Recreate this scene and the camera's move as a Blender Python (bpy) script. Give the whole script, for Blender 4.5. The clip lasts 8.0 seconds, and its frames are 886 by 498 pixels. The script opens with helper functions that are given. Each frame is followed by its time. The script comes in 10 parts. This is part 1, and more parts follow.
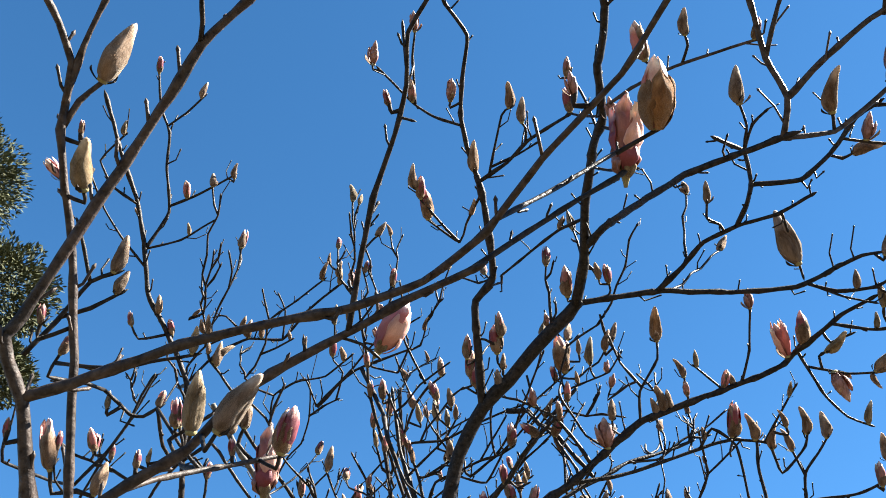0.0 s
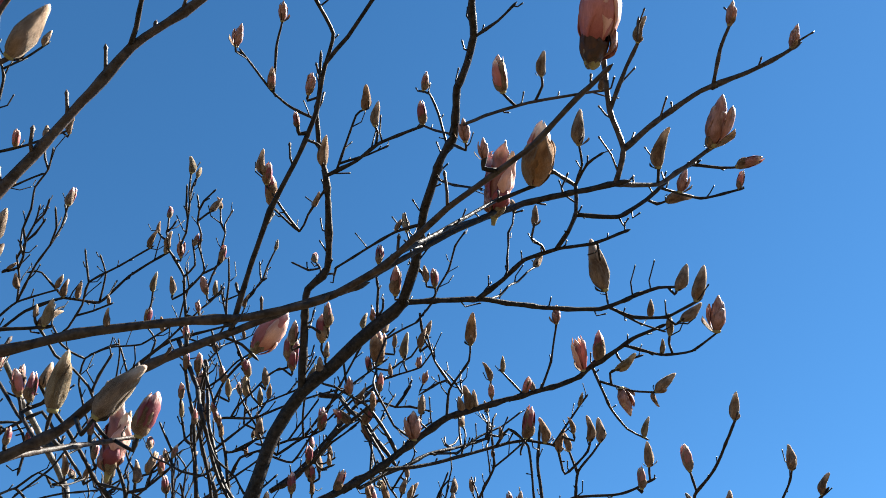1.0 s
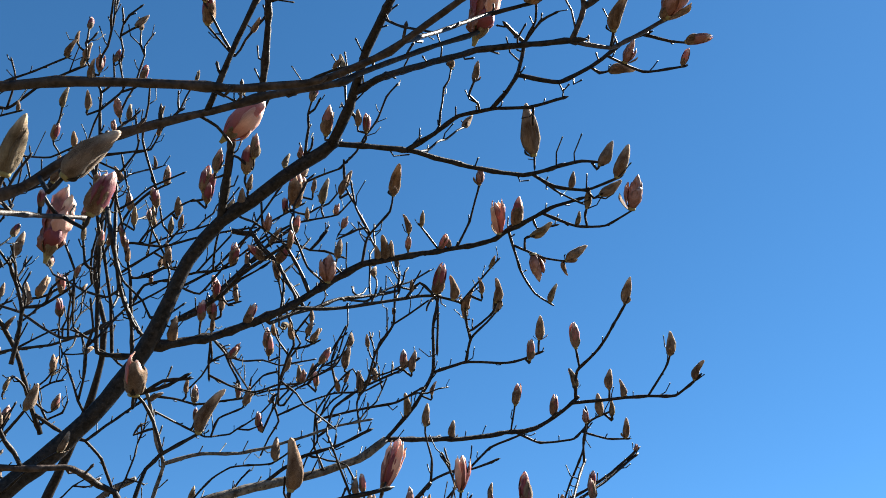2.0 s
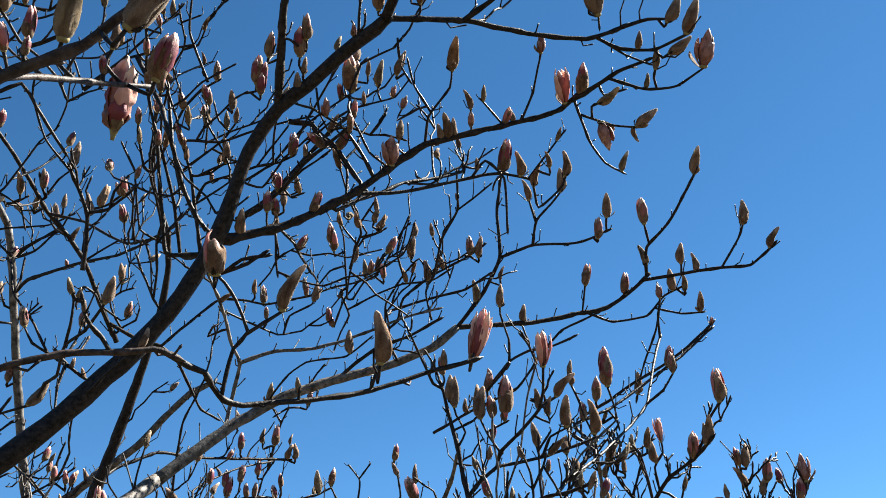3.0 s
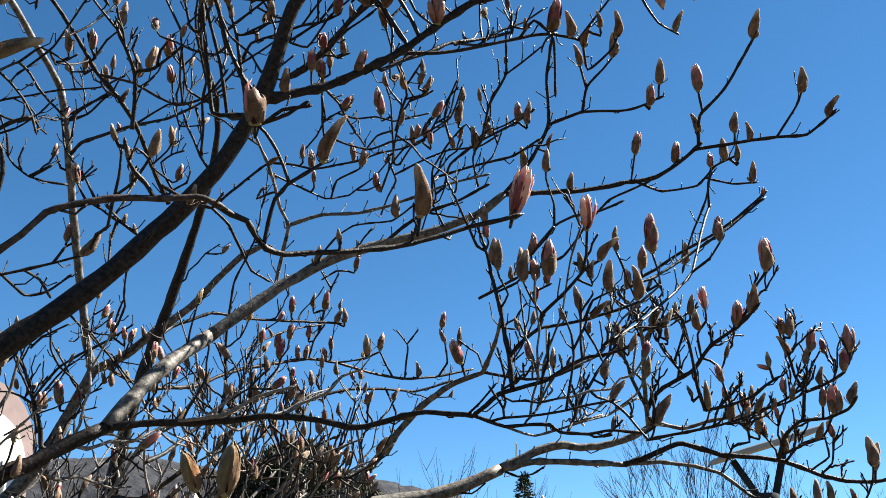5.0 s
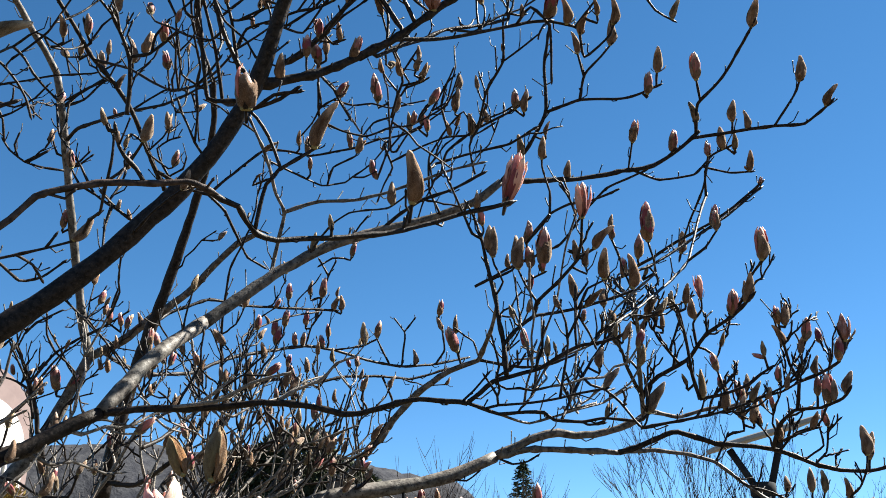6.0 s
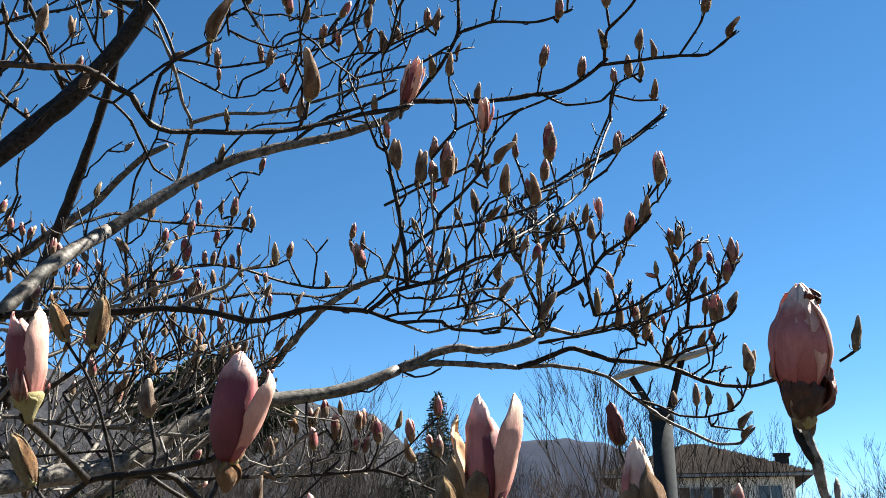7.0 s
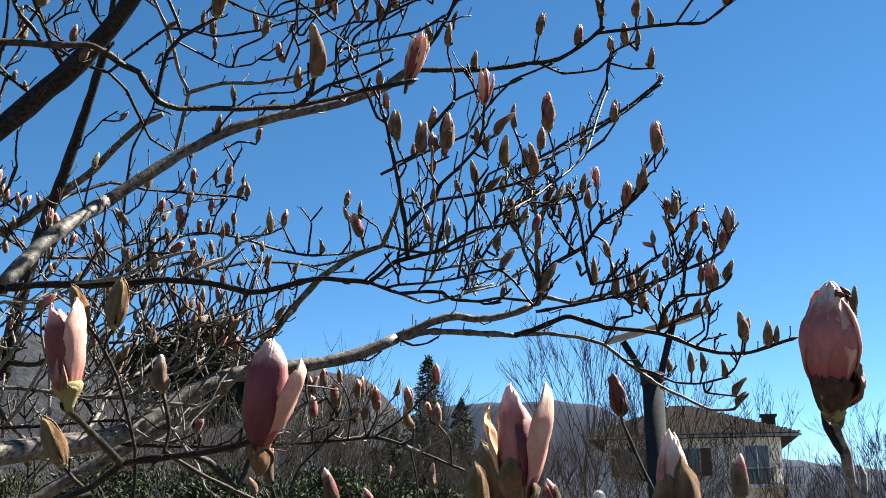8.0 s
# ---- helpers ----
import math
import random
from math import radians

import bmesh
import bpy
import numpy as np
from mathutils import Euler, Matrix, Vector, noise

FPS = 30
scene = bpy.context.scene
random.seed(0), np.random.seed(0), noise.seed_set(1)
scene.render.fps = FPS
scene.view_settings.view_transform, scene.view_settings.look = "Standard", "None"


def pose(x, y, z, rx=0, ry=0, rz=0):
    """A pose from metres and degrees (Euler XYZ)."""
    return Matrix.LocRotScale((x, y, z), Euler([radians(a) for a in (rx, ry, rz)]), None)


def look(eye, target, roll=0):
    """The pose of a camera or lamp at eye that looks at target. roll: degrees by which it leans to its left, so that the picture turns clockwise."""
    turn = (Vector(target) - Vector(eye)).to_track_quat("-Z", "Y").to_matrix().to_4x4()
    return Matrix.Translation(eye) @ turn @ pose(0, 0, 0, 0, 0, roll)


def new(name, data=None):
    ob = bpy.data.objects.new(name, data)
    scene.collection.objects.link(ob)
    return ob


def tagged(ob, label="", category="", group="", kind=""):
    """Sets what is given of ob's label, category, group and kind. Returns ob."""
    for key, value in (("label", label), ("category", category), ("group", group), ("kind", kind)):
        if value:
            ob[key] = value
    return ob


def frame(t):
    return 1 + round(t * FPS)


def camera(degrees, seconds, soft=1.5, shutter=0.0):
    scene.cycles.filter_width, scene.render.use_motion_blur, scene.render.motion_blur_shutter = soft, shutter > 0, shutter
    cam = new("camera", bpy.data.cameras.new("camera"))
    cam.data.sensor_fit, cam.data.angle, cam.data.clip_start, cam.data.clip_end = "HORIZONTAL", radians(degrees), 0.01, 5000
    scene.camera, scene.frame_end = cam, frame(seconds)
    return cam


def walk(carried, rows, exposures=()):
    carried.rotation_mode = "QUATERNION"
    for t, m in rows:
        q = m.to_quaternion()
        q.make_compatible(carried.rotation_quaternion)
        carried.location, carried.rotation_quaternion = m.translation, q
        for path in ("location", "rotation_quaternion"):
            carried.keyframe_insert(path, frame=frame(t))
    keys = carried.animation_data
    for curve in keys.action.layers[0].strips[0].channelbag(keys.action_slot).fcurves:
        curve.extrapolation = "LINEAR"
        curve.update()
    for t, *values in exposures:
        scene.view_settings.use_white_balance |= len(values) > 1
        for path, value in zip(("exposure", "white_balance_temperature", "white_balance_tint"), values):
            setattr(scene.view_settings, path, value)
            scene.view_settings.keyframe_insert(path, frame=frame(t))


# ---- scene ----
import itertools

cam = camera(49.85, 8.0, soft=0.9)


def aim(eye, yaw, pitch, roll):
    """A camera pose from its eye, its yaw to the left of +y, its pitch up and its roll, in degrees."""
    cy, sy, cp, sp = math.cos(radians(yaw)), math.sin(radians(yaw)), math.cos(radians(pitch)), math.sin(radians(pitch))
    return look(eye, (eye[0] - sy * cp, eye[1] + cy * cp, eye[2] + sp), roll)


# seconds, eye, yaw, pitch, roll
PATH = [
    (0, (0.1139, 0.0023, 1.7233), 24.84, 43.84, 3.74),
    (0.5, (0.0894, -0.0291, 1.7136), 15.24, 42.76, 1.79),
    (1, (0.0730, -0.0787, 1.7079), 7.77, 42.42, -0.80),
    (1.5, (0.0336, -0.0863, 1.6851), 4.22, 40.38, 3.18),
    (1.7, (0.0186, -0.0750, 1.6734), -0.28, 38.48, 1.20),
    (2.8, (-0.0232, 0.0047, 1.6553), -0.17, 30.98, -2.41),
    (3, (-0.0287, 0.0084, 1.6523), 2.14, 30.09, -2.03),
    (3.5, (-0.0295, 0.0089, 1.6419), 4.29, 26.20, -2.22),
    (4, (-0.0272, 0.0093, 1.6400), 5.38, 24.26, -1.60),
    (4.5, (-0.0235, 0.0170, 1.6349), 5.76, 23.35, 0.10),
    (6, (-0.0115, 0.0231, 1.6332), 5.75, 22.05, 0.62),
    (6.5, (-0.0080, 0.0278, 1.6175), 5.36, 21.14, 2.53),
    (7, (0.0161, 0.0114, 1.5923), 0.67, 18.17, 0.37),
    (7.5, (0.0101, 0.0044, 1.5896), -0.09, 16.76, -0.26),
    (8, (0.0001, 0.0000, 1.6001), 0.00, 16.00, 0.00),
]
# the exposure falls as more of the bright sky near the horizon comes into view
EXPOSURES = [(0, 3.28), (0.5, 3.12), (1.0, 2.98), (1.5, 2.9), (3.0, 2.67), (4.5, 2.66), (6.5, 2.64), (8.0, 2.6)]
walk(cam, [(t, aim(eye, yaw, pitch, roll)) for t, eye, yaw, pitch, roll in PATH], EXPOSURES)

# ---- light: clear spring sky, sun high on the right ----
SUN_AZ, SUN_EL = 64.0, 48.0   # degrees from +y towards +x, and up
world = bpy.data.worlds.new("world")
scene.world = world
world.use_nodes = True
wn, wl = world.node_tree.nodes, world.node_tree.links
sky = wn.new("ShaderNodeTexSky")
sky.sky_type, sky.sun_disc = "NISHITA", False
sky.sun_elevation, sky.sun_rotation = radians(SUN_EL), radians(SUN_AZ)
sky.altitude, sky.air_density, sky.dust_density, sky.ozone_density = 2600, 0.8, 0.12, 2.6
deep = wn.new("ShaderNodeHueSaturation")   # the clear mountain air of the day: a deeper blue
deep.inputs["Saturation"].default_value = 1.21
deep.inputs["Hue"].default_value = 0.492
deep.inputs["Value"].default_value = 0.66
wl.new(sky.outputs[0], deep.inputs["Color"])
wl.new(deep.outputs[0], wn["Background"].inputs[0])
wn["Background"].inputs[1].default_value = 0.05
sun = new("sun", bpy.data.lights.new("sun", "SUN"))
sun.data.energy, sun.data.angle, sun.data.color = 4.8, radians(0.55), (1.0, 0.94, 0.84)
sun.matrix_world = look((0, 0, 30), (-math.sin(radians(SUN_AZ)) * math.cos(radians(SUN_EL)), -math.cos(radians(SUN_AZ)) * math.cos(radians(SUN_EL)), 30 - math.sin(radians(SUN_EL))))

# ---- materials ----
def mat(name, rough=0.8, spec=0.3):
    m = bpy.data.materials.new(name)
    m.use_nodes = True
    b = m.node_tree.nodes["Principled BSDF"]
    b.inputs["Roughness"].default_value = rough
    b.inputs["Specular IOR Level"].default_value = spec
    return m, m.node_tree.nodes, m.node_tree.links, b


def ramp(nodes, links, source, stops):
    r = nodes.new("ShaderNodeValToRGB")
    e = r.color_ramp.elements
    while len(e) < len(stops):
        e.new(0.5)
    for slot, (at, colour) in zip(e, stops):
        slot.position, slot.color = at, (*colour, 1)
    links.new(source, r.inputs[0])
    return r.outputs[0]


def noisy(nodes, links, scale, detail=6, where="Object", rough=0.6, stretch=(1, 1, 1)):
    tc = nodes.new("ShaderNodeTexCoord")
    mp = nodes.new("ShaderNodeMapping")
    mp.inputs["Scale"].default_value = stretch
    links.new(tc.outputs[where], mp.inputs[0])
    n = nodes.new("ShaderNodeTexNoise")
    n.inputs["Scale"].default_value, n.inputs["Detail"].default_value, n.inputs["Roughness"].default_value = scale, detail, rough
    links.new(mp.outputs[0], n.inputs["Vector"])
    return n.outputs["Fac"]


def blend(nodes, links, kind, fac, a, b):
    m = nodes.new("ShaderNodeMix")
    m.data_type, m.blend_type = "RGBA", kind
    for slot, v in ((0, fac), (6, a), (7, b)):
        if isinstance(v, (int, float)):
            m.inputs[slot].default_value = v
        elif isinstance(v, tuple):
            m.inputs[slot].default_value = (*v, 1)
        else:
            links.new(v, m.inputs[slot])
    return m.outputs[2]


def relief(nodes, links, bsdf, height, strength=0.5, distance=0.002):
    b = nodes.new("ShaderNodeBump")
    b.inputs["Strength"].default_value, b.inputs["Distance"].default_value = strength, distance
    links.new(height, b.inputs["Height"])
    links.new(b.outputs[0], bsdf.inputs["Normal"])


def plain(name, low, high, scale, rough=0.8, spec=0.3, bump=0.3, depth=0.002, stretch=(1, 1, 1), metal=0.0, chance=0.0):
    """A surface with grain at two scales between two colours; chance: how much each object differs."""
    m, n, l, b = mat(name, rough, spec)
    fine, broad = noisy(n, l, scale, 7, stretch=stretch), noisy(n, l, scale * 0.17, 3)
    c = ramp(n, l, fine, ((0.3, low), (0.7, high)))
    shade = ramp(n, l, broad, ((0.3, (0.72, 0.72, 0.72)), (0.72, (1.12, 1.1, 1.06))))
    c = blend(n, l, "MULTIPLY", 0.8, c, shade)
    if chance:
        info = n.new("ShaderNodeObjectInfo")
        tint = ramp(n, l, info.outputs["Random"], ((0.0, (1 - chance,) * 3), (1.0, (1 + chance, 1 + chance * 0.9, 1 + chance * 0.7))))
        c = blend(n, l, "MULTIPLY", 1.0, c, tint)
    l.new(c, b.inputs["Base Color"])
    b.inputs["Metallic"].default_value = metal
    relief(n, l, b, fine, bump, depth)
    return m


def bark(name, low, high, spot, scale, spotted):
    m, n, l, b = mat(name, 0.52, 0.13)
    fine, broad = noisy(n, l, scale, 8), noisy(n, l, scale * 0.12, 3)
    v = n.new("ShaderNodeTexVoronoi")
    v.inputs["Scale"].default_value = scale * 1.9
    tc = n.new("ShaderNodeTexCoord")
    l.new(tc.outputs["Object"], v.inputs["Vector"])
    c = ramp(n, l, fine, ((0.36, low), (0.64, high)))
    c = blend(n, l, "MULTIPLY", 0.6, c, ramp(n, l, broad, ((0.36, (0.5, 0.6, 0.58)), (0.7, (1.15, 1.12, 1.08)))))
    c = blend(n, l, "MIX", ramp(n, l, v.outputs["Distance"], ((0.16, (spotted,) * 3), (0.27, (0, 0, 0)))), c, spot)
    l.new(c, b.inputs["Base Color"])
    relief(n, l, b, fine, 0.65, 0.0025)
    return m


def velvet(name, low, high, tip):
    """The felt of a bud scale: short hairs, paler where the hairs catch the light, tip colour towards the point."""
    m, n, l, b = mat(name, 0.95, 0.1)
    hair = noisy(n, l, 16, 8, where="Generated", stretch=(5, 5, 0.9), rough=0.75)
    broad = noisy(n, l, 2.6, 3, where="Generated")
    info = n.new("ShaderNodeObjectInfo")
    c = ramp(n, l, hair, ((0.33, low), (0.66, high)))
    tc = n.new("ShaderNodeTexCoord")
    sep = n.new("ShaderNodeSeparateXYZ")
    l.new(tc.outputs["Generated"], sep.inputs[0])
    c = blend(n, l, "MIX", ramp(n, l, sep.outputs[2], ((0.6, (0, 0, 0)), (0.95, (0.85,) * 3))), c, tip)
    c = blend(n, l, "MULTIPLY", 0.9, c, ramp(n, l, broad, ((0.36, (0.42, 0.35, 0.3)), (0.64, (1.2, 1.18, 1.15)))))
    c = blend(n, l, "MULTIPLY", 1.0, c, ramp(n, l, info.outputs["Random"], ((0, (0.75, 0.72, 0.68)), (0.5, (1, 1, 1)), (1, (1.15, 1.02, 0.85)))))
    l.new(c, b.inputs["Base Color"])
    b.inputs["Sheen Weight"].default_value, b.inputs["Sheen Roughness"].default_value = 0.25, 0.4
    b.inputs["Sheen Tint"].default_value = (0.95, 0.9, 0.75, 1)
    relief(n, l, b, hair, 0.9, 0.0014)
    return m


def tepal(name, base, middle, tip, glow, wilt=0.0):
    """A petal, deep pink at its foot and pale at its tip, with faint veins; it lets light through."""
    m, n, l, b = mat(name, 0.55, 0.35)
    tc = n.new("ShaderNodeTexCoord")
    sep = n.new("ShaderNodeSeparateXYZ")
    l.new(tc.outputs["Generated"], sep.inputs[0])
    wave = noisy(n, l, 3.0, 5, where="Generated")
    vein = noisy(n, l, 15, 6, where="Generated", stretch=(3.2, 3.2, 0.2), rough=0.7)
    add = n.new("ShaderNodeMath")
    add.operation = "MULTIPLY_ADD"
    l.new(wave, add.inputs[0])
    add.inputs[1].default_value = 0.22
    l.new(sep.outputs[2], add.inputs[2])
    c = ramp(n, l, add.outputs[0], ((0.22, base), (0.55, middle), (0.84, middle), (1.0, tip)))
    c = blend(n, l, "MULTIPLY", 0.4, c, ramp(n, l, vein, ((0.36, (0.6, 0.42, 0.43)), (0.6, (1.1, 1.08, 1.06)))))
    c = blend(n, l, "MULTIPLY", 0.6, c, ramp(n, l, noisy(n, l, 2.0, 3, where="Generated"), ((0.34, (0.62, 0.5, 0.46)), (0.62, (1.12, 1.08, 1.05)))))
    if wilt:
        brown = ramp(n, l, noisy(n, l, 4.5, 5, where="Generated"), ((0.42, (0, 0, 0)), (0.62, (wilt,) * 3)))
        c = blend(n, l, "MIX", brown, c, (0.12, 0.045, 0.02))
    l.new(c, b.inputs["Base Color"])
    relief(n, l, b, vein, 0.35, 0.001)
    through_light = n.new("ShaderNodeBsdfTranslucent")
    l.new(blend(n, l, "MULTIPLY", 1.0, c, glow), through_light.inputs[0])
    mix = n.new("ShaderNodeMixShader")
    mix.inputs[0].default_value = 0.26
    l.new(b.outputs[0], mix.inputs[1])
    l.new(through_light.outputs[0], mix.inputs[2])
    l.new(mix.outputs[0], n["Material Output"].inputs[0])
    return m


# older bark is greyer; sunlight and shade also painted into pale and dark copies
LIT_OLD_BARK = bark("old_bark", (0.032, 0.027, 0.024), (0.16, 0.142, 0.128), (0.014, 0.011, 0.01), 85, 0.9)
SHADED_BARK = bark("young_bark", (0.0028, 0.002, 0.0017), (0.029, 0.022, 0.0185), (0.12, 0.098, 0.082), 160, 0.16)
PALE_TWIG = bark("pale_twig", (0.065, 0.055, 0.048), (0.26, 0.228, 0.205), (0.03, 0.022, 0.018), 420, 0.4)
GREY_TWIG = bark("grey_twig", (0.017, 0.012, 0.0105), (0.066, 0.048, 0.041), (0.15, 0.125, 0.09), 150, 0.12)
FELT = velvet("felt", (0.055, 0.04, 0.031), (0.235, 0.172, 0.134), (0.6, 0.47, 0.38))
FELT_GREEN = velvet("green_felt", (0.055, 0.045, 0.03), (0.225, 0.182, 0.124), (0.55, 0.47, 0.36))
FELT_OLIVE = velvet("olive_felt", (0.085, 0.07, 0.036), (0.25, 0.205, 0.115), (0.4, 0.32, 0.2))
FELT_BROWN = velvet("brown_felt", (0.055, 0.034, 0.022), (0.215, 0.14, 0.094), (0.58, 0.44, 0.34))
PETAL = tepal("petal", (0.3, 0.08, 0.085), (0.48, 0.185, 0.175), (0.8, 0.62, 0.54), (1.0, 0.58, 0.54))
# its dark pink also holds shade painted into petals turned from the sun
PETAL_DEEP = tepal("deep_petal", (0.12, 0.024, 0.036), (0.21, 0.05, 0.066), (0.7, 0.5, 0.44), (1.0, 0.45, 0.48))
PETAL_DULL = tepal("dull_petal", (0.16, 0.06, 0.055), (0.3, 0.135, 0.12), (0.74, 0.6, 0.5), (1.0, 0.6, 0.5), 0.35)
PETAL_WILT = tepal("wilted_petal", (0.2, 0.1, 0.09), (0.36, 0.21, 0.19), (0.55, 0.44, 0.39), (1.0, 0.62, 0.4), 0.7)
PETAL_PALE = tepal("pale_petal", (0.42, 0.17, 0.15), (0.66, 0.41, 0.34), (0.82, 0.72, 0.6), (1.0, 0.8, 0.72))
PETAL_CREAM = tepal("cream_petal", (0.5, 0.25, 0.16), (0.68, 0.5, 0.3), (0.78, 0.66, 0.42), (1.0, 0.8, 0.5))
PETAL_BROWN = tepal("browned_petal", (0.03, 0.02, 0.013), (0.045, 0.022, 0.018), (0.08, 0.024, 0.02), (1.0, 0.55, 0.2), 0.5)
PETAL_RED = tepal("withered_petal", (0.06, 0.014, 0.014), (0.14, 0.03, 0.032), (0.24, 0.09, 0.08), (1.0, 0.4, 0.35), 0.5)
CALYX = plain("calyx", (0.13, 0.115, 0.05), (0.27, 0.235, 0.11), 300, 0.8, 0.2, 0.4, 0.001)



def hairs(name, foot, middle, tip):
    """Fine pale hairs that the light shines through, paler towards the point of the bud."""
    m, n, l, b = mat(name, 0.8, 0.2)
    tc = n.new("ShaderNodeTexCoord")
    sep = n.new("ShaderNodeSeparateXYZ")
    l.new(tc.outputs["Generated"], sep.inputs[0])
    geo = n.new("ShaderNodeNewGeometry")
    c = ramp(n, l, sep.outputs[2], ((0.05, foot), (0.4, middle), (0.68, middle), (0.97, tip)))
    c = blend(n, l, "MULTIPLY", 1.0, c, ramp(n, l, geo.outputs["Random Per Island"], ((0.0, (0.65, 0.62, 0.6)), (1.0, (1.15, 1.15, 1.15)))))
    c = blend(n, l, "MULTIPLY", 1.0, c, ramp(n, l, noisy(n, l, 3.2, 3, where="Generated"), ((0.36, (0.5, 0.42, 0.36)), (0.6, (1.1, 1.1, 1.1)))))
    l.new(c, b.inputs["Base Color"])
    t = n.new("ShaderNodeBsdfTranslucent")
    l.new(c, t.inputs[0])
    mix = n.new("ShaderNodeMixShader")
    mix.inputs[0].default_value = 0.4
    l.new(b.outputs[0], mix.inputs[1])
    l.new(t.outputs[0], mix.inputs[2])
    l.new(mix.outputs[0], n["Material Output"].inputs[0])
    return m


HAIR = hairs("felt_hair", (0.3, 0.23, 0.15), (0.38, 0.28, 0.2), (0.75, 0.65, 0.56))
HAIR_BROWN = hairs("brown_hair", (0.32, 0.2, 0.09), (0.36, 0.22, 0.105), (0.55, 0.38, 0.22))
FELT_SCALE = velvet("scale_felt", (0.09, 0.042, 0.018), (0.3, 0.165, 0.075), (0.36, 0.22, 0.12))
# ---- ground and distance ----
def grid_mesh(name, xs, ys, height, material):
    verts = [(x, y, height(x, y)) for y in ys for x in xs]
    w = len(xs)
    faces = [(j * w + i, j * w + i + 1, (j + 1) * w + i + 1, (j + 1) * w + i) for j in range(len(ys) - 1) for i in range(w - 1)]
    me = bpy.data.meshes.new(name)
    me.from_pydata(verts, [], faces)
    me.materials.append(material)
    me.shade_smooth()
    return new(name, me)


GRASS = plain("grass", (0.032, 0.026, 0.017), (0.082, 0.066, 0.042), 3.0, 0.95, 0.1, 0.5, 0.03)
# both hill colours hold painted blue-grey haze and the slopes' shade
HAZED_SCRUB = plain("scrub", (0.011, 0.0125, 0.0175), (0.036, 0.038, 0.043), 0.11, 1.0, 0.05, 0.9, 3.0)
HAZED_SCRUB_FAR = plain("far_scrub", (0.016, 0.022, 0.038), (0.028, 0.036, 0.056), 0.016, 1.0, 0.05, 0.7, 4.0)


def hill(x, y, mounds, rough, scale):
    z = 0.0
    for cx, cy, sx, sy, h in mounds:
        z += h * math.exp(-((x - cx) / sx) ** 2 - ((y - cy) / sy) ** 2)
    return z + rough * noise.fractal((x / scale, y / scale, 0.3), 0.9, 2.0, 6) * min(1.0, z / 25)


steps = [s * abs(s) ** 1.6 * 4000 for s in (k / 30 for k in range(-30, 31))]
ground = grid_mesh("ground", steps, steps, lambda x, y: -0.5 * min(1, math.hypot(x, y) / 60) + 0.06 * noise.noise((x * 0.3, y * 0.3, 0)), GRASS)
tagged(ground, "dry winter-worn grass of the garden", "ground", kind="structure")

NEAR_MOUNDS = [(-205, 600, 130, 120, 84), (-95, 610, 80, 110, 59), (-350, 560, 120, 130, 86), (-35, 620, 48, 110, 33)]
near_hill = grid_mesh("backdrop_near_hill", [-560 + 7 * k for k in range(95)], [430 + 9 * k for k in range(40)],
                      lambda x, y: hill(x, y, NEAR_MOUNDS, 9, 45) - 6, HAZED_SCRUB)
tagged(near_hill, "leafless wooded hillside, its colour greyed by painted haze and shade", "hill", kind="structure")
FAR_MOUNDS = [(0, 1560, 200, 220, 160), (230, 1540, 150, 200, 142), (520, 1500, 170, 200, 62), (760, 1480, 260, 200, 62), (-300, 1600, 200, 220, 128), (400, 1560, 100, 160, 54)]
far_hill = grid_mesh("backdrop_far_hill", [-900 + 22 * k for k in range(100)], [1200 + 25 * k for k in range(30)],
                     lambda x, y: hill(x, y, FAR_MOUNDS, 16, 130) - 8, HAZED_SCRUB_FAR)
tagged(far_hill, "mountain ridge with blue-grey haze painted into its colour", "hill", kind="structure")

# ---- kit for the magnolia ----


def part(name, bm, material, parent, label="", smooth=True):
    me = bpy.data.meshes.new(name)
    bm.to_mesh(me)
    bm.free()
    me.materials.append(material)
    if smooth:
        me.shade_smooth()
    ob = new(name, me)
    ob.parent = parent
    if label:
        ob["label"] = label
    return ob


def thing(name, place, label, category, group=""):
    ob = new(name)
    ob.location = place
    return tagged(ob, label, category, group)


def spline(points, step):
    """A smooth line through the points, with a ring about every step metres."""
    p = [Vector(q) for q in points]
    p = [2 * p[0] - p[1], *p, 2 * p[-1] - p[-2]]
    out = []
    for a, b, c, d in zip(p, p[1:], p[2:], p[3:]):
        n = max(2, int((c - b).length / step + 0.5))
        for k in range(n):
            t = k / n
            u, w = (c - a) * 0.25, (d - b) * 0.25   # tight, so that the nodes kink
            out.append(b + u * t + (3 * (c - b) - 2 * u - w) * t * t + (2 * (b - c) + u + w) * t ** 3)
    return out + [p[-2]]


def sweep(bm, line, radii, sides, lumps=0.0, rng=random, close=True):
    """A tube along a line of points with a radius at each."""
    ahead = (line[1] - line[0]).normalized()
    side = ahead.orthogonal().normalized()
    rings = []
    for n, (c, r) in enumerate(zip(line, radii)):
        a = (line[min(n + 1, len(line) - 1)] - line[max(n - 1, 0)])
        if a.length > 1e-9:
            ahead = a.normalized()
        side = (side - ahead * side.dot(ahead)).normalized()
        up = ahead.cross(side)
        rings.append([bm.verts.new(c + (side * math.cos(w) + up * math.sin(w)) * r * (1 + lumps * rng.uniform(-1, 1))) for w in (math.tau * k / sides for k in range(sides))])
    for a, b in zip(rings, rings[1:]):
        for k in range(sides):
            bm.faces.new((a[k], a[(k + 1) % sides], b[(k + 1) % sides], b[k]))
    if close:
        bm.faces.new(rings[-1])
        bm.faces.new(rings[0][::-1])


def spur(bm, base, way, length, r, rng):
    """A short side shoot that curves up, with a small pointed leaf bud."""
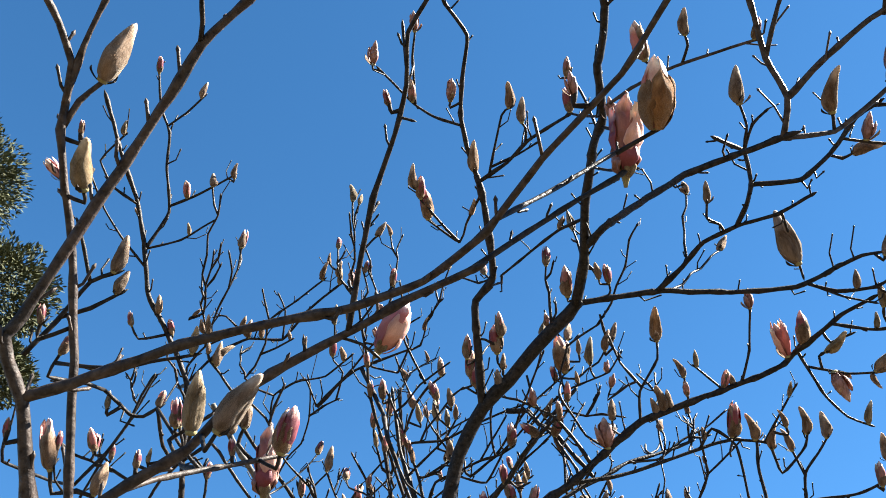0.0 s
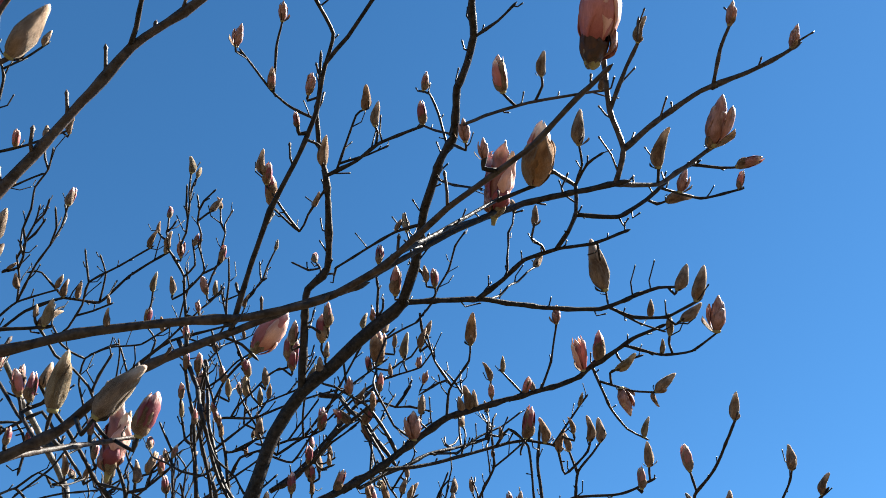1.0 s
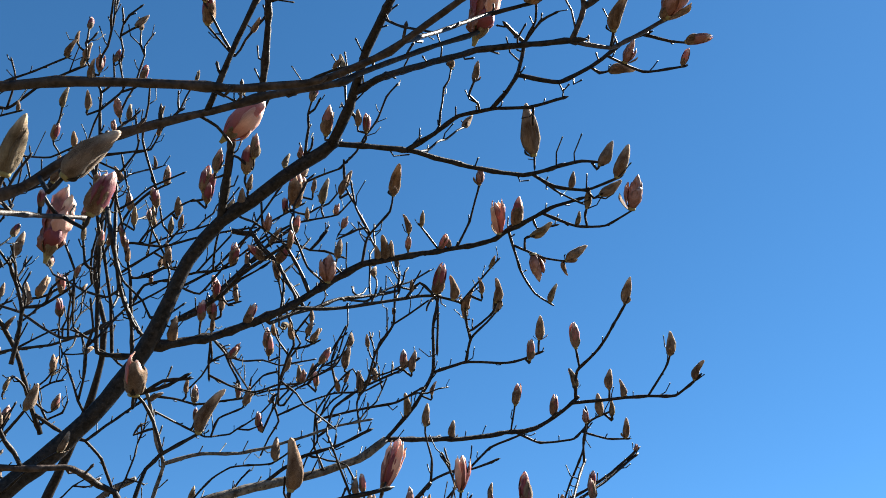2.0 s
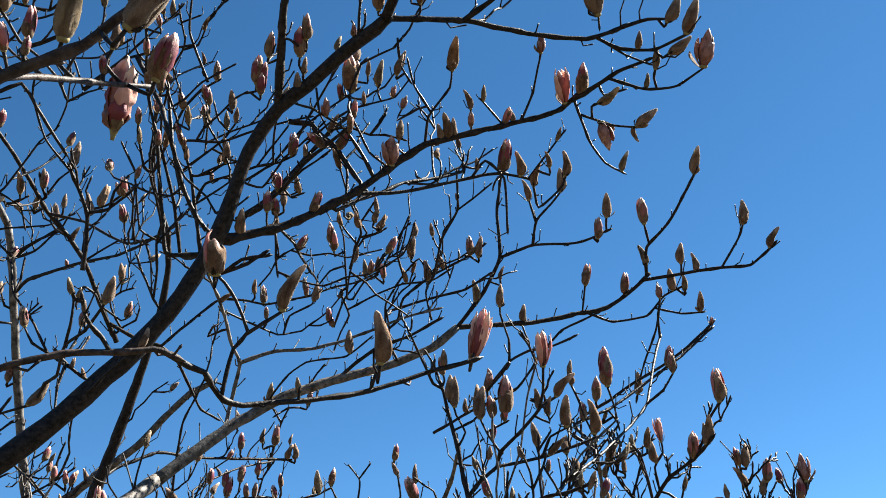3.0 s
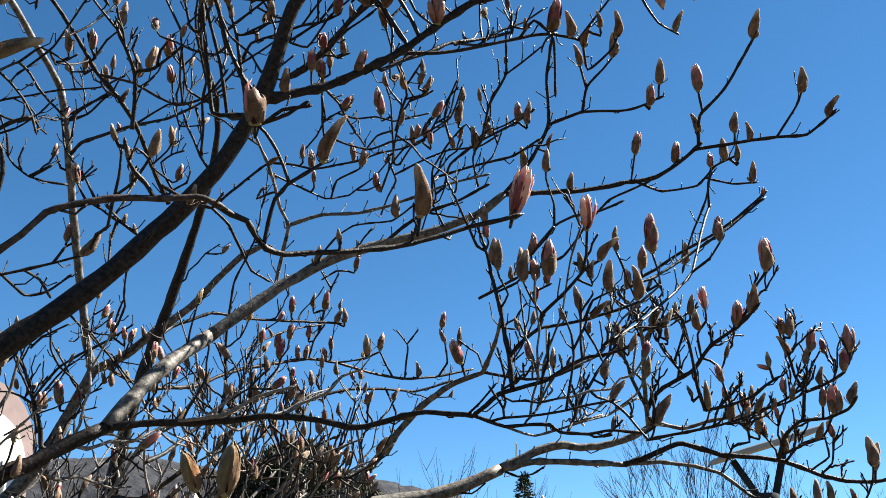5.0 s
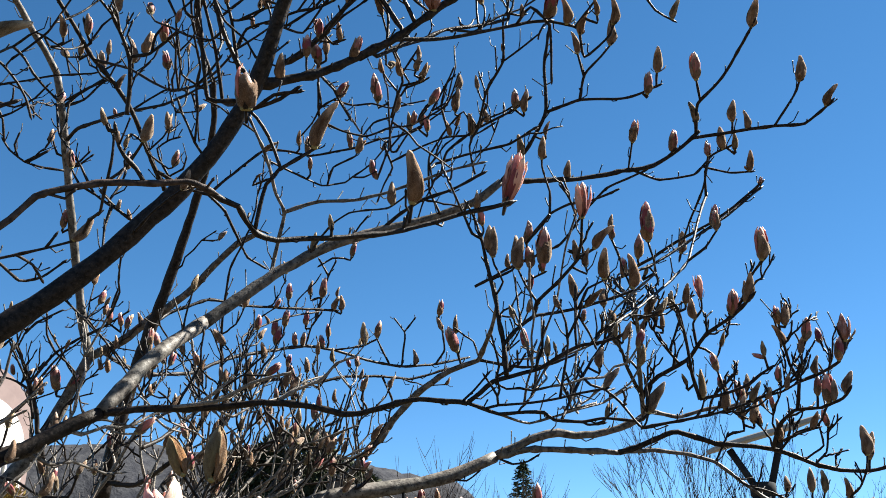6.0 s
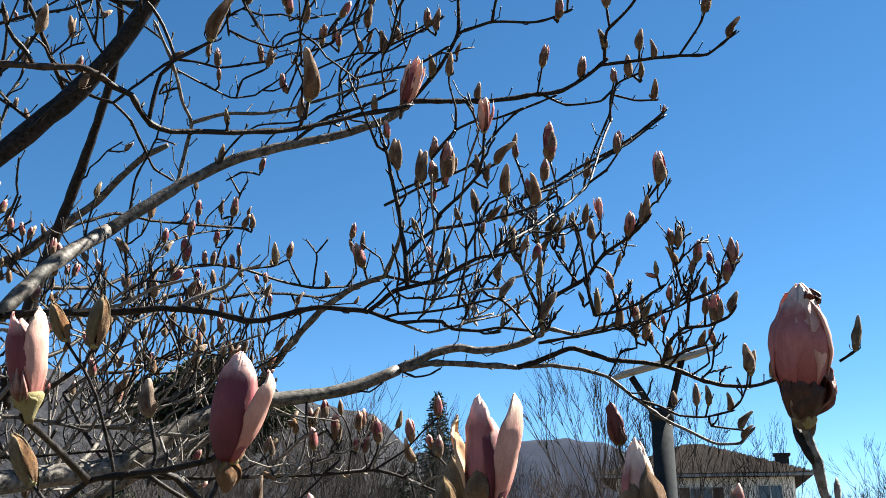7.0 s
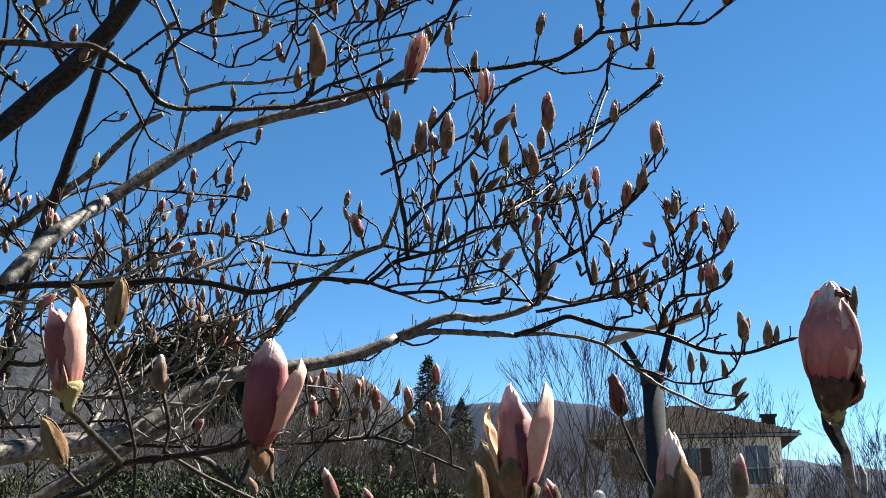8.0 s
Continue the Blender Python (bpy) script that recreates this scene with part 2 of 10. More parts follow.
    kink = Vector((rng.uniform(-0.25, 0.25), rng.uniform(-0.25, 0.25), 0)) * length
    mid = base + way * length * 0.5 + kink
    tip = base + way * length * 0.92 + kink * 0.4 + Vector((0, 0, length * 0.35))
    end = tip + (tip - mid).normalized() * r * 3.4
    sweep(bm, [base, mid, tip, tip + (end - tip) * 0.45, end], [r, r * 0.85, r * 0.8, r * 1.15, r * 0.2], 5, 0.1, rng)


magnolia = thing("magnolia_tree", (-1.6, 1.5, 0), "bare grey-barked magnolia tree with felted buds and pink opening flowers", "tree")
wood_rng = random.Random(7)
WOODS = []


def wood(r0, r1, *points, spurs=1.0, rind=None):
    """A limb, branch or twig that tapers from r0 to r1 along the points, with rings, swellings and short spurs."""
    rng = wood_rng
    thin = 0.6 if (Vector(points[-1]) - Vector((0, 0, 1.62))).length < 0.8 else 1.0   # thinner near the camera, to fit its view
    if 0.0016 < r0 < 0.007 and thin == 1.0 and points[0][0] > 0.05:   # branches on the right, thickened to fit the camera's view
        r0, r1 = r0 * 1.15, r1 * 1.15
    r0, r1 = max(r0, 0.0019 * thin), max(r1, 0.0015 * thin)
    length = sum((Vector(b) - Vector(a)).length for a, b in zip(points, points[1:]))
    step = max(0.012, min(0.03, (r0 + r1) * 1.2))
    line = spline(points, step)
    n = len(line)
    seed = rng.uniform(0, 100)
    amp = min(0.35 * (r0 + r1) * 0.5, 0.0022)
    for k in range(1, n - 1):
        s = k / n * length
        line[k] += amp * Vector((noise.noise((s * 34, seed, 0)), noise.noise((s * 34, seed, 5)), noise.noise((s * 34, seed, 9))))
    radii = []
    knot = rng.uniform(0.03, 0.06)
    for k in range(n):
        f = k / (n - 1)
        s = f * length
        r = r0 + (r1 - r0) * f ** 0.85
        r *= 1 + 0.16 * noise.noise((s * 26, seed, 3)) + 0.1 * noise.noise((s * 90, seed, 6)) + (0.36 * max(0, 1 - abs((s % knot) - knot * 0.5) / 0.005) if r < 0.007 else 0.0)
        radii.append(r)
    if r1 < 0.0036:   # a pointed leaf bud ends the twig
        way = (line[-1] - line[-2]).normalized()
        tip = line[-1]
        line += [tip + way * r1 * g for g in (1.5, 3.5, 6.0)]
        radii += [r1 * g for g in (1.2, 1.0, 0.15)]
        n = len(line)
    bm = bmesh.new()
    sides = 14 if r0 > 0.012 else 9 if r0 > 0.005 else 7
    sweep(bm, line, radii, sides, 0.035 if r0 > 0.008 else 0.05, rng)
    if r0 < 0.012 and spurs:
        s = rng.uniform(0.01, 0.04)
        while s < length * 0.97:
            k = min(n - 2, int(s / length * (n - 1)))
            ahead = (line[k + 1] - line[k]).normalized()
            out = (ahead.orthogonal().normalized())
            out.rotate(Matrix.Rotation(rng.uniform(0, math.tau), 3, ahead))
            way = (out * 0.8 + ahead * rng.uniform(0.3, 0.9) + Vector((0, 0, 0.25))).normalized()
            size = rng.choice((0.005, 0.007, 0.01, 0.014, 0.02, 0.028)) * rng.uniform(0.8, 1.3) * (thin if thin == 1.0 else 0.4)
            spur(bm, line[k], way, size + radii[k], min(0.0014, radii[k] * 0.6), rng)
            s += rng.uniform(0.018, 0.058) / spurs
    WOODS.append((line, radii))
    name = "limb" if r0 > 0.011 else "branch" if r0 > 0.0045 else "twig"
    if rind is None:   # branches near the camera take the bark copy with less shade painted in
        rind = GREY_TWIG if r0 > 0.0022 and points[0][1] < 0.72 and points[-1][1] < 0.72 and points[-1][2] > 1.95 else SHADED_BARK
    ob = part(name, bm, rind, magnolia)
    ob.matrix_parent_inverse = magnolia.matrix_basis.inverted()
    return ob


def turned(profile, sides, bend, rng, squash=0.92, lumps=0.02):
    """A turned body along z from pairs of (height, radius), bent sideways and a little uneven."""
    bm = bmesh.new()
    line = [Vector((bend * h * h, 0, h)) for h, _ in profile]
    sweep(bm, line, [r for _, r in profile], sides, lumps, rng)
    seed = rng.uniform(0, 50)
    for v in bm.verts:
        v.co.y *= squash
        k = 1 + 0.16 * noise.noise((v.co.x * 4 + seed, v.co.y * 4, v.co.z * 3.2)) + 0.07 * noise.noise((v.co.x * 13, v.co.y * 13 + seed, v.co.z * 7))
        v.co.xy *= k
    return bm


def petal_mesh(length, width, cup, lean, rng, twist=0.0, crumple=0.0, foot=0.0, belly=0.14, ragged=0.0, rows=10, cols=6):
    """One tepal that wraps the z axis at the distance belly and leans out by lean: a hollow blade with thickness, its upper edge torn by ragged."""
    bm = bmesh.new()
    seed = rng.uniform(0, 99)
    grid = []
    for thick in (0.0, 0.014):
        sheet = []
        for i in range(rows + 1):
            t = i / rows
            half = width * 0.5 * min(1.0, 0.2 + 2.0 * t - 0.85 * t * t) * max(0.0, 1 - (max(0.0, t - 0.42) / 0.583) ** 2.2) ** 0.62
            r = 0.03 + lean * t * length + belly * math.sin(math.pi * min(1.0, t * 0.93 + 0.07)) ** 0.8
            bow = max(0.05, (0.04 + belly) / max(0.1, cup))
            row = []
            for j in range(cols + 1):
                s = 2 * j / cols - 1
                w = s * half / bow
                q = Vector((r - bow + (bow - thick) * math.cos(w), (bow - thick) * math.sin(w), foot + t * length * (1 - ragged * (0.5 + noise.noise((s * 3.1 + seed, seed, 1)) + 0.6 * noise.noise((s * 9 + seed, 4, 1)))) - s * s * 0.05 * t))
                q.x += 0.012 * noise.noise((s * 2.2 + seed, t * 2.5, seed))
                if crumple:
                    q += crumple * t * Vector((noise.noise((q.y * 9, q.z * 7, seed)), noise.noise((q.y * 9, q.z * 7, seed + 4)), noise.noise((q.y * 8, q.z * 8, seed + 8))))
                q.rotate(Matrix.Rotation(twist * t, 3, "Z"))
                row.append(bm.verts.new(q))
            sheet.append(row)
        grid.append(sheet)
    a, b = grid
    for i in range(rows):
        for j in range(cols):
            bm.faces.new((a[i][j], a[i][j + 1], a[i + 1][j + 1], a[i + 1][j]))
            bm.faces.new((b[i][j], b[i + 1][j], b[i + 1][j + 1], b[i][j + 1]))
    rim = [(0, j) for j in range(cols)] + [(i, cols) for i in range(rows)] + [(rows, cols - j) for j in range(cols)] + [(rows - i, 0) for i in range(rows)]
    for (i, j), (k, m) in zip(rim, rim[1:] + rim[:1]):
        bm.faces.new((a[i][j], b[i][j], b[k][m], a[k][m]))
    return bm


def mesh_of(name, bm, material):
    me = bpy.data.meshes.new(name)
    bm.to_mesh(me)
    bm.free()
    me.materials.append(material)
    me.shade_smooth()
    return me


kit_rng = random.Random(3)
COLLAR = [(0.0, 0.06), (0.03, 0.085), (0.07, 0.09), (0.1, 0.075)]
BODY = [(0.03, 0.06), (0.07, 0.12), (0.14, 0.185), (0.25, 0.226), (0.38, 0.238), (0.53, 0.222), (0.68, 0.185), (0.81, 0.138), (0.91, 0.094), (0.97, 0.054), (1.0, 0.015)]
SPLIT = [(0.04, 0.06), (0.09, 0.145), (0.18, 0.2), (0.31, 0.23), (0.46, 0.235), (0.6, 0.212), (0.7, 0.165)]


def seam(bm):
    """A shallow split down one side of a scale, where the next one tucks in."""
    for v in bm.verts:
        w = abs(math.atan2(v.co.y, v.co.x) - 0.4)
        if w < 0.35 and 0.1 < v.co.z < 0.97:
            v.co.xy *= 0.9
    return bm


def fuzz(bm, count, rng, reach=1.0):
    """Short felt hairs standing off the faces, leaning towards the tip; they take the second material."""
    bm.faces.ensure_lookup_table()
    faces = [f for f in bm.faces if len(f.verts) == 4]
    areas = list(itertools.accumulate(f.calc_area() for f in faces))
    for f in rng.choices(faces, cum_weights=areas, k=count):
        f.normal_update()
        a, b = rng.random(), rng.random()
        v = [q.co for q in f.verts]
        p = v[0].lerp(v[1], a).lerp(v[3].lerp(v[2], a), b)
        out = (f.normal * 0.8 + Vector((rng.uniform(-0.5, 0.5), rng.uniform(-0.5, 0.5), 0.75 + rng.uniform(-0.3, 0.5)))).normalized()
        side = out.cross(f.normal)
        if side.length < 1e-4:
            continue
        side = side.normalized() * 0.0024
        w = [bm.verts.new(p - side), bm.verts.new(p + side), bm.verts.new(p + out * rng.uniform(0.014, 0.032) * reach)]
        bm.faces.new(w).material_index = 1
    return bm


def along(profile, h):
    """The radius of a turned profile at the height h."""
    for (a, p), (b, q) in zip(profile, profile[1:]):
        if h <= b:
            return p + (q - p) * max(0.0, (h - a) / (b - a))
    return profile[-1][1]


def wrap_scale(bm, profile, bend, turn, spread, lo, hi, lift):
    """An outer scale that wraps part of a bud body, with a lifted edge and a pointed end."""
    rows, cols = 10, 8
    sheets = []
    for up in (lift, -0.02):
        sheet = []
        for i in range(rows + 1):
            t = i / rows
            h = lo + (hi - lo) * t
            half = spread * (0.75 + 0.5 * t - 0.45 * t * t) * max(0.02, 1 - max(0.0, t - 0.45) ** 2 * 3.3)
            r = along(profile, h) + up
            sheet.append([bm.verts.new((bend * h * h + r * math.cos(turn + half * (2 * j / cols - 1)), r * math.sin(turn + half * (2 * j / cols - 1)), h)) for j in range(cols + 1)])
        sheets.append(sheet)
    a, b = sheets
    for i in range(rows):
        for j in range(cols):
            bm.faces.new((a[i][j], a[i][j + 1], a[i + 1][j + 1], a[i + 1][j]))
        bm.faces.new((a[i][0], a[i + 1][0], b[i + 1][0], b[i][0]))
        bm.faces.new((a[i][cols], b[i][cols], b[i + 1][cols], a[i + 1][cols]))
    for j in range(cols):
        bm.faces.new((a[rows][j], a[rows][j + 1], b[rows][j + 1], b[rows][j]))


def body_mesh(name, profile, bend, material, fat, tilt=0.0, bulge=0.0):
    """The felted body of a bud, fuller on one side, with an outer scale wrapped round part of it."""
    rng = kit_rng
    shape = [(h, r * fat * 0.87) for h, r in profile]
    bm = bmesh.new()
    sweep(bm, [Vector((bend * h * h, 0, h)) for h, _ in shape], [r for _, r in shape], 20, 0.02, rng)
    wrap_scale(bm, shape, bend, rng.uniform(0, 6), 1.5, 0.05, min(0.93, profile[-1][0]) * rng.uniform(0.8, 0.95), 0.01)
    seed = rng.uniform(0, 50)
    for v in bm.verts:
        x, y, z = v.co
        side = 1 + (0.2 + bulge) * math.copysign(min(1.0, abs(x) * 8), x) * math.sin(math.pi * min(1.0, z * 1.15)) * (1 if bend < 0 else -1)
        k = 1 + 0.16 * noise.noise((x * 4 + seed, y * 4, z * 3.2)) + 0.09 * noise.noise((x * 13, y * 13 + seed, z * 6)) - 0.05 * max(0.0, noise.noise((x * 7 + seed, y * 7, z * 2)))
        v.co.x, v.co.y = x * side * k, y * 0.9 * k
        if tilt:   # a slanting, ragged upper edge
            v.co.z += max(0.0, z - 0.3) * (tilt * x * 3 + 0.5 * noise.noise((x * 9, y * 9, 2)))
    me = mesh_of(name, fuzz(seam(bm), 480, rng), material)
    me.materials.append(HAIR)
    return me


CLOSED = [body_mesh("scale", BODY, b, m, f, 0.0, g) for b, m, f, g in ((0.1, FELT, 1.0, 0.0), (-0.16, FELT_GREEN, 0.92, 0.1), (0.24, FELT_BROWN, 1.0, 0.05), (0.05, FELT, 1.06, 0.15), (0.3, FELT_BROWN, 0.84, 0.0), (-0.12, FELT, 0.88, 0.0), (0.18, FELT, 0.95, 0.2), (-0.26, FELT_BROWN, 0.9, 0.1), (0.14, FELT_GREEN, 0.8, 0.0))]
HALF = [body_mesh("scale", SPLIT, b, m, f, 0.8) for b, m, f in ((0.04, FELT, 1.0), (-0.05, FELT_BROWN, 1.0), (0.08, FELT_BROWN, 0.95))]
RINGS = mesh_of("collar", turned(COLLAR, 10, 0, kit_rng), CALYX)
BRACTS = [mesh_of("bract", petal_mesh(0.2, 0.1, 0.8, l, kit_rng, crumple=0.02, belly=0.05, rows=6, cols=4), SHADED_BARK) for l in (0.7, 1.1)]
CUP = mesh_of("calyx", turned([(-0.14, 0.03), (-0.08, 0.045), (0.0, 0.07), (0.07, 0.105), (0.13, 0.125), (0.17, 0.11)], 14, 0, kit_rng, 0.95, 0.05), CALYX)
HUSKS = [mesh_of("husk", petal_mesh(0.42, 0.24, 0.8, l, kit_rng, crumple=0.03, belly=0.1), FELT_BROWN) for l in (0.5, 0.9)]
PETALS = [mesh_of("petal", petal_mesh(0.92, 0.4, 0.8, l, kit_rng, t, 0.04, 0.05, 0.17), m) for l, t, m in ((0.02, 0.1, PETAL_DULL), (0.09, -0.1, PETAL), (0.16, 0.15, PETAL_DULL), (0.03, 0.0, PETAL_DEEP), (0.1, 0.1, PETAL_DEEP))]
OPEN = [mesh_of("petal", petal_mesh(0.95, 0.27, 0.8, l, kit_rng, t, 0.05, 0.04, 0.13), m) for l, t, m in ((0.1, 0.1, PETAL), (0.2, -0.1, PETAL_PALE), (0.3, 0.15, PETAL))]
CORES = [mesh_of("petal_core", turned([(0.1, 0.1), (0.3, 0.17), (0.55, 0.165), (0.75, 0.13), (0.9, 0.075), (1.0, 0.012)], 12, b, kit_rng, 0.9, 0.05), m) for b, m in ((0.04, PETAL_DULL), (-0.06, PETAL_DEEP), (0.03, PETAL_WILT))]
WILTS = [mesh_of("petal", petal_mesh(0.88, 0.44, 0.95, l, kit_rng, t, 0.06, 0.05, 0.16), PETAL_WILT) for l, t in ((0.05, 0.4), (0.22, -0.35), (0.12, 0.6))]


def stand(base, way, rng):
    """The pose that lays the z axis along way, from base, with the length of way as its scale."""
    v = Vector(way)
    q = v.to_track_quat("Z", "Y")
    return Matrix.Translation(base) @ q.to_matrix().to_4x4() @ Matrix.Rotation(rng.uniform(0, math.tau), 4, "Z") @ Matrix.Diagonal((v.length, v.length, v.length, 1))


def group_part(name, m, pieces, label):
    """A bud or flower on the tree: the first mesh carries the others."""
    head = new(name, pieces[0][0])
    head.parent = magnolia
    head.matrix_parent_inverse = magnolia.matrix_basis.inverted()
    head.matrix_basis = m
    head["label"] = label
    for me, turn, size in pieces[1:]:
        ob = new(me.name.split(".")[0], me)
        ob.parent = head
        ob.matrix_basis = Matrix.Rotation(turn, 4, "Z") @ Matrix.Diagonal((*size, 1))
    return head


bud_rng = random.Random(11)


def closed_bud(base, way, fat=1.0, pick=None):
    rng = bud_rng
    m = stand(base, way, rng) @ Matrix.Diagonal((fat, fat, 1, 1))
    body = rng.choice(CLOSED)
    pieces = [(body if pick is None else CLOSED[pick], 0, (1, 1, 1)), (RINGS, 0, (1, 1, 1))]
    if rng.random() < 0.3:
        pieces.append((rng.choice(HUSKS), rng.uniform(0, 6), (0.8, 0.8, rng.uniform(0.5, 1))))
    if rng.random() < 0.6:
        a = rng.uniform(0, 6)
        pieces += [(BRACTS[0], a, (1, 1, 1)), (BRACTS[1], a + 2.6, (1, 1, 0.8))]
    return group_part("flower_bud", m, pieces, "closed flower bud in grey-brown felt")


def cracked_bud(base, way, fat=1.0):
    """A brown felted bud, still shut but for one petal that breaks out at its tip."""
    rng = bud_rng
    m = stand(base, way, rng) @ Matrix.Diagonal((fat, fat, 1, 1))
    pieces = [(HALF[1], 0, (1.15, 1.15, 1.15)), (RINGS, 0, (1.2, 1.2, 1)), (CORES[0], 1, (0.8, 0.8, 0.8)), (PETALS[1], 0.6, (0.8, 0.8, 1.0)), (BRACTS[0], 2, (1, 1, 1))]
    return group_part("flower_bud", m, pieces, "brown felted bud with a pink petal breaking out")


def pink_bud(base, way, fat=1.0):
    rng = bud_rng
    m = stand(base, way, rng) @ Matrix.Diagonal((fat, fat, 1, 1))
    k = rng.randrange(2)
    pieces = [(HALF[rng.randrange(3)], 0, (1, 1, 1)), (RINGS, 0, (1, 1, 1)), (CORES[k], rng.uniform(0, 6), (0.98, 0.98, 1))]
    a = rng.uniform(0, 6)
    for n in range(rng.randrange(1, 4)):
        pieces.append((PETALS[rng.randrange(2) + (3 if k else 0)], a + n * 2.1, (0.85, 0.85, rng.uniform(0.95, 1.08))))
    return group_part("flower_bud", m, pieces, "swollen bud with pink petals breaking out of the felt")


def open_flower(base, way, fat=1.0):
    rng = bud_rng
    m = stand(base, way, rng) @ Matrix.Diagonal((fat, fat, 1, 1))
    a = rng.uniform(0, 6)
    pieces = [(CORES[0], 0, (0.95, 0.95, 0.97)), (RINGS, 0, (1.1, 1.1, 1))]
    for n in range(5):
        pieces.append((OPEN[n % 3], a + n * 1.26 + rng.uniform(-0.2, 0.2), (1, 1, rng.uniform(0.9, 1.1))))
    pieces.append((HUSKS[0], a, (1, 1, 1)))
    return group_part("flower", m, pieces, "half-open pale pink magnolia flower")


def wilted_flower(base, way, fat=1.0):
    rng = bud_rng
    m = stand(base, way, rng) @ Matrix.Diagonal((fat, fat, 1, 1))
    a = rng.uniform(0, 6)
    pieces = [(CORES[2], 0, (0.8, 0.8, 0.8)), (RINGS, 0, (1.2, 1.2, 1)), (HUSKS[1], a + 1, (1, 1, 1))]
    for n in range(4):
        pieces.append((WILTS[n % 3], a + n * 1.6, (0.9, 0.9, rng.uniform(0.7, 1.05))))
    return group_part("flower", m, pieces, "frost-browned crumpled pink flower")


def showy(name, base, way, petals, label, core=None, size=1.0, cup=False):
    """A large flower built petal by petal: (turn from the right, lean, length, width, cup, crumple, foot, belly, material) in degrees and parts of its length."""
    z = Vector(way).normalized()
    x = (Vector((1, 0, 0)) - z * z.x).normalized()
    y = z.cross(x)
    tall = Vector(way).length
    m = Matrix.Translation(base) @ Matrix((x, y, z)).transposed().to_4x4() @ Matrix.Diagonal((tall * size, tall * size, tall, 1))
    head = new(name, RINGS)
    head.parent = magnolia
    head.matrix_parent_inverse = magnolia.matrix_basis.inverted()
    head.matrix_basis = m
    head["label"] = label
    rng = random.Random(len(petals) * 7 + 5)
    if cup:
        ob = new("calyx", CUP)
        ob.parent = head
        ob["label"] = "yellow-green calyx"
    if core is not None:
        ob = new("petal_core", core)
        ob.parent = head
        ob.matrix_basis = Matrix.Diagonal((0.8, 0.8, 0.9, 1))
    for turn, lean, length, width, cup, crumple, foot, belly, material in petals:
        felt = material in (FELT, FELT_SCALE, FELT_BROWN, FELT_GREEN, FELT_OLIVE)
        kind = "scale" if felt or material == CALYX else "petal"
        torn = 0.45 if material in (PETAL_BROWN, PETAL_WILT) else 0.03
        bm = petal_mesh(length, width, cup, lean, rng, rng.uniform(-0.15, 0.15), crumple, foot, belly, torn, 18, 12)
        if felt:
            bm.normal_update()
            fuzz(bm, 400, rng, 0.35)
        me = mesh_of(kind, bm, material)
        me.materials.append(HAIR_BROWN)
        ob = new(kind, me)
        ob.parent = head
        ob.matrix_basis = Matrix.Rotation(radians(turn), 4, "Z")
    return head


def twin_flower(base, way):
    # shade is put into the left petal's colour, sunlight into the right one's
    return showy("flower", base, way, [
        (-132, 0.1, 0.93, 0.46, 0.9, 0.02, 0.04, 0.085, PETAL_DEEP), (-18, 0.1, 0.97, 0.36, 0.9, 0.02, 0.05, 0.085, PETAL_PALE),
        (90, 0.06, 0.85, 0.46, 0.9, 0.02, 0.04, 0.08, PETAL), (-92, 0.02, 0.5, 0.16, 0.7, 0.02, 0.04, 0.13, PETAL_WILT),
        (-60, 0.12, 0.16, 0.14, 0.9, 0.02, 0.03, 0.09, CALYX), (150, 0.1, 0.14, 0.16, 0.9, 0.02, 0.0, 0.09, CALYX)],
        "pink magnolia flower opening with two tall petals", CORES[1], 1.22, True)


def plump_flower(base, way):
    return showy("flower", base, way, [
        (-110, 0.0, 0.98, 0.56, 0.95, 0.02, 0.02, 0.17, PETAL_DEEP), (-55, 0.0, 0.97, 0.42, 0.95, 0.02, 0.02, 0.15, PETAL), (-24, 0.42, 0.78, 0.34, 0.7, 0.03, 0.05, 0.1, PETAL_PALE),
        (120, 0.0, 0.93, 0.56, 0.95, 0.02, 0.02, 0.15, PETAL_DEEP), (-165, 0.0, 0.9, 0.4, 0.95, 0.02, 0.02, 0.15, PETAL_DEEP),
        (-70, 0.12, 0.3, 0.2, 0.85, 0.05, -0.24, 0.06, FELT_SCALE), (60, 0.1, 0.26, 0.22, 0.8, 0.04, -0.2, 0.07, FELT_SCALE), (-150, 0.2, 0.2, 0.18, 0.8, 0.04, -0.12, 0.08, FELT_SCALE)],
        "deep pink magnolia flower with one petal loosening", CORES[1])


def spread_flower(base, way):
    return showy("flower", base, way, [
        (-112, 0.0, 1.0, 0.34, 0.95, 0.03, 0.02, 0.13, PETAL), (-52, 0.03, 0.84, 0.3, 0.95, 0.02, 0.02, 0.15, PETAL_DEEP), (-30, 0.34, 0.95, 0.44, 0.55, 0.03, 0.03, 0.1, PETAL_PALE),
        (165, 0.26, 0.78, 0.4, 0.5, 0.05, 0.05, 0.1, PETAL_CREAM), (75, 0.02, 0.86, 0.34, 0.8, 0.03, 0.04, 0.1, PETAL), (165, 0.1, 0.6, 0.24, 0.9, 0.03, 0.02, 0.12, PETAL_DULL),
        (-122, 0.1, 0.48, 0.24, 0.95, 0.03, -0.03, 0.17, FELT_SCALE), (-30, 0.4, 0.24, 0.2, 0.8, 0.04, -0.03, 0.09, FELT_GREEN)],
        "pink magnolia flower spreading its pale petals over brown scales", CORES[1], cup=True)


def blown_flower(base, way):
    # the sunlit right side is painted by paler petals there
    return showy("flower", base, way, [
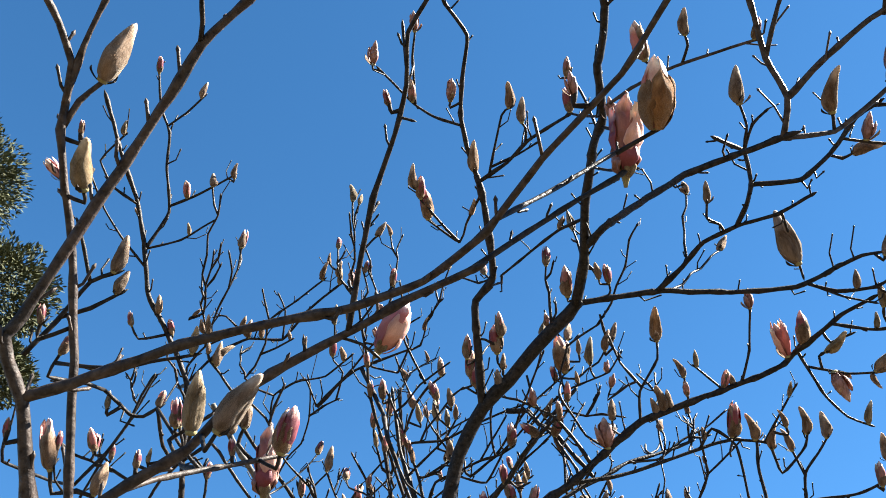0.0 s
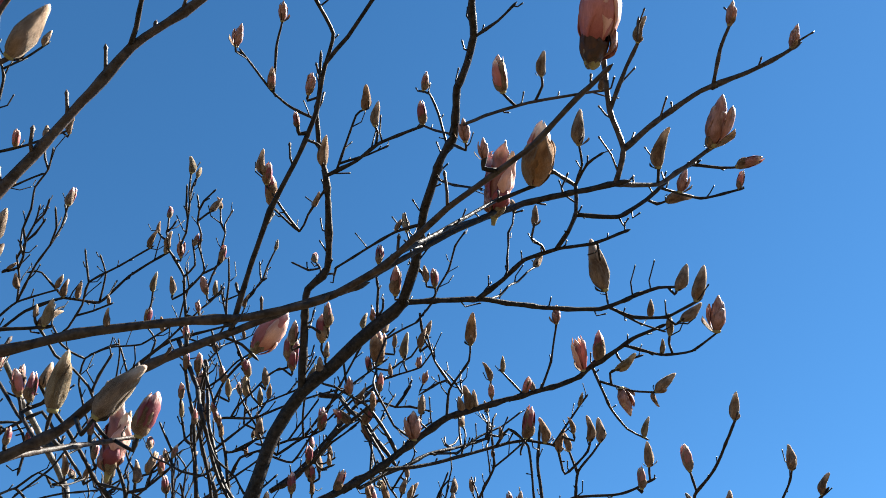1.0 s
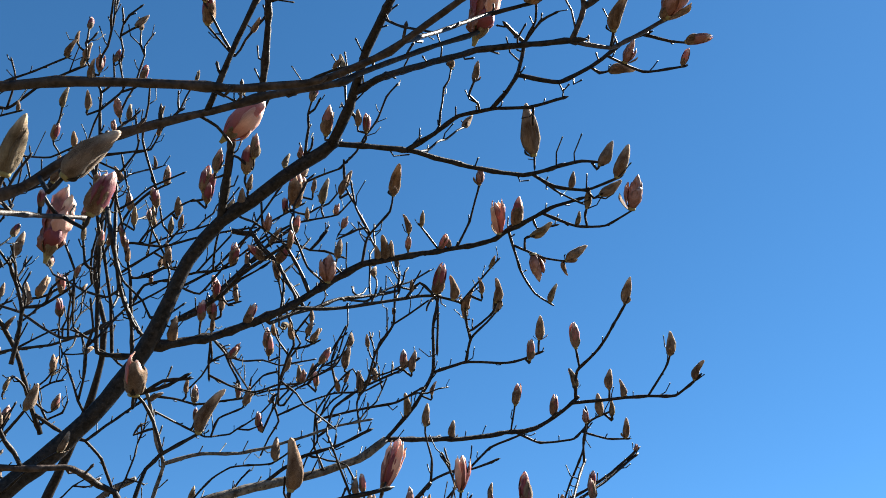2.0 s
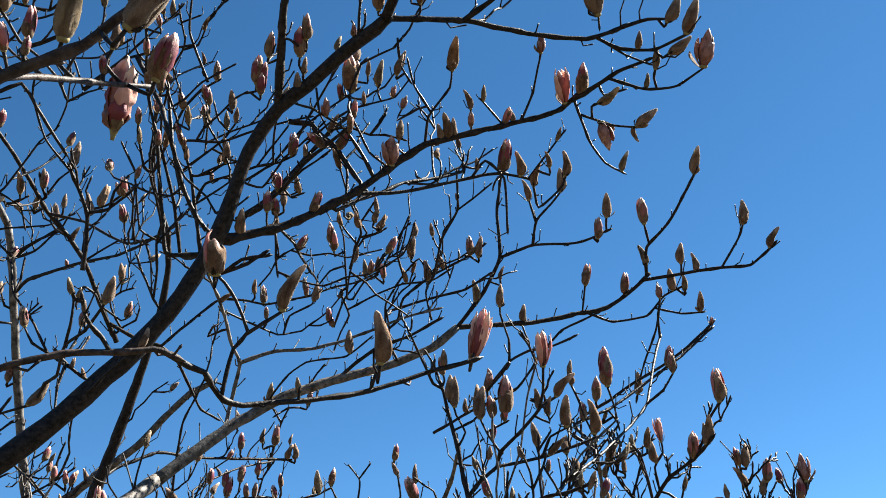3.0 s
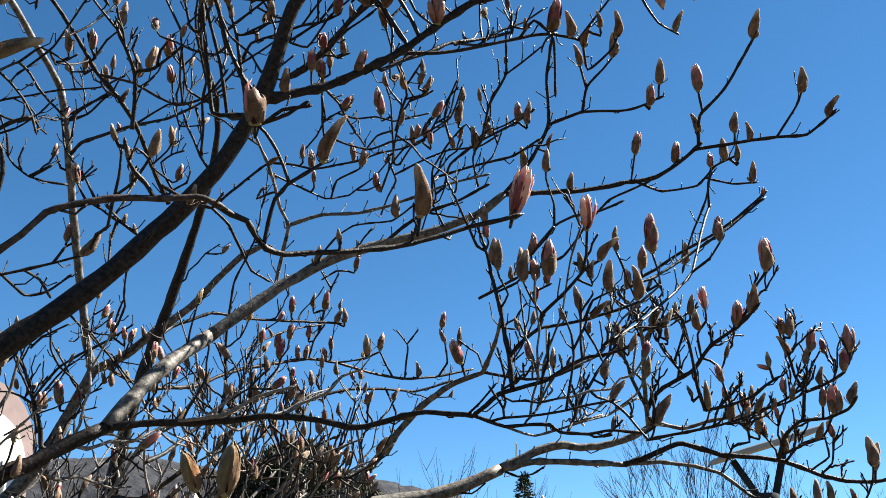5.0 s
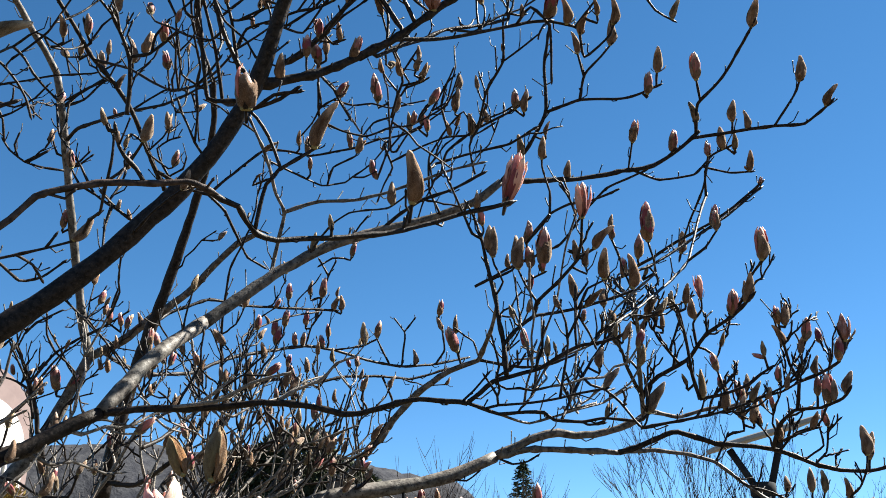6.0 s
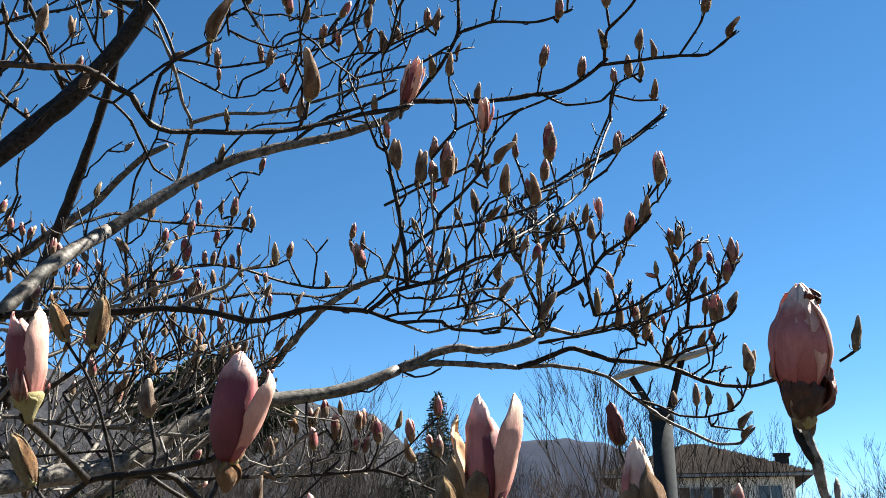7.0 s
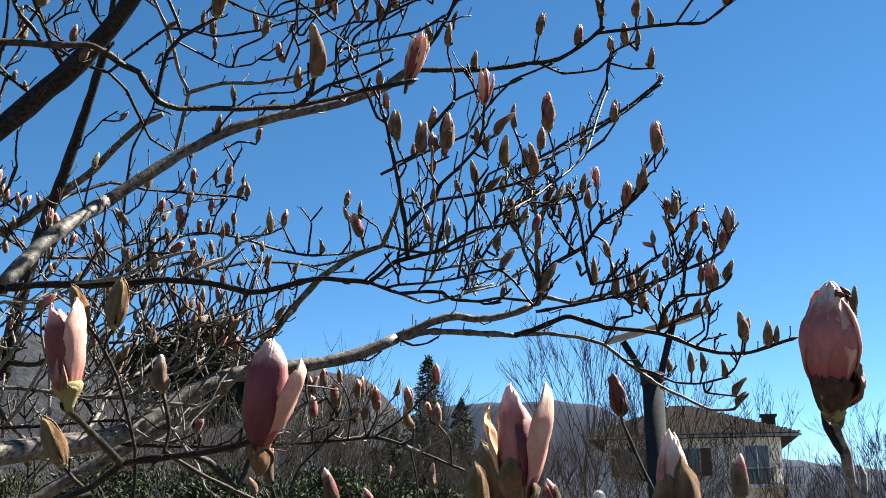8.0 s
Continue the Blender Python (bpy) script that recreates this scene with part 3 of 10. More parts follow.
        (-100, 0.0, 0.8, 0.46, 0.95, 0.03, 0.18, 0.19, PETAL), (-35, 0.0, 0.82, 0.42, 0.95, 0.03, 0.18, 0.185, PETAL_PALE), (-165, 0.0, 0.74, 0.46, 0.95, 0.03, 0.18, 0.18, PETAL), (70, 0.0, 0.84, 0.5, 0.95, 0.04, 0.18, 0.18, PETAL),
        (-70, 0.0, 0.84, 0.3, 0.95, 0.05, 0.17, 0.17, PETAL_PALE), (-132, 0.0, 0.82, 0.3, 0.95, 0.05, 0.17, 0.17, PETAL), (-20, 0.5, 0.12, 0.09, 0.6, 0.02, 0.84, 0.1, PETAL_BROWN), (-75, 0.3, 0.1, 0.09, 0.6, 0.02, 0.86, 0.1, PETAL_RED), (8, 0.0, 0.8, 0.46, 0.95, 0.04, 0.18, 0.195, PETAL_PALE), (130, 0.0, 0.76, 0.5, 0.95, 0.04, 0.18, 0.18, PETAL),
        (-125, 0.25, 0.46, 0.5, 0.95, 0.05, 0.02, 0.07, PETAL_BROWN), (-60, 0.25, 0.44, 0.48, 0.95, 0.05, 0.02, 0.07, PETAL_BROWN), (175, 0.25, 0.48, 0.48, 0.95, 0.05, 0.02, 0.07, PETAL_BROWN), (80, 0.25, 0.5, 0.5, 0.95, 0.05, 0.02, 0.07, PETAL_BROWN),
        (-15, 0.16, 0.5, 0.24, 0.8, 0.1, 0.08, 0.16, PETAL_WILT), (8, 0.22, 0.44, 0.18, 0.6, 0.1, 0.06, 0.15, PETAL_WILT),
        (-150, 0.4, 0.22, 0.2, 0.9, 0.04, -0.03, 0.03, FELT_GREEN), (-70, 0.35, 0.15, 0.16, 0.9, 0.03, -0.03, 0.03, CALYX), (50, 0.4, 0.18, 0.18, 0.9, 0.03, -0.03, 0.03, FELT_GREEN)],
        "blown pink flower with browned lower petals on a bare stalk", CORES[0], 0.95)


def withered_bud(base, way):
    return showy("flower_bud", base, way, [
        (-105, 0.0, 1.0, 0.36, 0.95, 0.07, 0.02, 0.14, PETAL_RED), (-15, 0.04, 0.8, 0.32, 0.9, 0.1, 0.03, 0.16, PETAL_RED), (120, 0.0, 0.88, 0.4, 0.95, 0.09, 0.02, 0.14, PETAL_RED),
        (-165, 0.06, 0.74, 0.3, 0.9, 0.1, 0.0, 0.16, PETAL_RED), (-60, 0.2, 0.5, 0.22, 0.8, 0.1, -0.02, 0.15, PETAL_BROWN)], "withered dark red bud on a thin stalk", None, 0.9)


def crumpled_flower(base, way):
    return showy("flower", base, way, [
        (-105, 0.04, 0.97, 0.42, 0.85, 0.09, 0.04, 0.15, PETAL_DULL), (-40, 0.16, 0.86, 0.38, 0.8, 0.1, 0.04, 0.13, PETAL_PALE), (-170, 0.2, 0.78, 0.4, 0.7, 0.12, 0.05, 0.13, PETAL_DEEP),
        (100, 0.06, 0.9, 0.46, 0.8, 0.09, 0.04, 0.14, PETAL_DULL), (30, 0.24, 0.6, 0.34, 0.8, 0.1, 0.04, 0.12, PETAL_WILT), (-75, 0.14, 0.52, 0.34, 0.8, 0.09, 0.02, 0.17, PETAL_DEEP), (-140, 0.2, 0.42, 0.3, 0.8, 0.1, 0.0, 0.15, PETAL_WILT),
        (-60, 0.24, 0.3, 0.22, 0.8, 0.05, -0.03, 0.11, FELT_GREEN), (150, 0.2, 0.34, 0.26, 0.8, 0.05, 0.0, 0.13, FELT_SCALE)],
        "crumpled pink magnolia flower with loose petals", CORES[2], 0.82, True)


def rosy_bud(base, way):
    return showy("flower_bud", base, way, [
        (-110, 0.0, 0.97, 0.56, 0.95, 0.03, 0.03, 0.19, PETAL), (-30, 0.02, 0.9, 0.46, 0.95, 0.03, 0.03, 0.2, PETAL_PALE), (120, 0.0, 0.93, 0.56, 0.95, 0.03, 0.03, 0.18, PETAL), (-165, 0.0, 0.9, 0.4, 0.95, 0.03, 0.03, 0.18, PETAL_DEEP),
        (30, 0.05, 0.6, 0.34, 0.9, 0.04, 0.0, 0.21, PETAL_PALE), (-60, 0.25, 0.3, 0.2, 0.8, 0.05, -0.03, 0.1, FELT_GREEN), (120, 0.2, 0.3, 0.22, 0.8, 0.05, -0.03, 0.12, FELT_GREEN)],
        "swollen rosy bud with smooth overlapping petals", CORES[0], 1.0, True)


def streaky_flower(base, way):
    return showy("flower", base, way, [
        (-110, 0.02, 1.0, 0.24, 0.9, 0.04, 0.03, 0.13, PETAL), (-50, 0.14, 0.95, 0.22, 0.8, 0.04, 0.03, 0.12, PETAL_PALE), (-165, 0.14, 0.9, 0.24, 0.8, 0.05, 0.03, 0.12, PETAL_PALE), (10, 0.2, 0.86, 0.22, 0.8, 0.05, 0.03, 0.11, PETAL_PALE),
        (70, 0.06, 0.95, 0.3, 0.9, 0.04, 0.03, 0.12, PETAL), (130, 0.1, 0.9, 0.28, 0.8, 0.04, 0.03, 0.12, PETAL), (-80, 0.05, 0.88, 0.16, 0.7, 0.04, 0.03, 0.16, PETAL_DEEP), (-138, 0.08, 0.84, 0.16, 0.7, 0.05, 0.03, 0.15, PETAL_DULL),
        (-100, 0.2, 0.2, 0.2, 0.8, 0.04, -0.02, 0.1, FELT_SCALE), (60, 0.2, 0.2, 0.2, 0.8, 0.04, -0.02, 0.1, FELT_SCALE)],
        "half-open pink flower with narrow pale-edged petals", CORES[1], 0.8)


def olive_bud(base, way):
    return showy("flower_bud", base, way, [
        (-120, 0.0, 1.0, 0.56, 0.97, 0.015, 0.02, 0.2, FELT_OLIVE), (70, 0.0, 0.99, 0.6, 0.97, 0.015, 0.02, 0.19, FELT_OLIVE), (-30, 0.02, 0.92, 0.36, 0.95, 0.02, 0.03, 0.2, FELT_SCALE), (160, 0.02, 0.9, 0.4, 0.95, 0.02, 0.02, 0.19, FELT_OLIVE),
        (-70, 0.3, 0.16, 0.16, 0.9, 0.02, -0.02, 0.09, CALYX), (110, 0.3, 0.16, 0.16, 0.9, 0.02, -0.02, 0.09, CALYX)],
        "plump bud in olive felt, split by a rusty seam", None, 0.86)


def shaggy_bud(base, way, size=0.66):
    return showy("flower_bud", base, way, [
        (-110, 0.0, 0.97, 0.42, 0.95, 0.02, 0.03, 0.15, PETAL_PALE), (-30, 0.02, 0.93, 0.36, 0.9, 0.03, 0.03, 0.16, PETAL_PALE), (-165, 0.05, 0.92, 0.24, 0.8, 0.03, 0.04, 0.15, PETAL), (90, 0.0, 0.92, 0.5, 0.95, 0.03, 0.03, 0.14, PETAL),
        (-60, 0.13, 0.82, 0.46, 0.95, 0.04, 0.0, 0.2, FELT_SCALE), (-140, 0.13, 0.72, 0.5, 0.95, 0.04, 0.0, 0.19, FELT_SCALE), (30, 0.13, 0.78, 0.5, 0.95, 0.04, 0.0, 0.21, FELT_SCALE), (110, 0.13, 0.6, 0.5, 0.95, 0.04, 0.0, 0.19, FELT_SCALE)],
        "large brown felted bud with cream petal tips showing", CORES[0], size)


# ---- the limbs, branches and twigs, then their buds and flowers ----
wood(0.0154, 0.0085, (-0.695, 1.078, 1.948), (-0.634, 1.105, 2.011), (-0.574, 1.123, 2.072), (-0.498, 1.133, 2.156), (-0.456, 1.131, 2.207), (-0.411, 1.122, 2.267), (-0.376, 1.105, 2.326), (-0.329, 1.057, 2.432), (-0.287, 1.034, 2.484), (-0.245, 1.024, 2.514), (-0.202, 1.009, 2.546), (-0.148, 0.992, 2.580), (-0.126, 0.983, 2.595))
wood(0.0067, 0.0035, (-0.381, 1.107, 2.319), (-0.291, 1.138, 2.359), (-0.200, 1.153, 2.416), (-0.135, 1.152, 2.465), (-0.093, 1.150, 2.493), (0.000, 1.160, 2.523), (0.070, 1.164, 2.541), (0.114, 1.163, 2.555), (0.136, 1.157, 2.571))
wood(0.0033, 0.0022, (-0.200, 1.153, 2.416), (-0.130, 1.191, 2.440), (-0.072, 1.213, 2.465), (-0.011, 1.233, 2.491), (0.020, 1.244, 2.500))
wood(0.0075, 0.0039, (-0.134, 0.986, 2.589), (-0.108, 0.943, 2.624), (-0.080, 0.865, 2.658), (-0.051, 0.792, 2.662), (-0.020, 0.723, 2.645), (-0.005, 0.654, 2.653), (0.024, 0.576, 2.641), (0.026, 0.538, 2.653), (0.033, 0.499, 2.658))
wood(0.0062, 0.0044, (-0.287, 1.034, 2.484), (-0.271, 0.961, 2.564), (-0.262, 0.934, 2.591), (-0.230, 0.917, 2.613), (-0.216, 0.839, 2.677), (-0.215, 0.806, 2.700))
wood(0.0036, 0.0024, (-0.215, 0.814, 2.694), (-0.217, 0.774, 2.724), (-0.213, 0.736, 2.752), (-0.194, 0.694, 2.783), (-0.175, 0.658, 2.808), (-0.190, 0.615, 2.828), (-0.193, 0.574, 2.847))
wood(0.0028, 0.0020, (-0.215, 0.814, 2.694), (-0.169, 0.804, 2.707), (-0.135, 0.788, 2.720), (-0.072, 0.755, 2.705))
wood(0.0020, 0.0012, (-0.216, 0.827, 2.685), (-0.247, 0.852, 2.660), (-0.262, 0.868, 2.644), (-0.298, 0.838, 2.671))
wood(0.0016, 0.0012, (-0.139, 0.790, 2.719), (-0.134, 0.777, 2.731), (-0.138, 0.768, 2.738))
wood(0.0016, 0.0012, (-0.198, 0.810, 2.699), (-0.162, 0.759, 2.752), (-0.150, 0.755, 2.757))
wood(0.0024, 0.0016, (-0.262, 0.868, 2.644), (-0.275, 0.850, 2.657), (-0.294, 0.819, 2.680))
wood(0.0046, 0.0031, (-0.132, 0.985, 2.591), (-0.026, 1.022, 2.614), (0.069, 1.061, 2.617), (0.154, 1.086, 2.623), (0.208, 1.087, 2.642))
wood(0.0027, 0.0018, (0.208, 1.087, 2.642), (0.247, 1.078, 2.647), (0.277, 1.076, 2.643))
wood(0.0026, 0.0018, (0.167, 1.087, 2.628), (0.204, 1.097, 2.610), (0.253, 1.096, 2.603), (0.298, 1.080, 2.614))
wood(0.0018, 0.0013, (0.172, 1.088, 2.625), (0.211, 1.102, 2.602), (0.243, 1.108, 2.588))
wood(0.0038, 0.0021, (-0.026, 1.022, 2.614), (0.015, 1.003, 2.631), (0.051, 0.982, 2.647), (0.098, 0.962, 2.644), (0.151, 0.945, 2.632), (0.192, 0.909, 2.615))
wood(0.0017, 0.0012, (0.156, 0.941, 2.630), (0.160, 0.989, 2.617), (0.163, 1.016, 2.584))
wood(0.0029, 0.0021, (0.098, 0.962, 2.644), (0.116, 0.926, 2.642), (0.128, 0.880, 2.630), (0.128, 0.798, 2.602), (0.104, 0.761, 2.592))
wood(0.0017, 0.0013, (0.128, 0.798, 2.602), (0.137, 0.747, 2.588), (0.135, 0.718, 2.590))
wood(0.0017, 0.0013, (0.128, 0.798, 2.602), (0.143, 0.747, 2.587), (0.158, 0.733, 2.585))
wood(0.0053, 0.0031, (-0.101, 0.926, 2.635), (-0.052, 0.875, 2.619), (0.002, 0.797, 2.560), (0.062, 0.720, 2.503), (0.115, 0.703, 2.495), (0.166, 0.687, 2.486))
wood(0.0031, 0.0023, (0.166, 0.687, 2.486), (0.179, 0.661, 2.513), (0.168, 0.631, 2.546), (0.167, 0.598, 2.576), (0.165, 0.571, 2.601), (0.162, 0.541, 2.626))
wood(0.0023, 0.0016, (0.168, 0.631, 2.546), (0.191, 0.593, 2.574), (0.205, 0.573, 2.586), (0.207, 0.558, 2.596))
wood(0.0031, 0.0020, (0.179, 0.661, 2.513), (0.217, 0.648, 2.537), (0.272, 0.632, 2.563), (0.330, 0.624, 2.577), (0.377, 0.611, 2.592))
wood(0.0020, 0.0016, (0.286, 0.630, 2.566), (0.297, 0.598, 2.590), (0.308, 0.577, 2.602))
wood(0.0027, 0.0021, (0.166, 0.687, 2.486), (0.216, 0.711, 2.501), (0.256, 0.714, 2.531), (0.288, 0.713, 2.555))
wood(0.0029, 0.0021, (0.128, 0.880, 2.630), (0.185, 0.883, 2.620), (0.222, 0.821, 2.590), (0.247, 0.753, 2.561), (0.265, 0.735, 2.553))
wood(0.0021, 0.0012, (0.265, 0.735, 2.553), (0.297, 0.738, 2.545), (0.320, 0.735, 2.539))
wood(0.0017, 0.0012, (0.232, 0.793, 2.578), (0.284, 0.818, 2.575), (0.325, 0.788, 2.554))
wood(0.0016, 0.0012, (0.216, 0.711, 2.501), (0.219, 0.697, 2.515))
wood(0.0024, 0.0016, (-0.018, 0.714, 2.646), (0.026, 0.666, 2.606), (0.068, 0.647, 2.595), (0.115, 0.649, 2.603), (0.164, 0.651, 2.608))
wood(0.0016, 0.0012, (0.063, 0.647, 2.594), (0.062, 0.646, 2.595), (0.050, 0.637, 2.607))
wood(0.0016, 0.0012, (0.086, 0.648, 2.598), (0.097, 0.634, 2.609), (0.097, 0.625, 2.615))
wood(0.0016, 0.0012, (-0.032, 0.749, 2.652), (-0.040, 0.724, 2.691), (-0.050, 0.711, 2.719), (-0.062, 0.717, 2.734))
wood(0.0016, 0.0012, (-0.020, 0.723, 2.645), (-0.048, 0.745, 2.683), (-0.066, 0.753, 2.706))
wood(0.0020, 0.0012, (-0.058, 0.809, 2.660), (-0.033, 0.793, 2.626), (0.007, 0.755, 2.573))
wood(0.0016, 0.0012, (0.024, 0.576, 2.641), (0.053, 0.548, 2.626), (0.071, 0.536, 2.632))
wood(0.0016, 0.0012, (-0.194, 0.804, 2.706), (-0.154, 0.803, 2.716), (-0.129, 0.800, 2.724))
wood(0.0024, 0.0016, (-0.087, 0.886, 2.651), (-0.129, 0.899, 2.653), (-0.172, 0.909, 2.636), (-0.214, 0.919, 2.617))
wood(0.0016, 0.0012, (-0.129, 0.899, 2.653), (-0.122, 0.894, 2.659))
wood(0.0020, 0.0012, (-0.215, 0.750, 2.741), (-0.248, 0.729, 2.750), (-0.271, 0.705, 2.762), (-0.300, 0.658, 2.789))
wood(0.0016, 0.0012, (-0.268, 0.708, 2.761), (-0.254, 0.659, 2.800), (-0.242, 0.636, 2.818))
wood(0.0022, 0.0013, (0.187, 1.133, 2.585), (0.240, 1.140, 2.566), (0.286, 1.135, 2.564), (0.324, 1.116, 2.579))
wood(0.0036, 0.0022, (0.131, 1.158, 2.567), (0.169, 1.143, 2.580), (0.201, 1.129, 2.593), (0.241, 1.116, 2.600))
wood(0.0018, 0.0013, (0.173, 1.142, 2.582), (0.180, 1.151, 2.568), (0.207, 1.146, 2.571))
wood(0.0022, 0.0013, (0.135, 1.156, 2.568), (0.155, 1.189, 2.513), (0.177, 1.205, 2.481), (0.200, 1.209, 2.466))
wood(0.0018, 0.0013, (0.143, 1.169, 2.548), (0.192, 1.177, 2.530), (0.225, 1.177, 2.524))
wood(0.0018, 0.0013, (0.052, 1.163, 2.536), (0.073, 1.139, 2.572), (0.087, 1.106, 2.617))
wood(0.0018, 0.0013, (0.026, 1.162, 2.530), (-0.003, 1.140, 2.560))
wood(0.0018, 0.0013, (-0.023, 1.158, 2.515), (-0.022, 1.138, 2.545))
wood(0.0022, 0.0017, (-0.093, 1.150, 2.493), (-0.085, 1.128, 2.529), (-0.051, 1.107, 2.564), (-0.047, 1.094, 2.583))
wood(0.0022, 0.0013, (-0.081, 1.125, 2.534), (-0.103, 1.100, 2.565), (-0.110, 1.079, 2.592))
wood(0.0023, 0.0018, (0.020, 1.244, 2.500), (0.067, 1.253, 2.490), (0.076, 1.276, 2.453), (0.115, 1.262, 2.481), (0.125, 1.248, 2.507))
wood(0.0023, 0.0018, (-0.026, 1.228, 2.484), (-0.004, 1.216, 2.506), (0.024, 1.232, 2.482), (0.025, 1.270, 2.415))
wood(0.0014, 0.0014, (0.062, 1.251, 2.491), (0.109, 1.222, 2.539), (0.120, 1.215, 2.549))
wood(0.0030, 0.0017, (-0.168, 1.152, 2.440), (-0.184, 1.130, 2.471), (-0.207, 1.107, 2.499), (-0.246, 1.084, 2.518))
wood(0.0125, 0.0114, (-0.665, 1.394, 1.939), (-0.652, 1.422, 1.981), (-0.634, 1.466, 2.037), (-0.611, 1.531, 2.097), (-0.592, 1.587, 2.142), rind=LIT_OLD_BARK)
wood(0.0114, 0.0081, (-0.592, 1.587, 2.142), (-0.492, 1.640, 2.248), (-0.403, 1.678, 2.317), (-0.316, 1.711, 2.360), (-0.212, 1.746, 2.400), (-0.123, 1.765, 2.443), (-0.071, 1.768, 2.487), rind=LIT_OLD_BARK)
wood(0.0046, 0.0030, (-0.071, 1.768, 2.487), (-0.017, 1.752, 2.550), (0.024, 1.728, 2.621), (0.023, 1.692, 2.709), (0.035, 1.662, 2.773))
wood(0.0035, 0.0024, (0.024, 1.728, 2.621), (0.093, 1.721, 2.643), (0.187, 1.723, 2.644), (0.247, 1.712, 2.662))
wood(0.0029, 0.0018, (0.093, 1.721, 2.643), (0.104, 1.694, 2.686), (0.137, 1.674, 2.713), (0.162, 1.657, 2.736))
wood(0.0024, 0.0018, (0.103, 1.698, 2.680), (0.089, 1.670, 2.727))
wood(0.0058, 0.0037, (-0.071, 1.768, 2.487), (0.087, 1.815, 2.511), (0.185, 1.833, 2.535), (0.247, 1.841, 2.549), (0.313, 1.837, 2.592), (0.346, 1.832, 2.622))
wood(0.0037, 0.0024, (0.329, 1.835, 2.607), (0.418, 1.801, 2.602), (0.484, 1.775, 2.596), (0.537, 1.753, 2.587), (0.577, 1.717, 2.609))
wood(0.0025, 0.0018, (0.484, 1.775, 2.596), (0.520, 1.738, 2.644), (0.530, 1.721, 2.668))
wood(0.0031, 0.0024, (0.338, 1.833, 2.615), (0.338, 1.783, 2.658), (0.381, 1.725, 2.684), (0.411, 1.661, 2.719), (0.426, 1.626, 2.737))
wood(0.0025, 0.0018, (0.343, 1.775, 2.661), (0.334, 1.753, 2.704))
wood(0.0024, 0.0019, (0.201, 1.835, 2.538), (0.258, 1.852, 2.521), (0.331, 1.854, 2.532), (0.371, 1.842, 2.571), (0.409, 1.836, 2.587))
wood(0.0019, 0.0019, (0.346, 1.849, 2.547), (0.402, 1.846, 2.529), (0.439, 1.838, 2.526))
wood(0.0019, 0.0019, (0.366, 1.843, 2.566), (0.360, 1.834, 2.588))
wood(0.0018, 0.0018, (0.193, 1.834, 2.537), (0.203, 1.804, 2.593))
wood(0.0018, 0.0018, (0.272, 1.840, 2.565), (0.288, 1.831, 2.576))
wood(0.0019, 0.0019, (0.364, 1.840, 2.574), (0.353, 1.893, 2.516), (0.322, 1.954, 2.451), (0.309, 1.994, 2.401))
wood(0.0031, 0.0025, (-0.138, 1.986, 2.341), (-0.051, 1.985, 2.388), (0.050, 1.979, 2.433), (0.103, 1.960, 2.497), (0.156, 1.942, 2.548), (0.234, 1.929, 2.579))
wood(0.0030, 0.0025, (0.169, 1.881, 2.322), (0.231, 1.883, 2.356), (0.294, 1.881, 2.396), (0.358, 1.878, 2.430), (0.409, 1.872, 2.464), (0.462, 1.862, 2.507))
wood(0.0057, 0.0026, (-0.520, 0.340, 1.880), (-0.428, 0.377, 1.900), (-0.309, 0.390, 1.957), (-0.307, 0.366, 1.990), (-0.301, 0.332, 2.031), (-0.302, 0.311, 2.047), (-0.300, 0.301, 2.058), (-0.291, 0.299, 2.069), (-0.258, 0.284, 2.109), (-0.219, 0.268, 2.148), (-0.188, 0.253, 2.175), (-0.162, 0.238, 2.195), (-0.129, 0.231, 2.214), (-0.095, 0.219, 2.231))
wood(0.0036, 0.0014, (-0.301, 0.329, 2.033), (-0.273, 0.337, 2.043), (-0.211, 0.347, 2.063), (-0.163, 0.355, 2.071), (-0.109, 0.362, 2.075), (-0.063, 0.361, 2.081), (-0.020, 0.346, 2.092), (0.022, 0.318, 2.106), (0.073, 0.285, 2.113), (0.103, 0.255, 2.117), (0.116, 0.241, 2.116))
wood(0.0041, 0.0024, (-0.342, 0.438, 2.002), (-0.321, 0.416, 1.996), (-0.295, 0.419, 2.020), (-0.254, 0.426, 2.048), (-0.228, 0.422, 2.070), (-0.198, 0.421, 2.091), (-0.152, 0.424, 2.112), (-0.105, 0.424, 2.131), (-0.062, 0.424, 2.143))
wood(0.0022, 0.0018, (-0.062, 0.424, 2.143), (-0.019, 0.438, 2.184), (0.037, 0.452, 2.228))
wood(0.0015, 0.0014, (-0.015, 0.342, 2.094), (0.013, 0.370, 2.139), (0.047, 0.395, 2.186))
wood(0.0021, 0.0014, (-0.146, 0.424, 2.114), (-0.125, 0.393, 2.151), (-0.109, 0.370, 2.175), (-0.084, 0.345, 2.201), (-0.068, 0.323, 2.219), (-0.057, 0.297, 2.235), (-0.039, 0.285, 2.245), (-0.019, 0.267, 2.257))
wood(0.0035, 0.0025, (-0.309, 0.390, 1.957), (-0.330, 0.421, 1.968), (-0.343, 0.445, 1.990), (-0.340, 0.425, 2.026), (-0.325, 0.372, 2.106), (-0.313, 0.331, 2.154), (-0.305, 0.298, 2.185), (-0.296, 0.270, 2.209), (-0.277, 0.242, 2.239), (-0.274, 0.219, 2.251), (-0.274, 0.201, 2.258))
wood(0.0025, 0.0018, (-0.289, 0.259, 2.220), (-0.267, 0.238, 2.248), (-0.246, 0.223, 2.269), (-0.237, 0.214, 2.278))
wood(0.0025, 0.0018, (-0.296, 0.270, 2.209), (-0.282, 0.263, 2.225), (-0.267, 0.262, 2.237))
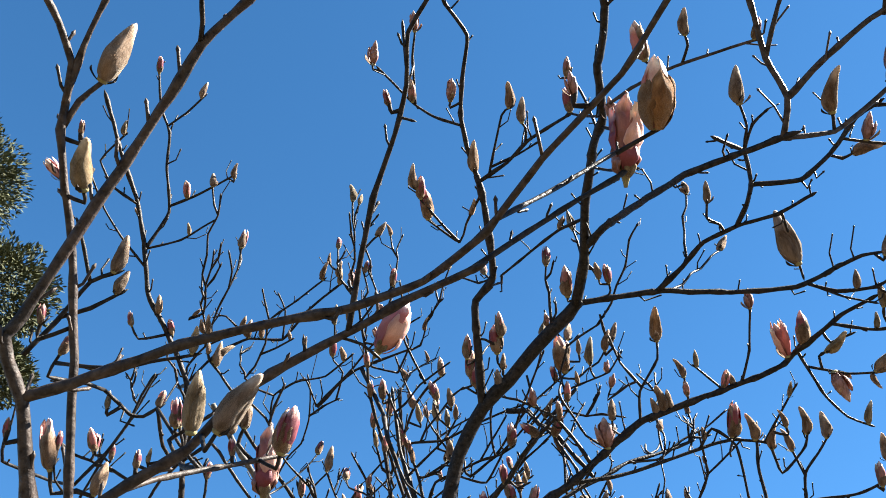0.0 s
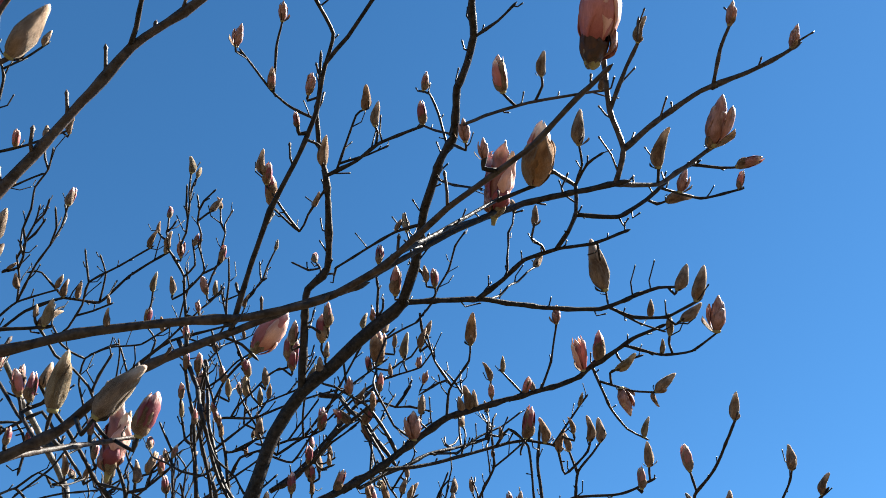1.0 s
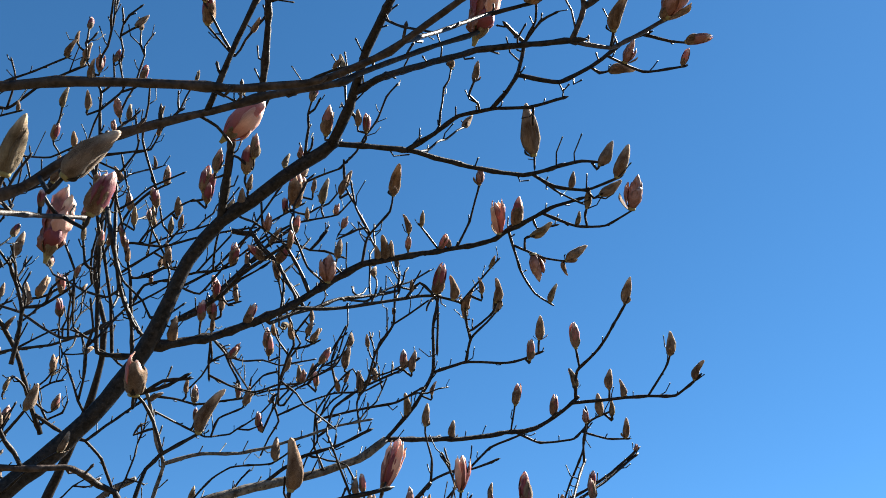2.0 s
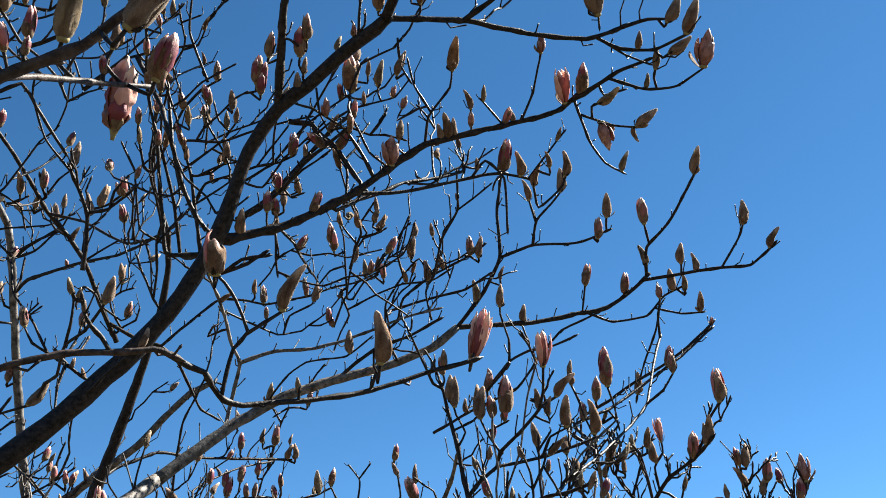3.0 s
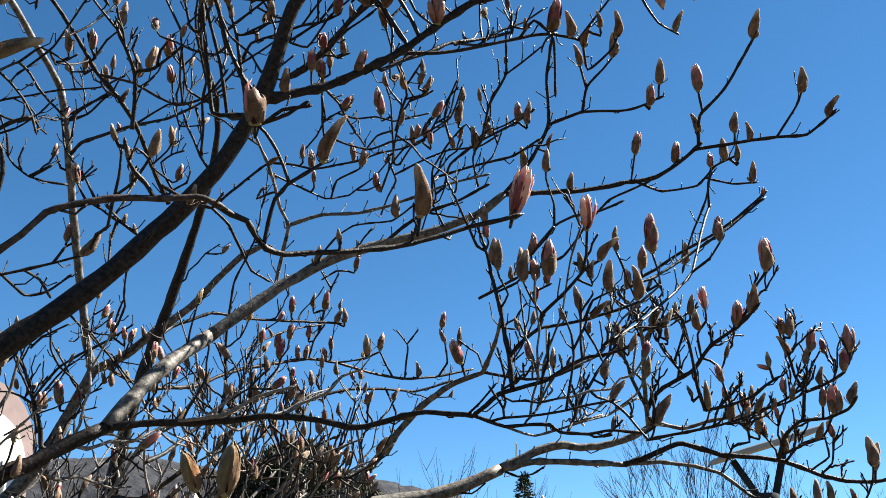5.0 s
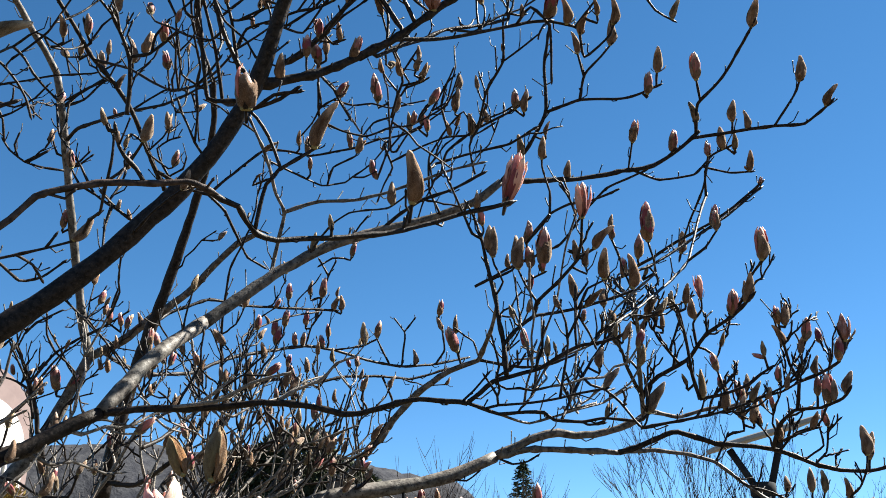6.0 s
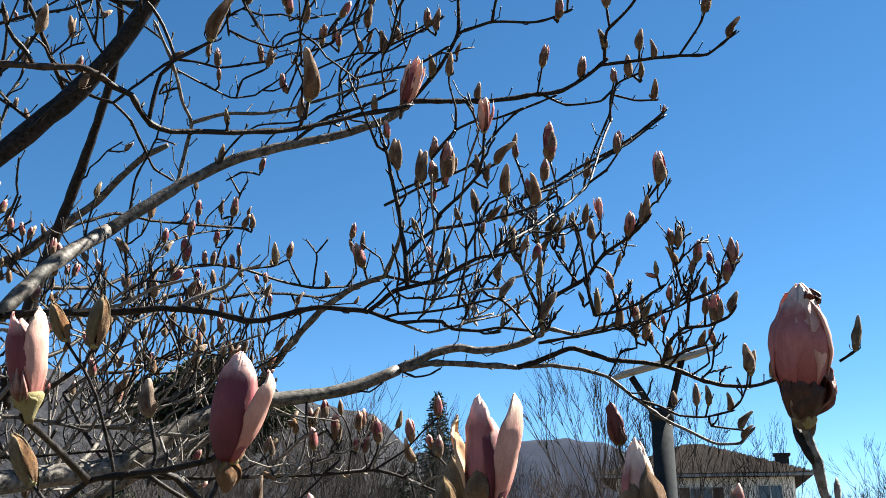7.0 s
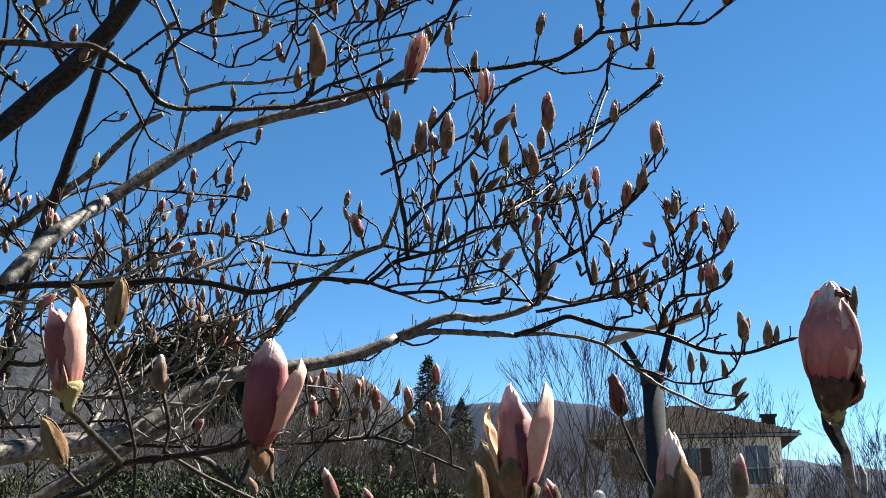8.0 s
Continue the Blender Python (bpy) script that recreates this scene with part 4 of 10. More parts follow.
wood(0.0022, 0.0015, (-0.382, 0.380, 2.122), (-0.362, 0.379, 2.146), (-0.339, 0.375, 2.174), (-0.326, 0.380, 2.183))
wood(0.0018, 0.0013, (-0.359, 0.379, 2.150), (-0.343, 0.387, 2.160), (-0.326, 0.392, 2.173))
wood(0.0016, 0.0014, (-0.162, 0.238, 2.195), (-0.154, 0.227, 2.198), (-0.145, 0.211, 2.199))
wood(0.0015, 0.0011, (-0.339, 0.375, 2.174), (-0.337, 0.357, 2.191), (-0.336, 0.344, 2.202))
wood(0.0009, 0.0007, (-0.078, 0.337, 2.207), (-0.073, 0.341, 2.207))
wood(0.0011, 0.0009, (-0.064, 0.313, 2.225), (-0.060, 0.296, 2.241))
wood(0.0016, 0.0013, (0.047, 0.395, 2.185), (0.062, 0.393, 2.189), (0.074, 0.391, 2.192))
wood(0.0011, 0.0009, (-0.152, 0.424, 2.112), (-0.140, 0.433, 2.110), (-0.133, 0.441, 2.105))
wood(0.0023, 0.0018, (-0.295, 0.419, 2.020), (-0.292, 0.449, 2.046), (-0.278, 0.499, 2.082), (-0.262, 0.538, 2.110))
wood(0.0021, 0.0014, (-0.283, 0.482, 2.070), (-0.315, 0.495, 2.087), (-0.339, 0.501, 2.117), (-0.327, 0.504, 2.126), (-0.314, 0.507, 2.136))
wood(0.0049, 0.0033, (-0.773, 1.136, 2.296), (-0.749, 1.016, 2.398), (-0.725, 0.929, 2.553), (-0.748, 0.872, 2.625), (-0.764, 0.834, 2.666), (-0.761, 0.789, 2.733), (-0.762, 0.743, 2.790), (-0.768, 0.703, 2.829), (-0.771, 0.630, 2.899))
wood(0.0028, 0.0019, (-0.761, 0.795, 2.725), (-0.725, 0.783, 2.784), (-0.717, 0.741, 2.836), (-0.702, 0.707, 2.883), (-0.705, 0.675, 2.910), (-0.695, 0.639, 2.948))
wood(0.0019, 0.0014, (-0.703, 0.699, 2.889), (-0.673, 0.699, 2.910), (-0.643, 0.694, 2.932))
wood(0.0023, 0.0014, (-0.724, 0.777, 2.790), (-0.683, 0.788, 2.813), (-0.630, 0.795, 2.845))
wood(0.0018, 0.0014, (-0.761, 0.795, 2.725), (-0.715, 0.815, 2.748), (-0.669, 0.821, 2.779))
wood(0.0023, 0.0014, (-0.762, 0.748, 2.782), (-0.783, 0.711, 2.791), (-0.786, 0.674, 2.812), (-0.766, 0.669, 2.831), (-0.748, 0.666, 2.847))
wood(0.0018, 0.0014, (-0.763, 0.811, 2.700), (-0.780, 0.760, 2.725), (-0.788, 0.717, 2.748), (-0.789, 0.649, 2.792))
wood(0.0022, 0.0013, (-0.746, 0.879, 2.616), (-0.779, 0.860, 2.601), (-0.783, 0.841, 2.615))
wood(0.0028, 0.0019, (-0.725, 0.929, 2.553), (-0.759, 0.955, 2.573), (-0.781, 0.990, 2.608), (-0.737, 0.988, 2.653), (-0.687, 1.000, 2.684), (-0.641, 1.028, 2.692), (-0.596, 1.019, 2.734), (-0.542, 1.017, 2.773))
wood(0.0019, 0.0014, (-0.641, 1.028, 2.692), (-0.628, 1.002, 2.729), (-0.631, 0.983, 2.745))
wood(0.0019, 0.0014, (-0.687, 1.000, 2.684), (-0.711, 0.959, 2.706), (-0.722, 0.952, 2.703))
wood(0.0022, 0.0013, (-0.861, 0.930, 2.386), (-0.826, 0.919, 2.449), (-0.804, 0.915, 2.481), (-0.760, 0.898, 2.550))
wood(0.0033, 0.0019, (-0.612, 1.118, 2.611), (-0.554, 1.112, 2.662), (-0.499, 1.123, 2.686), (-0.463, 1.131, 2.700))
wood(0.0019, 0.0014, (-0.612, 1.118, 2.611), (-0.621, 1.083, 2.646), (-0.656, 1.076, 2.626))
wood(0.0218, 0.0121, (-1.265, 2.115, 1.875), (-1.195, 2.124, 1.972), (-1.145, 2.127, 2.044), (-1.100, 2.116, 2.138), (-1.053, 2.102, 2.229), rind=LIT_OLD_BARK)
wood(0.0114, 0.0082, (-1.053, 2.102, 2.229), (-1.062, 2.055, 2.312), (-1.064, 1.988, 2.429), (-1.063, 1.940, 2.504), (-1.059, 1.887, 2.581), (-1.053, 1.834, 2.655), (-1.046, 1.770, 2.734), (-1.044, 1.736, 2.772), rind=LIT_OLD_BARK)
wood(0.0075, 0.0059, (-1.044, 1.736, 2.772), (-1.051, 1.696, 2.798), (-1.063, 1.651, 2.823), (-1.073, 1.595, 2.854), (-1.083, 1.547, 2.877), (-1.088, 1.503, 2.900), (-1.093, 1.436, 2.931), rind=LIT_OLD_BARK)
wood(0.0173, 0.0062, (-0.952, 2.049, 1.900), (-0.904, 1.999, 2.091), (-0.857, 1.958, 2.222), (-0.813, 1.922, 2.323), (-0.754, 1.863, 2.458), (-0.705, 1.804, 2.569), (-0.678, 1.745, 2.656), (-0.675, 1.701, 2.707))
wood(0.0056, 0.0036, (-0.677, 1.728, 2.675), (-0.669, 1.693, 2.708), (-0.677, 1.651, 2.738), (-0.680, 1.605, 2.770), (-0.671, 1.564, 2.802), (-0.655, 1.510, 2.843), (-0.638, 1.455, 2.881))
wood(0.0114, 0.0065, (-1.053, 2.102, 2.229), (-0.969, 2.091, 2.267), (-0.884, 2.066, 2.319), (-0.805, 2.041, 2.364), (-0.739, 2.007, 2.415), (-0.680, 1.977, 2.456), (-0.624, 1.960, 2.475), rind=LIT_OLD_BARK)
wood(0.0053, 0.0032, (-0.743, 1.692, 2.457), (-0.755, 1.638, 2.497), (-0.764, 1.573, 2.544), (-0.770, 1.541, 2.564), (-0.785, 1.489, 2.589), (-0.804, 1.438, 2.608), (-0.812, 1.389, 2.630), (-0.822, 1.334, 2.653), (-0.833, 1.277, 2.671), (-0.837, 1.230, 2.687))
wood(0.0029, 0.0023, (-0.770, 1.541, 2.564), (-0.755, 1.497, 2.643), (-0.766, 1.475, 2.667), (-0.775, 1.444, 2.704))
wood(0.0029, 0.0017, (-0.755, 1.497, 2.643), (-0.723, 1.504, 2.656), (-0.675, 1.500, 2.693))
wood(0.0022, 0.0017, (-0.807, 1.420, 2.616), (-0.777, 1.409, 2.654), (-0.757, 1.407, 2.672))
wood(0.0041, 0.0024, (-1.053, 1.834, 2.655), (-1.010, 1.803, 2.672), (-0.931, 1.771, 2.674), (-0.869, 1.745, 2.674), (-0.778, 1.709, 2.666), (-0.718, 1.677, 2.667), (-0.626, 1.617, 2.672))
wood(0.0026, 0.0019, (-0.869, 1.745, 2.674), (-0.799, 1.747, 2.724), (-0.765, 1.757, 2.732), (-0.744, 1.769, 2.728))
wood(0.0026, 0.0019, (-0.770, 1.756, 2.731), (-0.759, 1.722, 2.789), (-0.788, 1.685, 2.825))
wood(0.0026, 0.0019, (-0.744, 1.769, 2.728), (-0.737, 1.789, 2.699), (-0.737, 1.820, 2.645))
wood(0.0040, 0.0028, (-0.434, 1.230, 2.416), (-0.454, 1.222, 2.445), (-0.470, 1.212, 2.481), (-0.481, 1.203, 2.516), (-0.490, 1.192, 2.552), (-0.495, 1.180, 2.597), (-0.499, 1.167, 2.641))
wood(0.0023, 0.0014, (-0.478, 1.205, 2.508), (-0.445, 1.199, 2.532), (-0.410, 1.192, 2.557), (-0.390, 1.181, 2.579))
wood(0.0018, 0.0014, (-0.458, 1.220, 2.454), (-0.419, 1.216, 2.479), (-0.393, 1.212, 2.496))
wood(0.0043, 0.0030, (-0.414, 1.314, 2.486), (-0.380, 1.324, 2.518), (-0.359, 1.328, 2.543), (-0.332, 1.329, 2.580), (-0.300, 1.329, 2.623), (-0.276, 1.328, 2.655), (-0.238, 1.329, 2.695))
wood(0.0019, 0.0014, (-0.359, 1.328, 2.543), (-0.332, 1.335, 2.542), (-0.318, 1.334, 2.548))
wood(0.0020, 0.0012, (-0.335, 1.063, 2.419), (-0.334, 1.065, 2.417), (-0.348, 1.060, 2.419))
wood(0.0033, 0.0023, (-0.230, 1.148, 2.397), (-0.223, 1.156, 2.392), (-0.194, 1.179, 2.422), (-0.164, 1.202, 2.448), (-0.132, 1.223, 2.478), (-0.082, 1.260, 2.508), (-0.047, 1.281, 2.531))
wood(0.0025, 0.0018, (-0.189, 1.153, 2.424), (-0.188, 1.149, 2.433), (-0.208, 1.154, 2.472), (-0.226, 1.157, 2.506), (-0.249, 1.162, 2.534), (-0.272, 1.165, 2.567))
wood(0.0016, 0.0014, (-0.302, 1.134, 2.354), (-0.293, 1.202, 2.373), (-0.295, 1.275, 2.387), (-0.291, 1.393, 2.407))
wood(0.0020, 0.0015, (-0.371, 1.408, 2.549), (-0.374, 1.426, 2.520), (-0.371, 1.444, 2.491), (-0.388, 1.457, 2.462), (-0.403, 1.462, 2.446))
wood(0.0022, 0.0014, (-0.132, 1.223, 2.478), (-0.091, 1.257, 2.496), (-0.056, 1.274, 2.532), (-0.020, 1.292, 2.559), (0.009, 1.303, 2.587))
wood(0.0019, 0.0014, (-0.235, 1.325, 2.531), (-0.219, 1.351, 2.497), (-0.206, 1.365, 2.478), (-0.221, 1.375, 2.458), (-0.237, 1.394, 2.421), (-0.244, 1.411, 2.388))
wood(0.0019, 0.0014, (-0.212, 1.369, 2.470), (-0.187, 1.367, 2.478), (-0.178, 1.365, 2.482))
wood(0.0019, 0.0014, (-0.215, 1.354, 2.492), (-0.194, 1.341, 2.517))
wood(0.0020, 0.0015, (-0.375, 1.458, 2.465), (-0.336, 1.467, 2.449), (-0.297, 1.485, 2.447), (-0.256, 1.484, 2.461), (-0.216, 1.487, 2.467), (-0.155, 1.476, 2.497), (-0.133, 1.452, 2.539))
wood(0.0026, 0.0019, (-1.102, 1.686, 2.579), (-1.099, 1.661, 2.617), (-1.110, 1.624, 2.672), (-1.040, 1.625, 2.686), (-0.980, 1.625, 2.695), (-0.897, 1.629, 2.699), (-0.847, 1.619, 2.714))
wood(0.0027, 0.0021, (-1.047, 1.778, 2.724), (-0.989, 1.784, 2.766), (-0.955, 1.790, 2.785), (-0.935, 1.780, 2.816))
wood(0.0019, 0.0019, (-1.075, 1.624, 2.679), (-1.053, 1.643, 2.673), (-1.040, 1.661, 2.656), (-1.041, 1.673, 2.636))
wood(0.0026, 0.0020, (-1.003, 1.763, 2.546), (-1.038, 1.744, 2.545), (-1.071, 1.722, 2.549), (-1.094, 1.699, 2.565), (-1.102, 1.686, 2.579))
wood(0.0026, 0.0020, (-1.067, 1.725, 2.548), (-1.036, 1.731, 2.572))
wood(0.0035, 0.0021, (-1.057, 1.867, 2.609), (-1.034, 1.875, 2.617), (-1.011, 1.876, 2.638))
wood(0.0044, 0.0031, (-0.800, 1.120, 1.885), (-0.777, 1.167, 2.011), (-0.790, 1.183, 2.186), (-0.776, 1.177, 2.218), (-0.765, 1.163, 2.256), (-0.764, 1.148, 2.284), (-0.773, 1.136, 2.296))
wood(0.0020, 0.0014, (-0.695, 1.078, 1.948), (-0.664, 0.997, 1.961), (-0.613, 0.934, 2.001), (-0.603, 0.938, 2.006), (-0.573, 0.951, 2.019), (-0.547, 0.961, 2.030), (-0.523, 0.970, 2.041))
wood(0.0014, 0.0010, (-0.551, 0.960, 2.029), (-0.543, 0.959, 2.041))
wood(0.0014, 0.0011, (-0.577, 0.950, 2.017), (-0.576, 0.983, 2.018), (-0.579, 1.012, 2.011))
wood(0.0033, 0.0027, (-0.660, 0.470, 1.740), (-0.572, 0.575, 1.788), (-0.446, 0.648, 1.887), (-0.428, 0.655, 1.909), (-0.411, 0.660, 1.927), (-0.396, 0.663, 1.947), (-0.383, 0.668, 1.954), (-0.357, 0.680, 1.965), (-0.342, 0.687, 1.969), (-0.318, 0.699, 1.973), (-0.294, 0.709, 1.979), (-0.284, 0.715, 1.977))
wood(0.0027, 0.0023, (-0.284, 0.715, 1.977), (-0.272, 0.733, 1.973), (-0.261, 0.746, 1.972), (-0.258, 0.758, 1.965), (-0.251, 0.772, 1.957), (-0.237, 0.786, 1.957), (-0.209, 0.807, 1.966), (-0.181, 0.826, 1.975), (-0.152, 0.843, 1.984), (-0.132, 0.853, 1.992), (-0.106, 0.865, 2.004), (-0.073, 0.877, 2.019), (-0.037, 0.890, 2.033))
wood(0.0020, 0.0015, (-0.252, 0.769, 1.959), (-0.248, 0.764, 1.977), (-0.242, 0.758, 1.998), (-0.230, 0.756, 2.013), (-0.239, 0.743, 2.038), (-0.248, 0.734, 2.051), (-0.256, 0.729, 2.058))
wood(0.0020, 0.0015, (-0.231, 0.756, 2.011), (-0.218, 0.762, 2.024), (-0.204, 0.767, 2.036))
wood(0.0014, 0.0011, (-0.134, 0.852, 1.991), (-0.128, 0.847, 2.005), (-0.124, 0.843, 2.015))
wood(0.0016, 0.0011, (-0.435, 0.611, 1.977), (-0.423, 0.577, 1.977), (-0.418, 0.549, 1.987), (-0.397, 0.548, 2.010), (-0.391, 0.550, 2.014))
wood(0.0014, 0.0009, (-0.431, 0.654, 1.905), (-0.438, 0.637, 1.934), (-0.435, 0.611, 1.977), (-0.421, 0.613, 1.991), (-0.410, 0.615, 2.000), (-0.403, 0.617, 2.004))
wood(0.0030, 0.0023, (-0.746, 1.689, 2.461), (-0.747, 1.653, 2.479), (-0.753, 1.586, 2.507), (-0.764, 1.556, 2.510), (-0.768, 1.549, 2.476))
wood(0.0018, 0.0018, (-0.757, 1.622, 2.509), (-0.729, 1.619, 2.536), (-0.718, 1.615, 2.553))
wood(0.0017, 0.0017, (-0.751, 1.611, 2.497), (-0.717, 1.637, 2.476), (-0.705, 1.639, 2.483))
wood(0.0016, 0.0012, (-0.574, 1.123, 2.072), (-0.582, 1.153, 2.106), (-0.586, 1.157, 2.141), (-0.583, 1.165, 2.176), (-0.599, 1.164, 2.195))
wood(0.0016, 0.0012, (-0.583, 1.165, 2.176), (-0.568, 1.178, 2.164), (-0.558, 1.184, 2.159))
wood(0.0044, 0.0027, (-0.492, 1.640, 2.248), (-0.502, 1.664, 2.260), (-0.505, 1.682, 2.281), (-0.491, 1.658, 2.325), (-0.476, 1.632, 2.372), (-0.488, 1.608, 2.399), (-0.494, 1.578, 2.436), (-0.503, 1.552, 2.465), (-0.519, 1.514, 2.504), rind=LIT_OLD_BARK)
wood(0.0038, 0.0023, (-0.476, 1.632, 2.372), (-0.421, 1.647, 2.398), (-0.349, 1.671, 2.411), (-0.296, 1.683, 2.429), (-0.231, 1.693, 2.456), (-0.175, 1.698, 2.480), (-0.108, 1.706, 2.500), rind=LIT_OLD_BARK)
wood(0.0039, 0.0028, (-0.299, 1.715, 2.369), (-0.266, 1.713, 2.399), (-0.222, 1.714, 2.428), (-0.166, 1.718, 2.449), (-0.109, 1.717, 2.480))
wood(0.0030, 0.0018, (-0.648, 1.681, 2.438), (-0.610, 1.690, 2.482), (-0.554, 1.715, 2.550), (-0.506, 1.727, 2.554), (-0.462, 1.741, 2.548), (-0.415, 1.747, 2.559), (-0.369, 1.751, 2.569), (-0.322, 1.751, 2.586), (-0.275, 1.753, 2.595), (-0.227, 1.748, 2.617), (-0.190, 1.739, 2.639))
wood(0.0024, 0.0018, (-0.369, 1.751, 2.569), (-0.359, 1.745, 2.585), (-0.356, 1.737, 2.600))
wood(0.0021, 0.0017, (-0.499, 1.565, 2.450), (-0.462, 1.619, 2.449), (-0.418, 1.674, 2.446), (-0.399, 1.689, 2.455))
wood(0.0023, 0.0017, (-0.408, 1.681, 2.450), (-0.397, 1.674, 2.485), (-0.353, 1.672, 2.507), (-0.343, 1.664, 2.527))
wood(0.0028, 0.0017, (-0.633, 1.800, 2.176), (-0.615, 1.745, 2.221), (-0.596, 1.706, 2.290), (-0.574, 1.696, 2.332), (-0.558, 1.688, 2.364), (-0.532, 1.698, 2.361))
wood(0.0035, 0.0024, (-0.747, 1.653, 2.479), (-0.691, 1.673, 2.450), (-0.648, 1.681, 2.438), (-0.622, 1.716, 2.416), (-0.607, 1.753, 2.381), (-0.590, 1.788, 2.345), (-0.566, 1.811, 2.334))
wood(0.0021, 0.0016, (-0.433, 1.665, 2.294), (-0.409, 1.639, 2.314), (-0.382, 1.632, 2.345), (-0.351, 1.629, 2.365), (-0.319, 1.633, 2.371), (-0.277, 1.637, 2.377), (-0.233, 1.629, 2.407))
wood(0.0023, 0.0017, (-0.360, 1.695, 2.338), (-0.365, 1.720, 2.342), (-0.371, 1.741, 2.354), (-0.348, 1.732, 2.386), (-0.338, 1.729, 2.397))
wood(0.0024, 0.0018, (-0.402, 1.842, 2.359), (-0.425, 1.838, 2.358), (-0.448, 1.838, 2.344))
wood(0.0023, 0.0017, (-0.209, 1.698, 2.501), (-0.205, 1.719, 2.460), (-0.224, 1.731, 2.430), (-0.236, 1.744, 2.399))
wood(0.0028, 0.0017, (-0.197, 1.749, 2.407), (-0.191, 1.744, 2.409), (-0.211, 1.723, 2.450), (-0.209, 1.693, 2.511), (-0.172, 1.670, 2.560), (-0.138, 1.656, 2.589), (-0.122, 1.674, 2.559))
wood(0.0023, 0.0017, (-0.172, 1.670, 2.560), (-0.182, 1.647, 2.599), (-0.168, 1.625, 2.636), (-0.157, 1.620, 2.646))
wood(0.0028, 0.0017, (-0.284, 1.667, 2.537), (-0.296, 1.671, 2.529), (-0.282, 1.694, 2.490), (-0.300, 1.706, 2.459), (-0.312, 1.717, 2.433))
wood(0.0023, 0.0017, (-0.286, 1.688, 2.499), (-0.219, 1.681, 2.530), (-0.173, 1.678, 2.545), (-0.117, 1.680, 2.550), (-0.083, 1.672, 2.566))
wood(0.0023, 0.0017, (-0.120, 1.716, 2.480), (-0.129, 1.690, 2.530), (-0.111, 1.669, 2.569), (-0.060, 1.661, 2.587), (-0.025, 1.651, 2.605))
wood(0.0054, 0.0038, (-1.025, 2.098, 2.242), (-0.983, 2.255, 2.228), (-0.905, 2.381, 2.263), (-0.877, 2.426, 2.294), (-0.826, 2.499, 2.339), (-0.745, 2.602, 2.386), (-0.681, 2.675, 2.417), (-0.613, 2.752, 2.426), (-0.526, 2.850, 2.419), (-0.433, 2.940, 2.422), (-0.333, 3.020, 2.450), (-0.227, 3.093, 2.492))
wood(0.0036, 0.0027, (-0.433, 2.940, 2.422), (-0.422, 2.917, 2.508), (-0.423, 2.911, 2.528), (-0.447, 2.898, 2.559))
wood(0.0027, 0.0027, (-0.423, 2.911, 2.528), (-0.394, 2.904, 2.563))
wood(0.0036, 0.0027, (-0.468, 2.906, 2.421), (-0.498, 2.884, 2.482), (-0.506, 2.878, 2.499))
wood(0.0037, 0.0028, (-0.333, 3.020, 2.450), (-0.304, 3.010, 2.494), (-0.311, 2.989, 2.564))
wood(0.0026, 0.0026, (-0.613, 2.752, 2.426), (-0.530, 2.765, 2.439), (-0.496, 2.766, 2.456))
wood(0.0025, 0.0025, (-0.681, 2.675, 2.417), (-0.664, 2.662, 2.473), (-0.640, 2.657, 2.506))
wood(0.0046, 0.0030, (-0.819, 1.914, 1.981), (-0.799, 1.968, 2.011), (-0.778, 2.038, 2.065), (-0.744, 2.075, 2.112), (-0.685, 2.128, 2.153), (-0.622, 2.179, 2.190), (-0.553, 2.236, 2.193), (-0.481, 2.285, 2.221), (-0.405, 2.334, 2.234), (-0.325, 2.384, 2.239), (-0.242, 2.424, 2.273))
wood(0.0028, 0.0021, (-0.553, 2.236, 2.193), (-0.533, 2.243, 2.184), (-0.507, 2.239, 2.224), (-0.493, 2.238, 2.237))
wood(0.0028, 0.0021, (-0.530, 2.242, 2.189), (-0.546, 2.230, 2.222), (-0.546, 2.226, 2.235))
wood(0.0029, 0.0022, (-0.395, 2.341, 2.235), (-0.371, 2.358, 2.179), (-0.379, 2.366, 2.138))
wood(0.0043, 0.0031, (-0.912, 2.074, 2.302), (-0.895, 2.103, 2.318), (-0.887, 2.140, 2.347), (-0.816, 2.205, 2.402), (-0.749, 2.272, 2.408), (-0.678, 2.333, 2.421), (-0.602, 2.393, 2.435), (-0.549, 2.432, 2.443))
wood(0.0042, 0.0025, (-0.652, 2.659, 2.490), (-0.634, 2.642, 2.553), (-0.613, 2.624, 2.617), (-0.595, 2.615, 2.649))
wood(0.0034, 0.0025, (-0.613, 2.624, 2.617), (-0.636, 2.604, 2.655))
wood(0.0028, 0.0023, (-0.685, 2.128, 2.153), (-0.693, 2.179, 2.216), (-0.723, 2.212, 2.307), (-0.669, 2.311, 2.380), (-0.627, 2.375, 2.415), (-0.593, 2.424, 2.437))
wood(0.0020, 0.0015, (-0.509, 1.698, 1.907), (-0.530, 1.631, 1.970), (-0.528, 1.583, 2.064), (-0.537, 1.573, 2.086), (-0.545, 1.568, 2.095))
wood(0.0033, 0.0020, (-1.061, 1.914, 2.044), (-1.071, 1.892, 2.111), (-1.089, 1.870, 2.154), (-1.102, 1.853, 2.186))
wood(0.0033, 0.0020, (-1.071, 1.892, 2.111), (-1.050, 1.894, 2.147), (-1.026, 1.897, 2.182), (-0.987, 1.908, 2.214), (-0.935, 1.923, 2.250), (-0.898, 1.930, 2.279))
wood(0.0026, 0.0020, (-1.026, 1.897, 2.182), (-1.042, 1.878, 2.217), (-1.042, 1.867, 2.251))
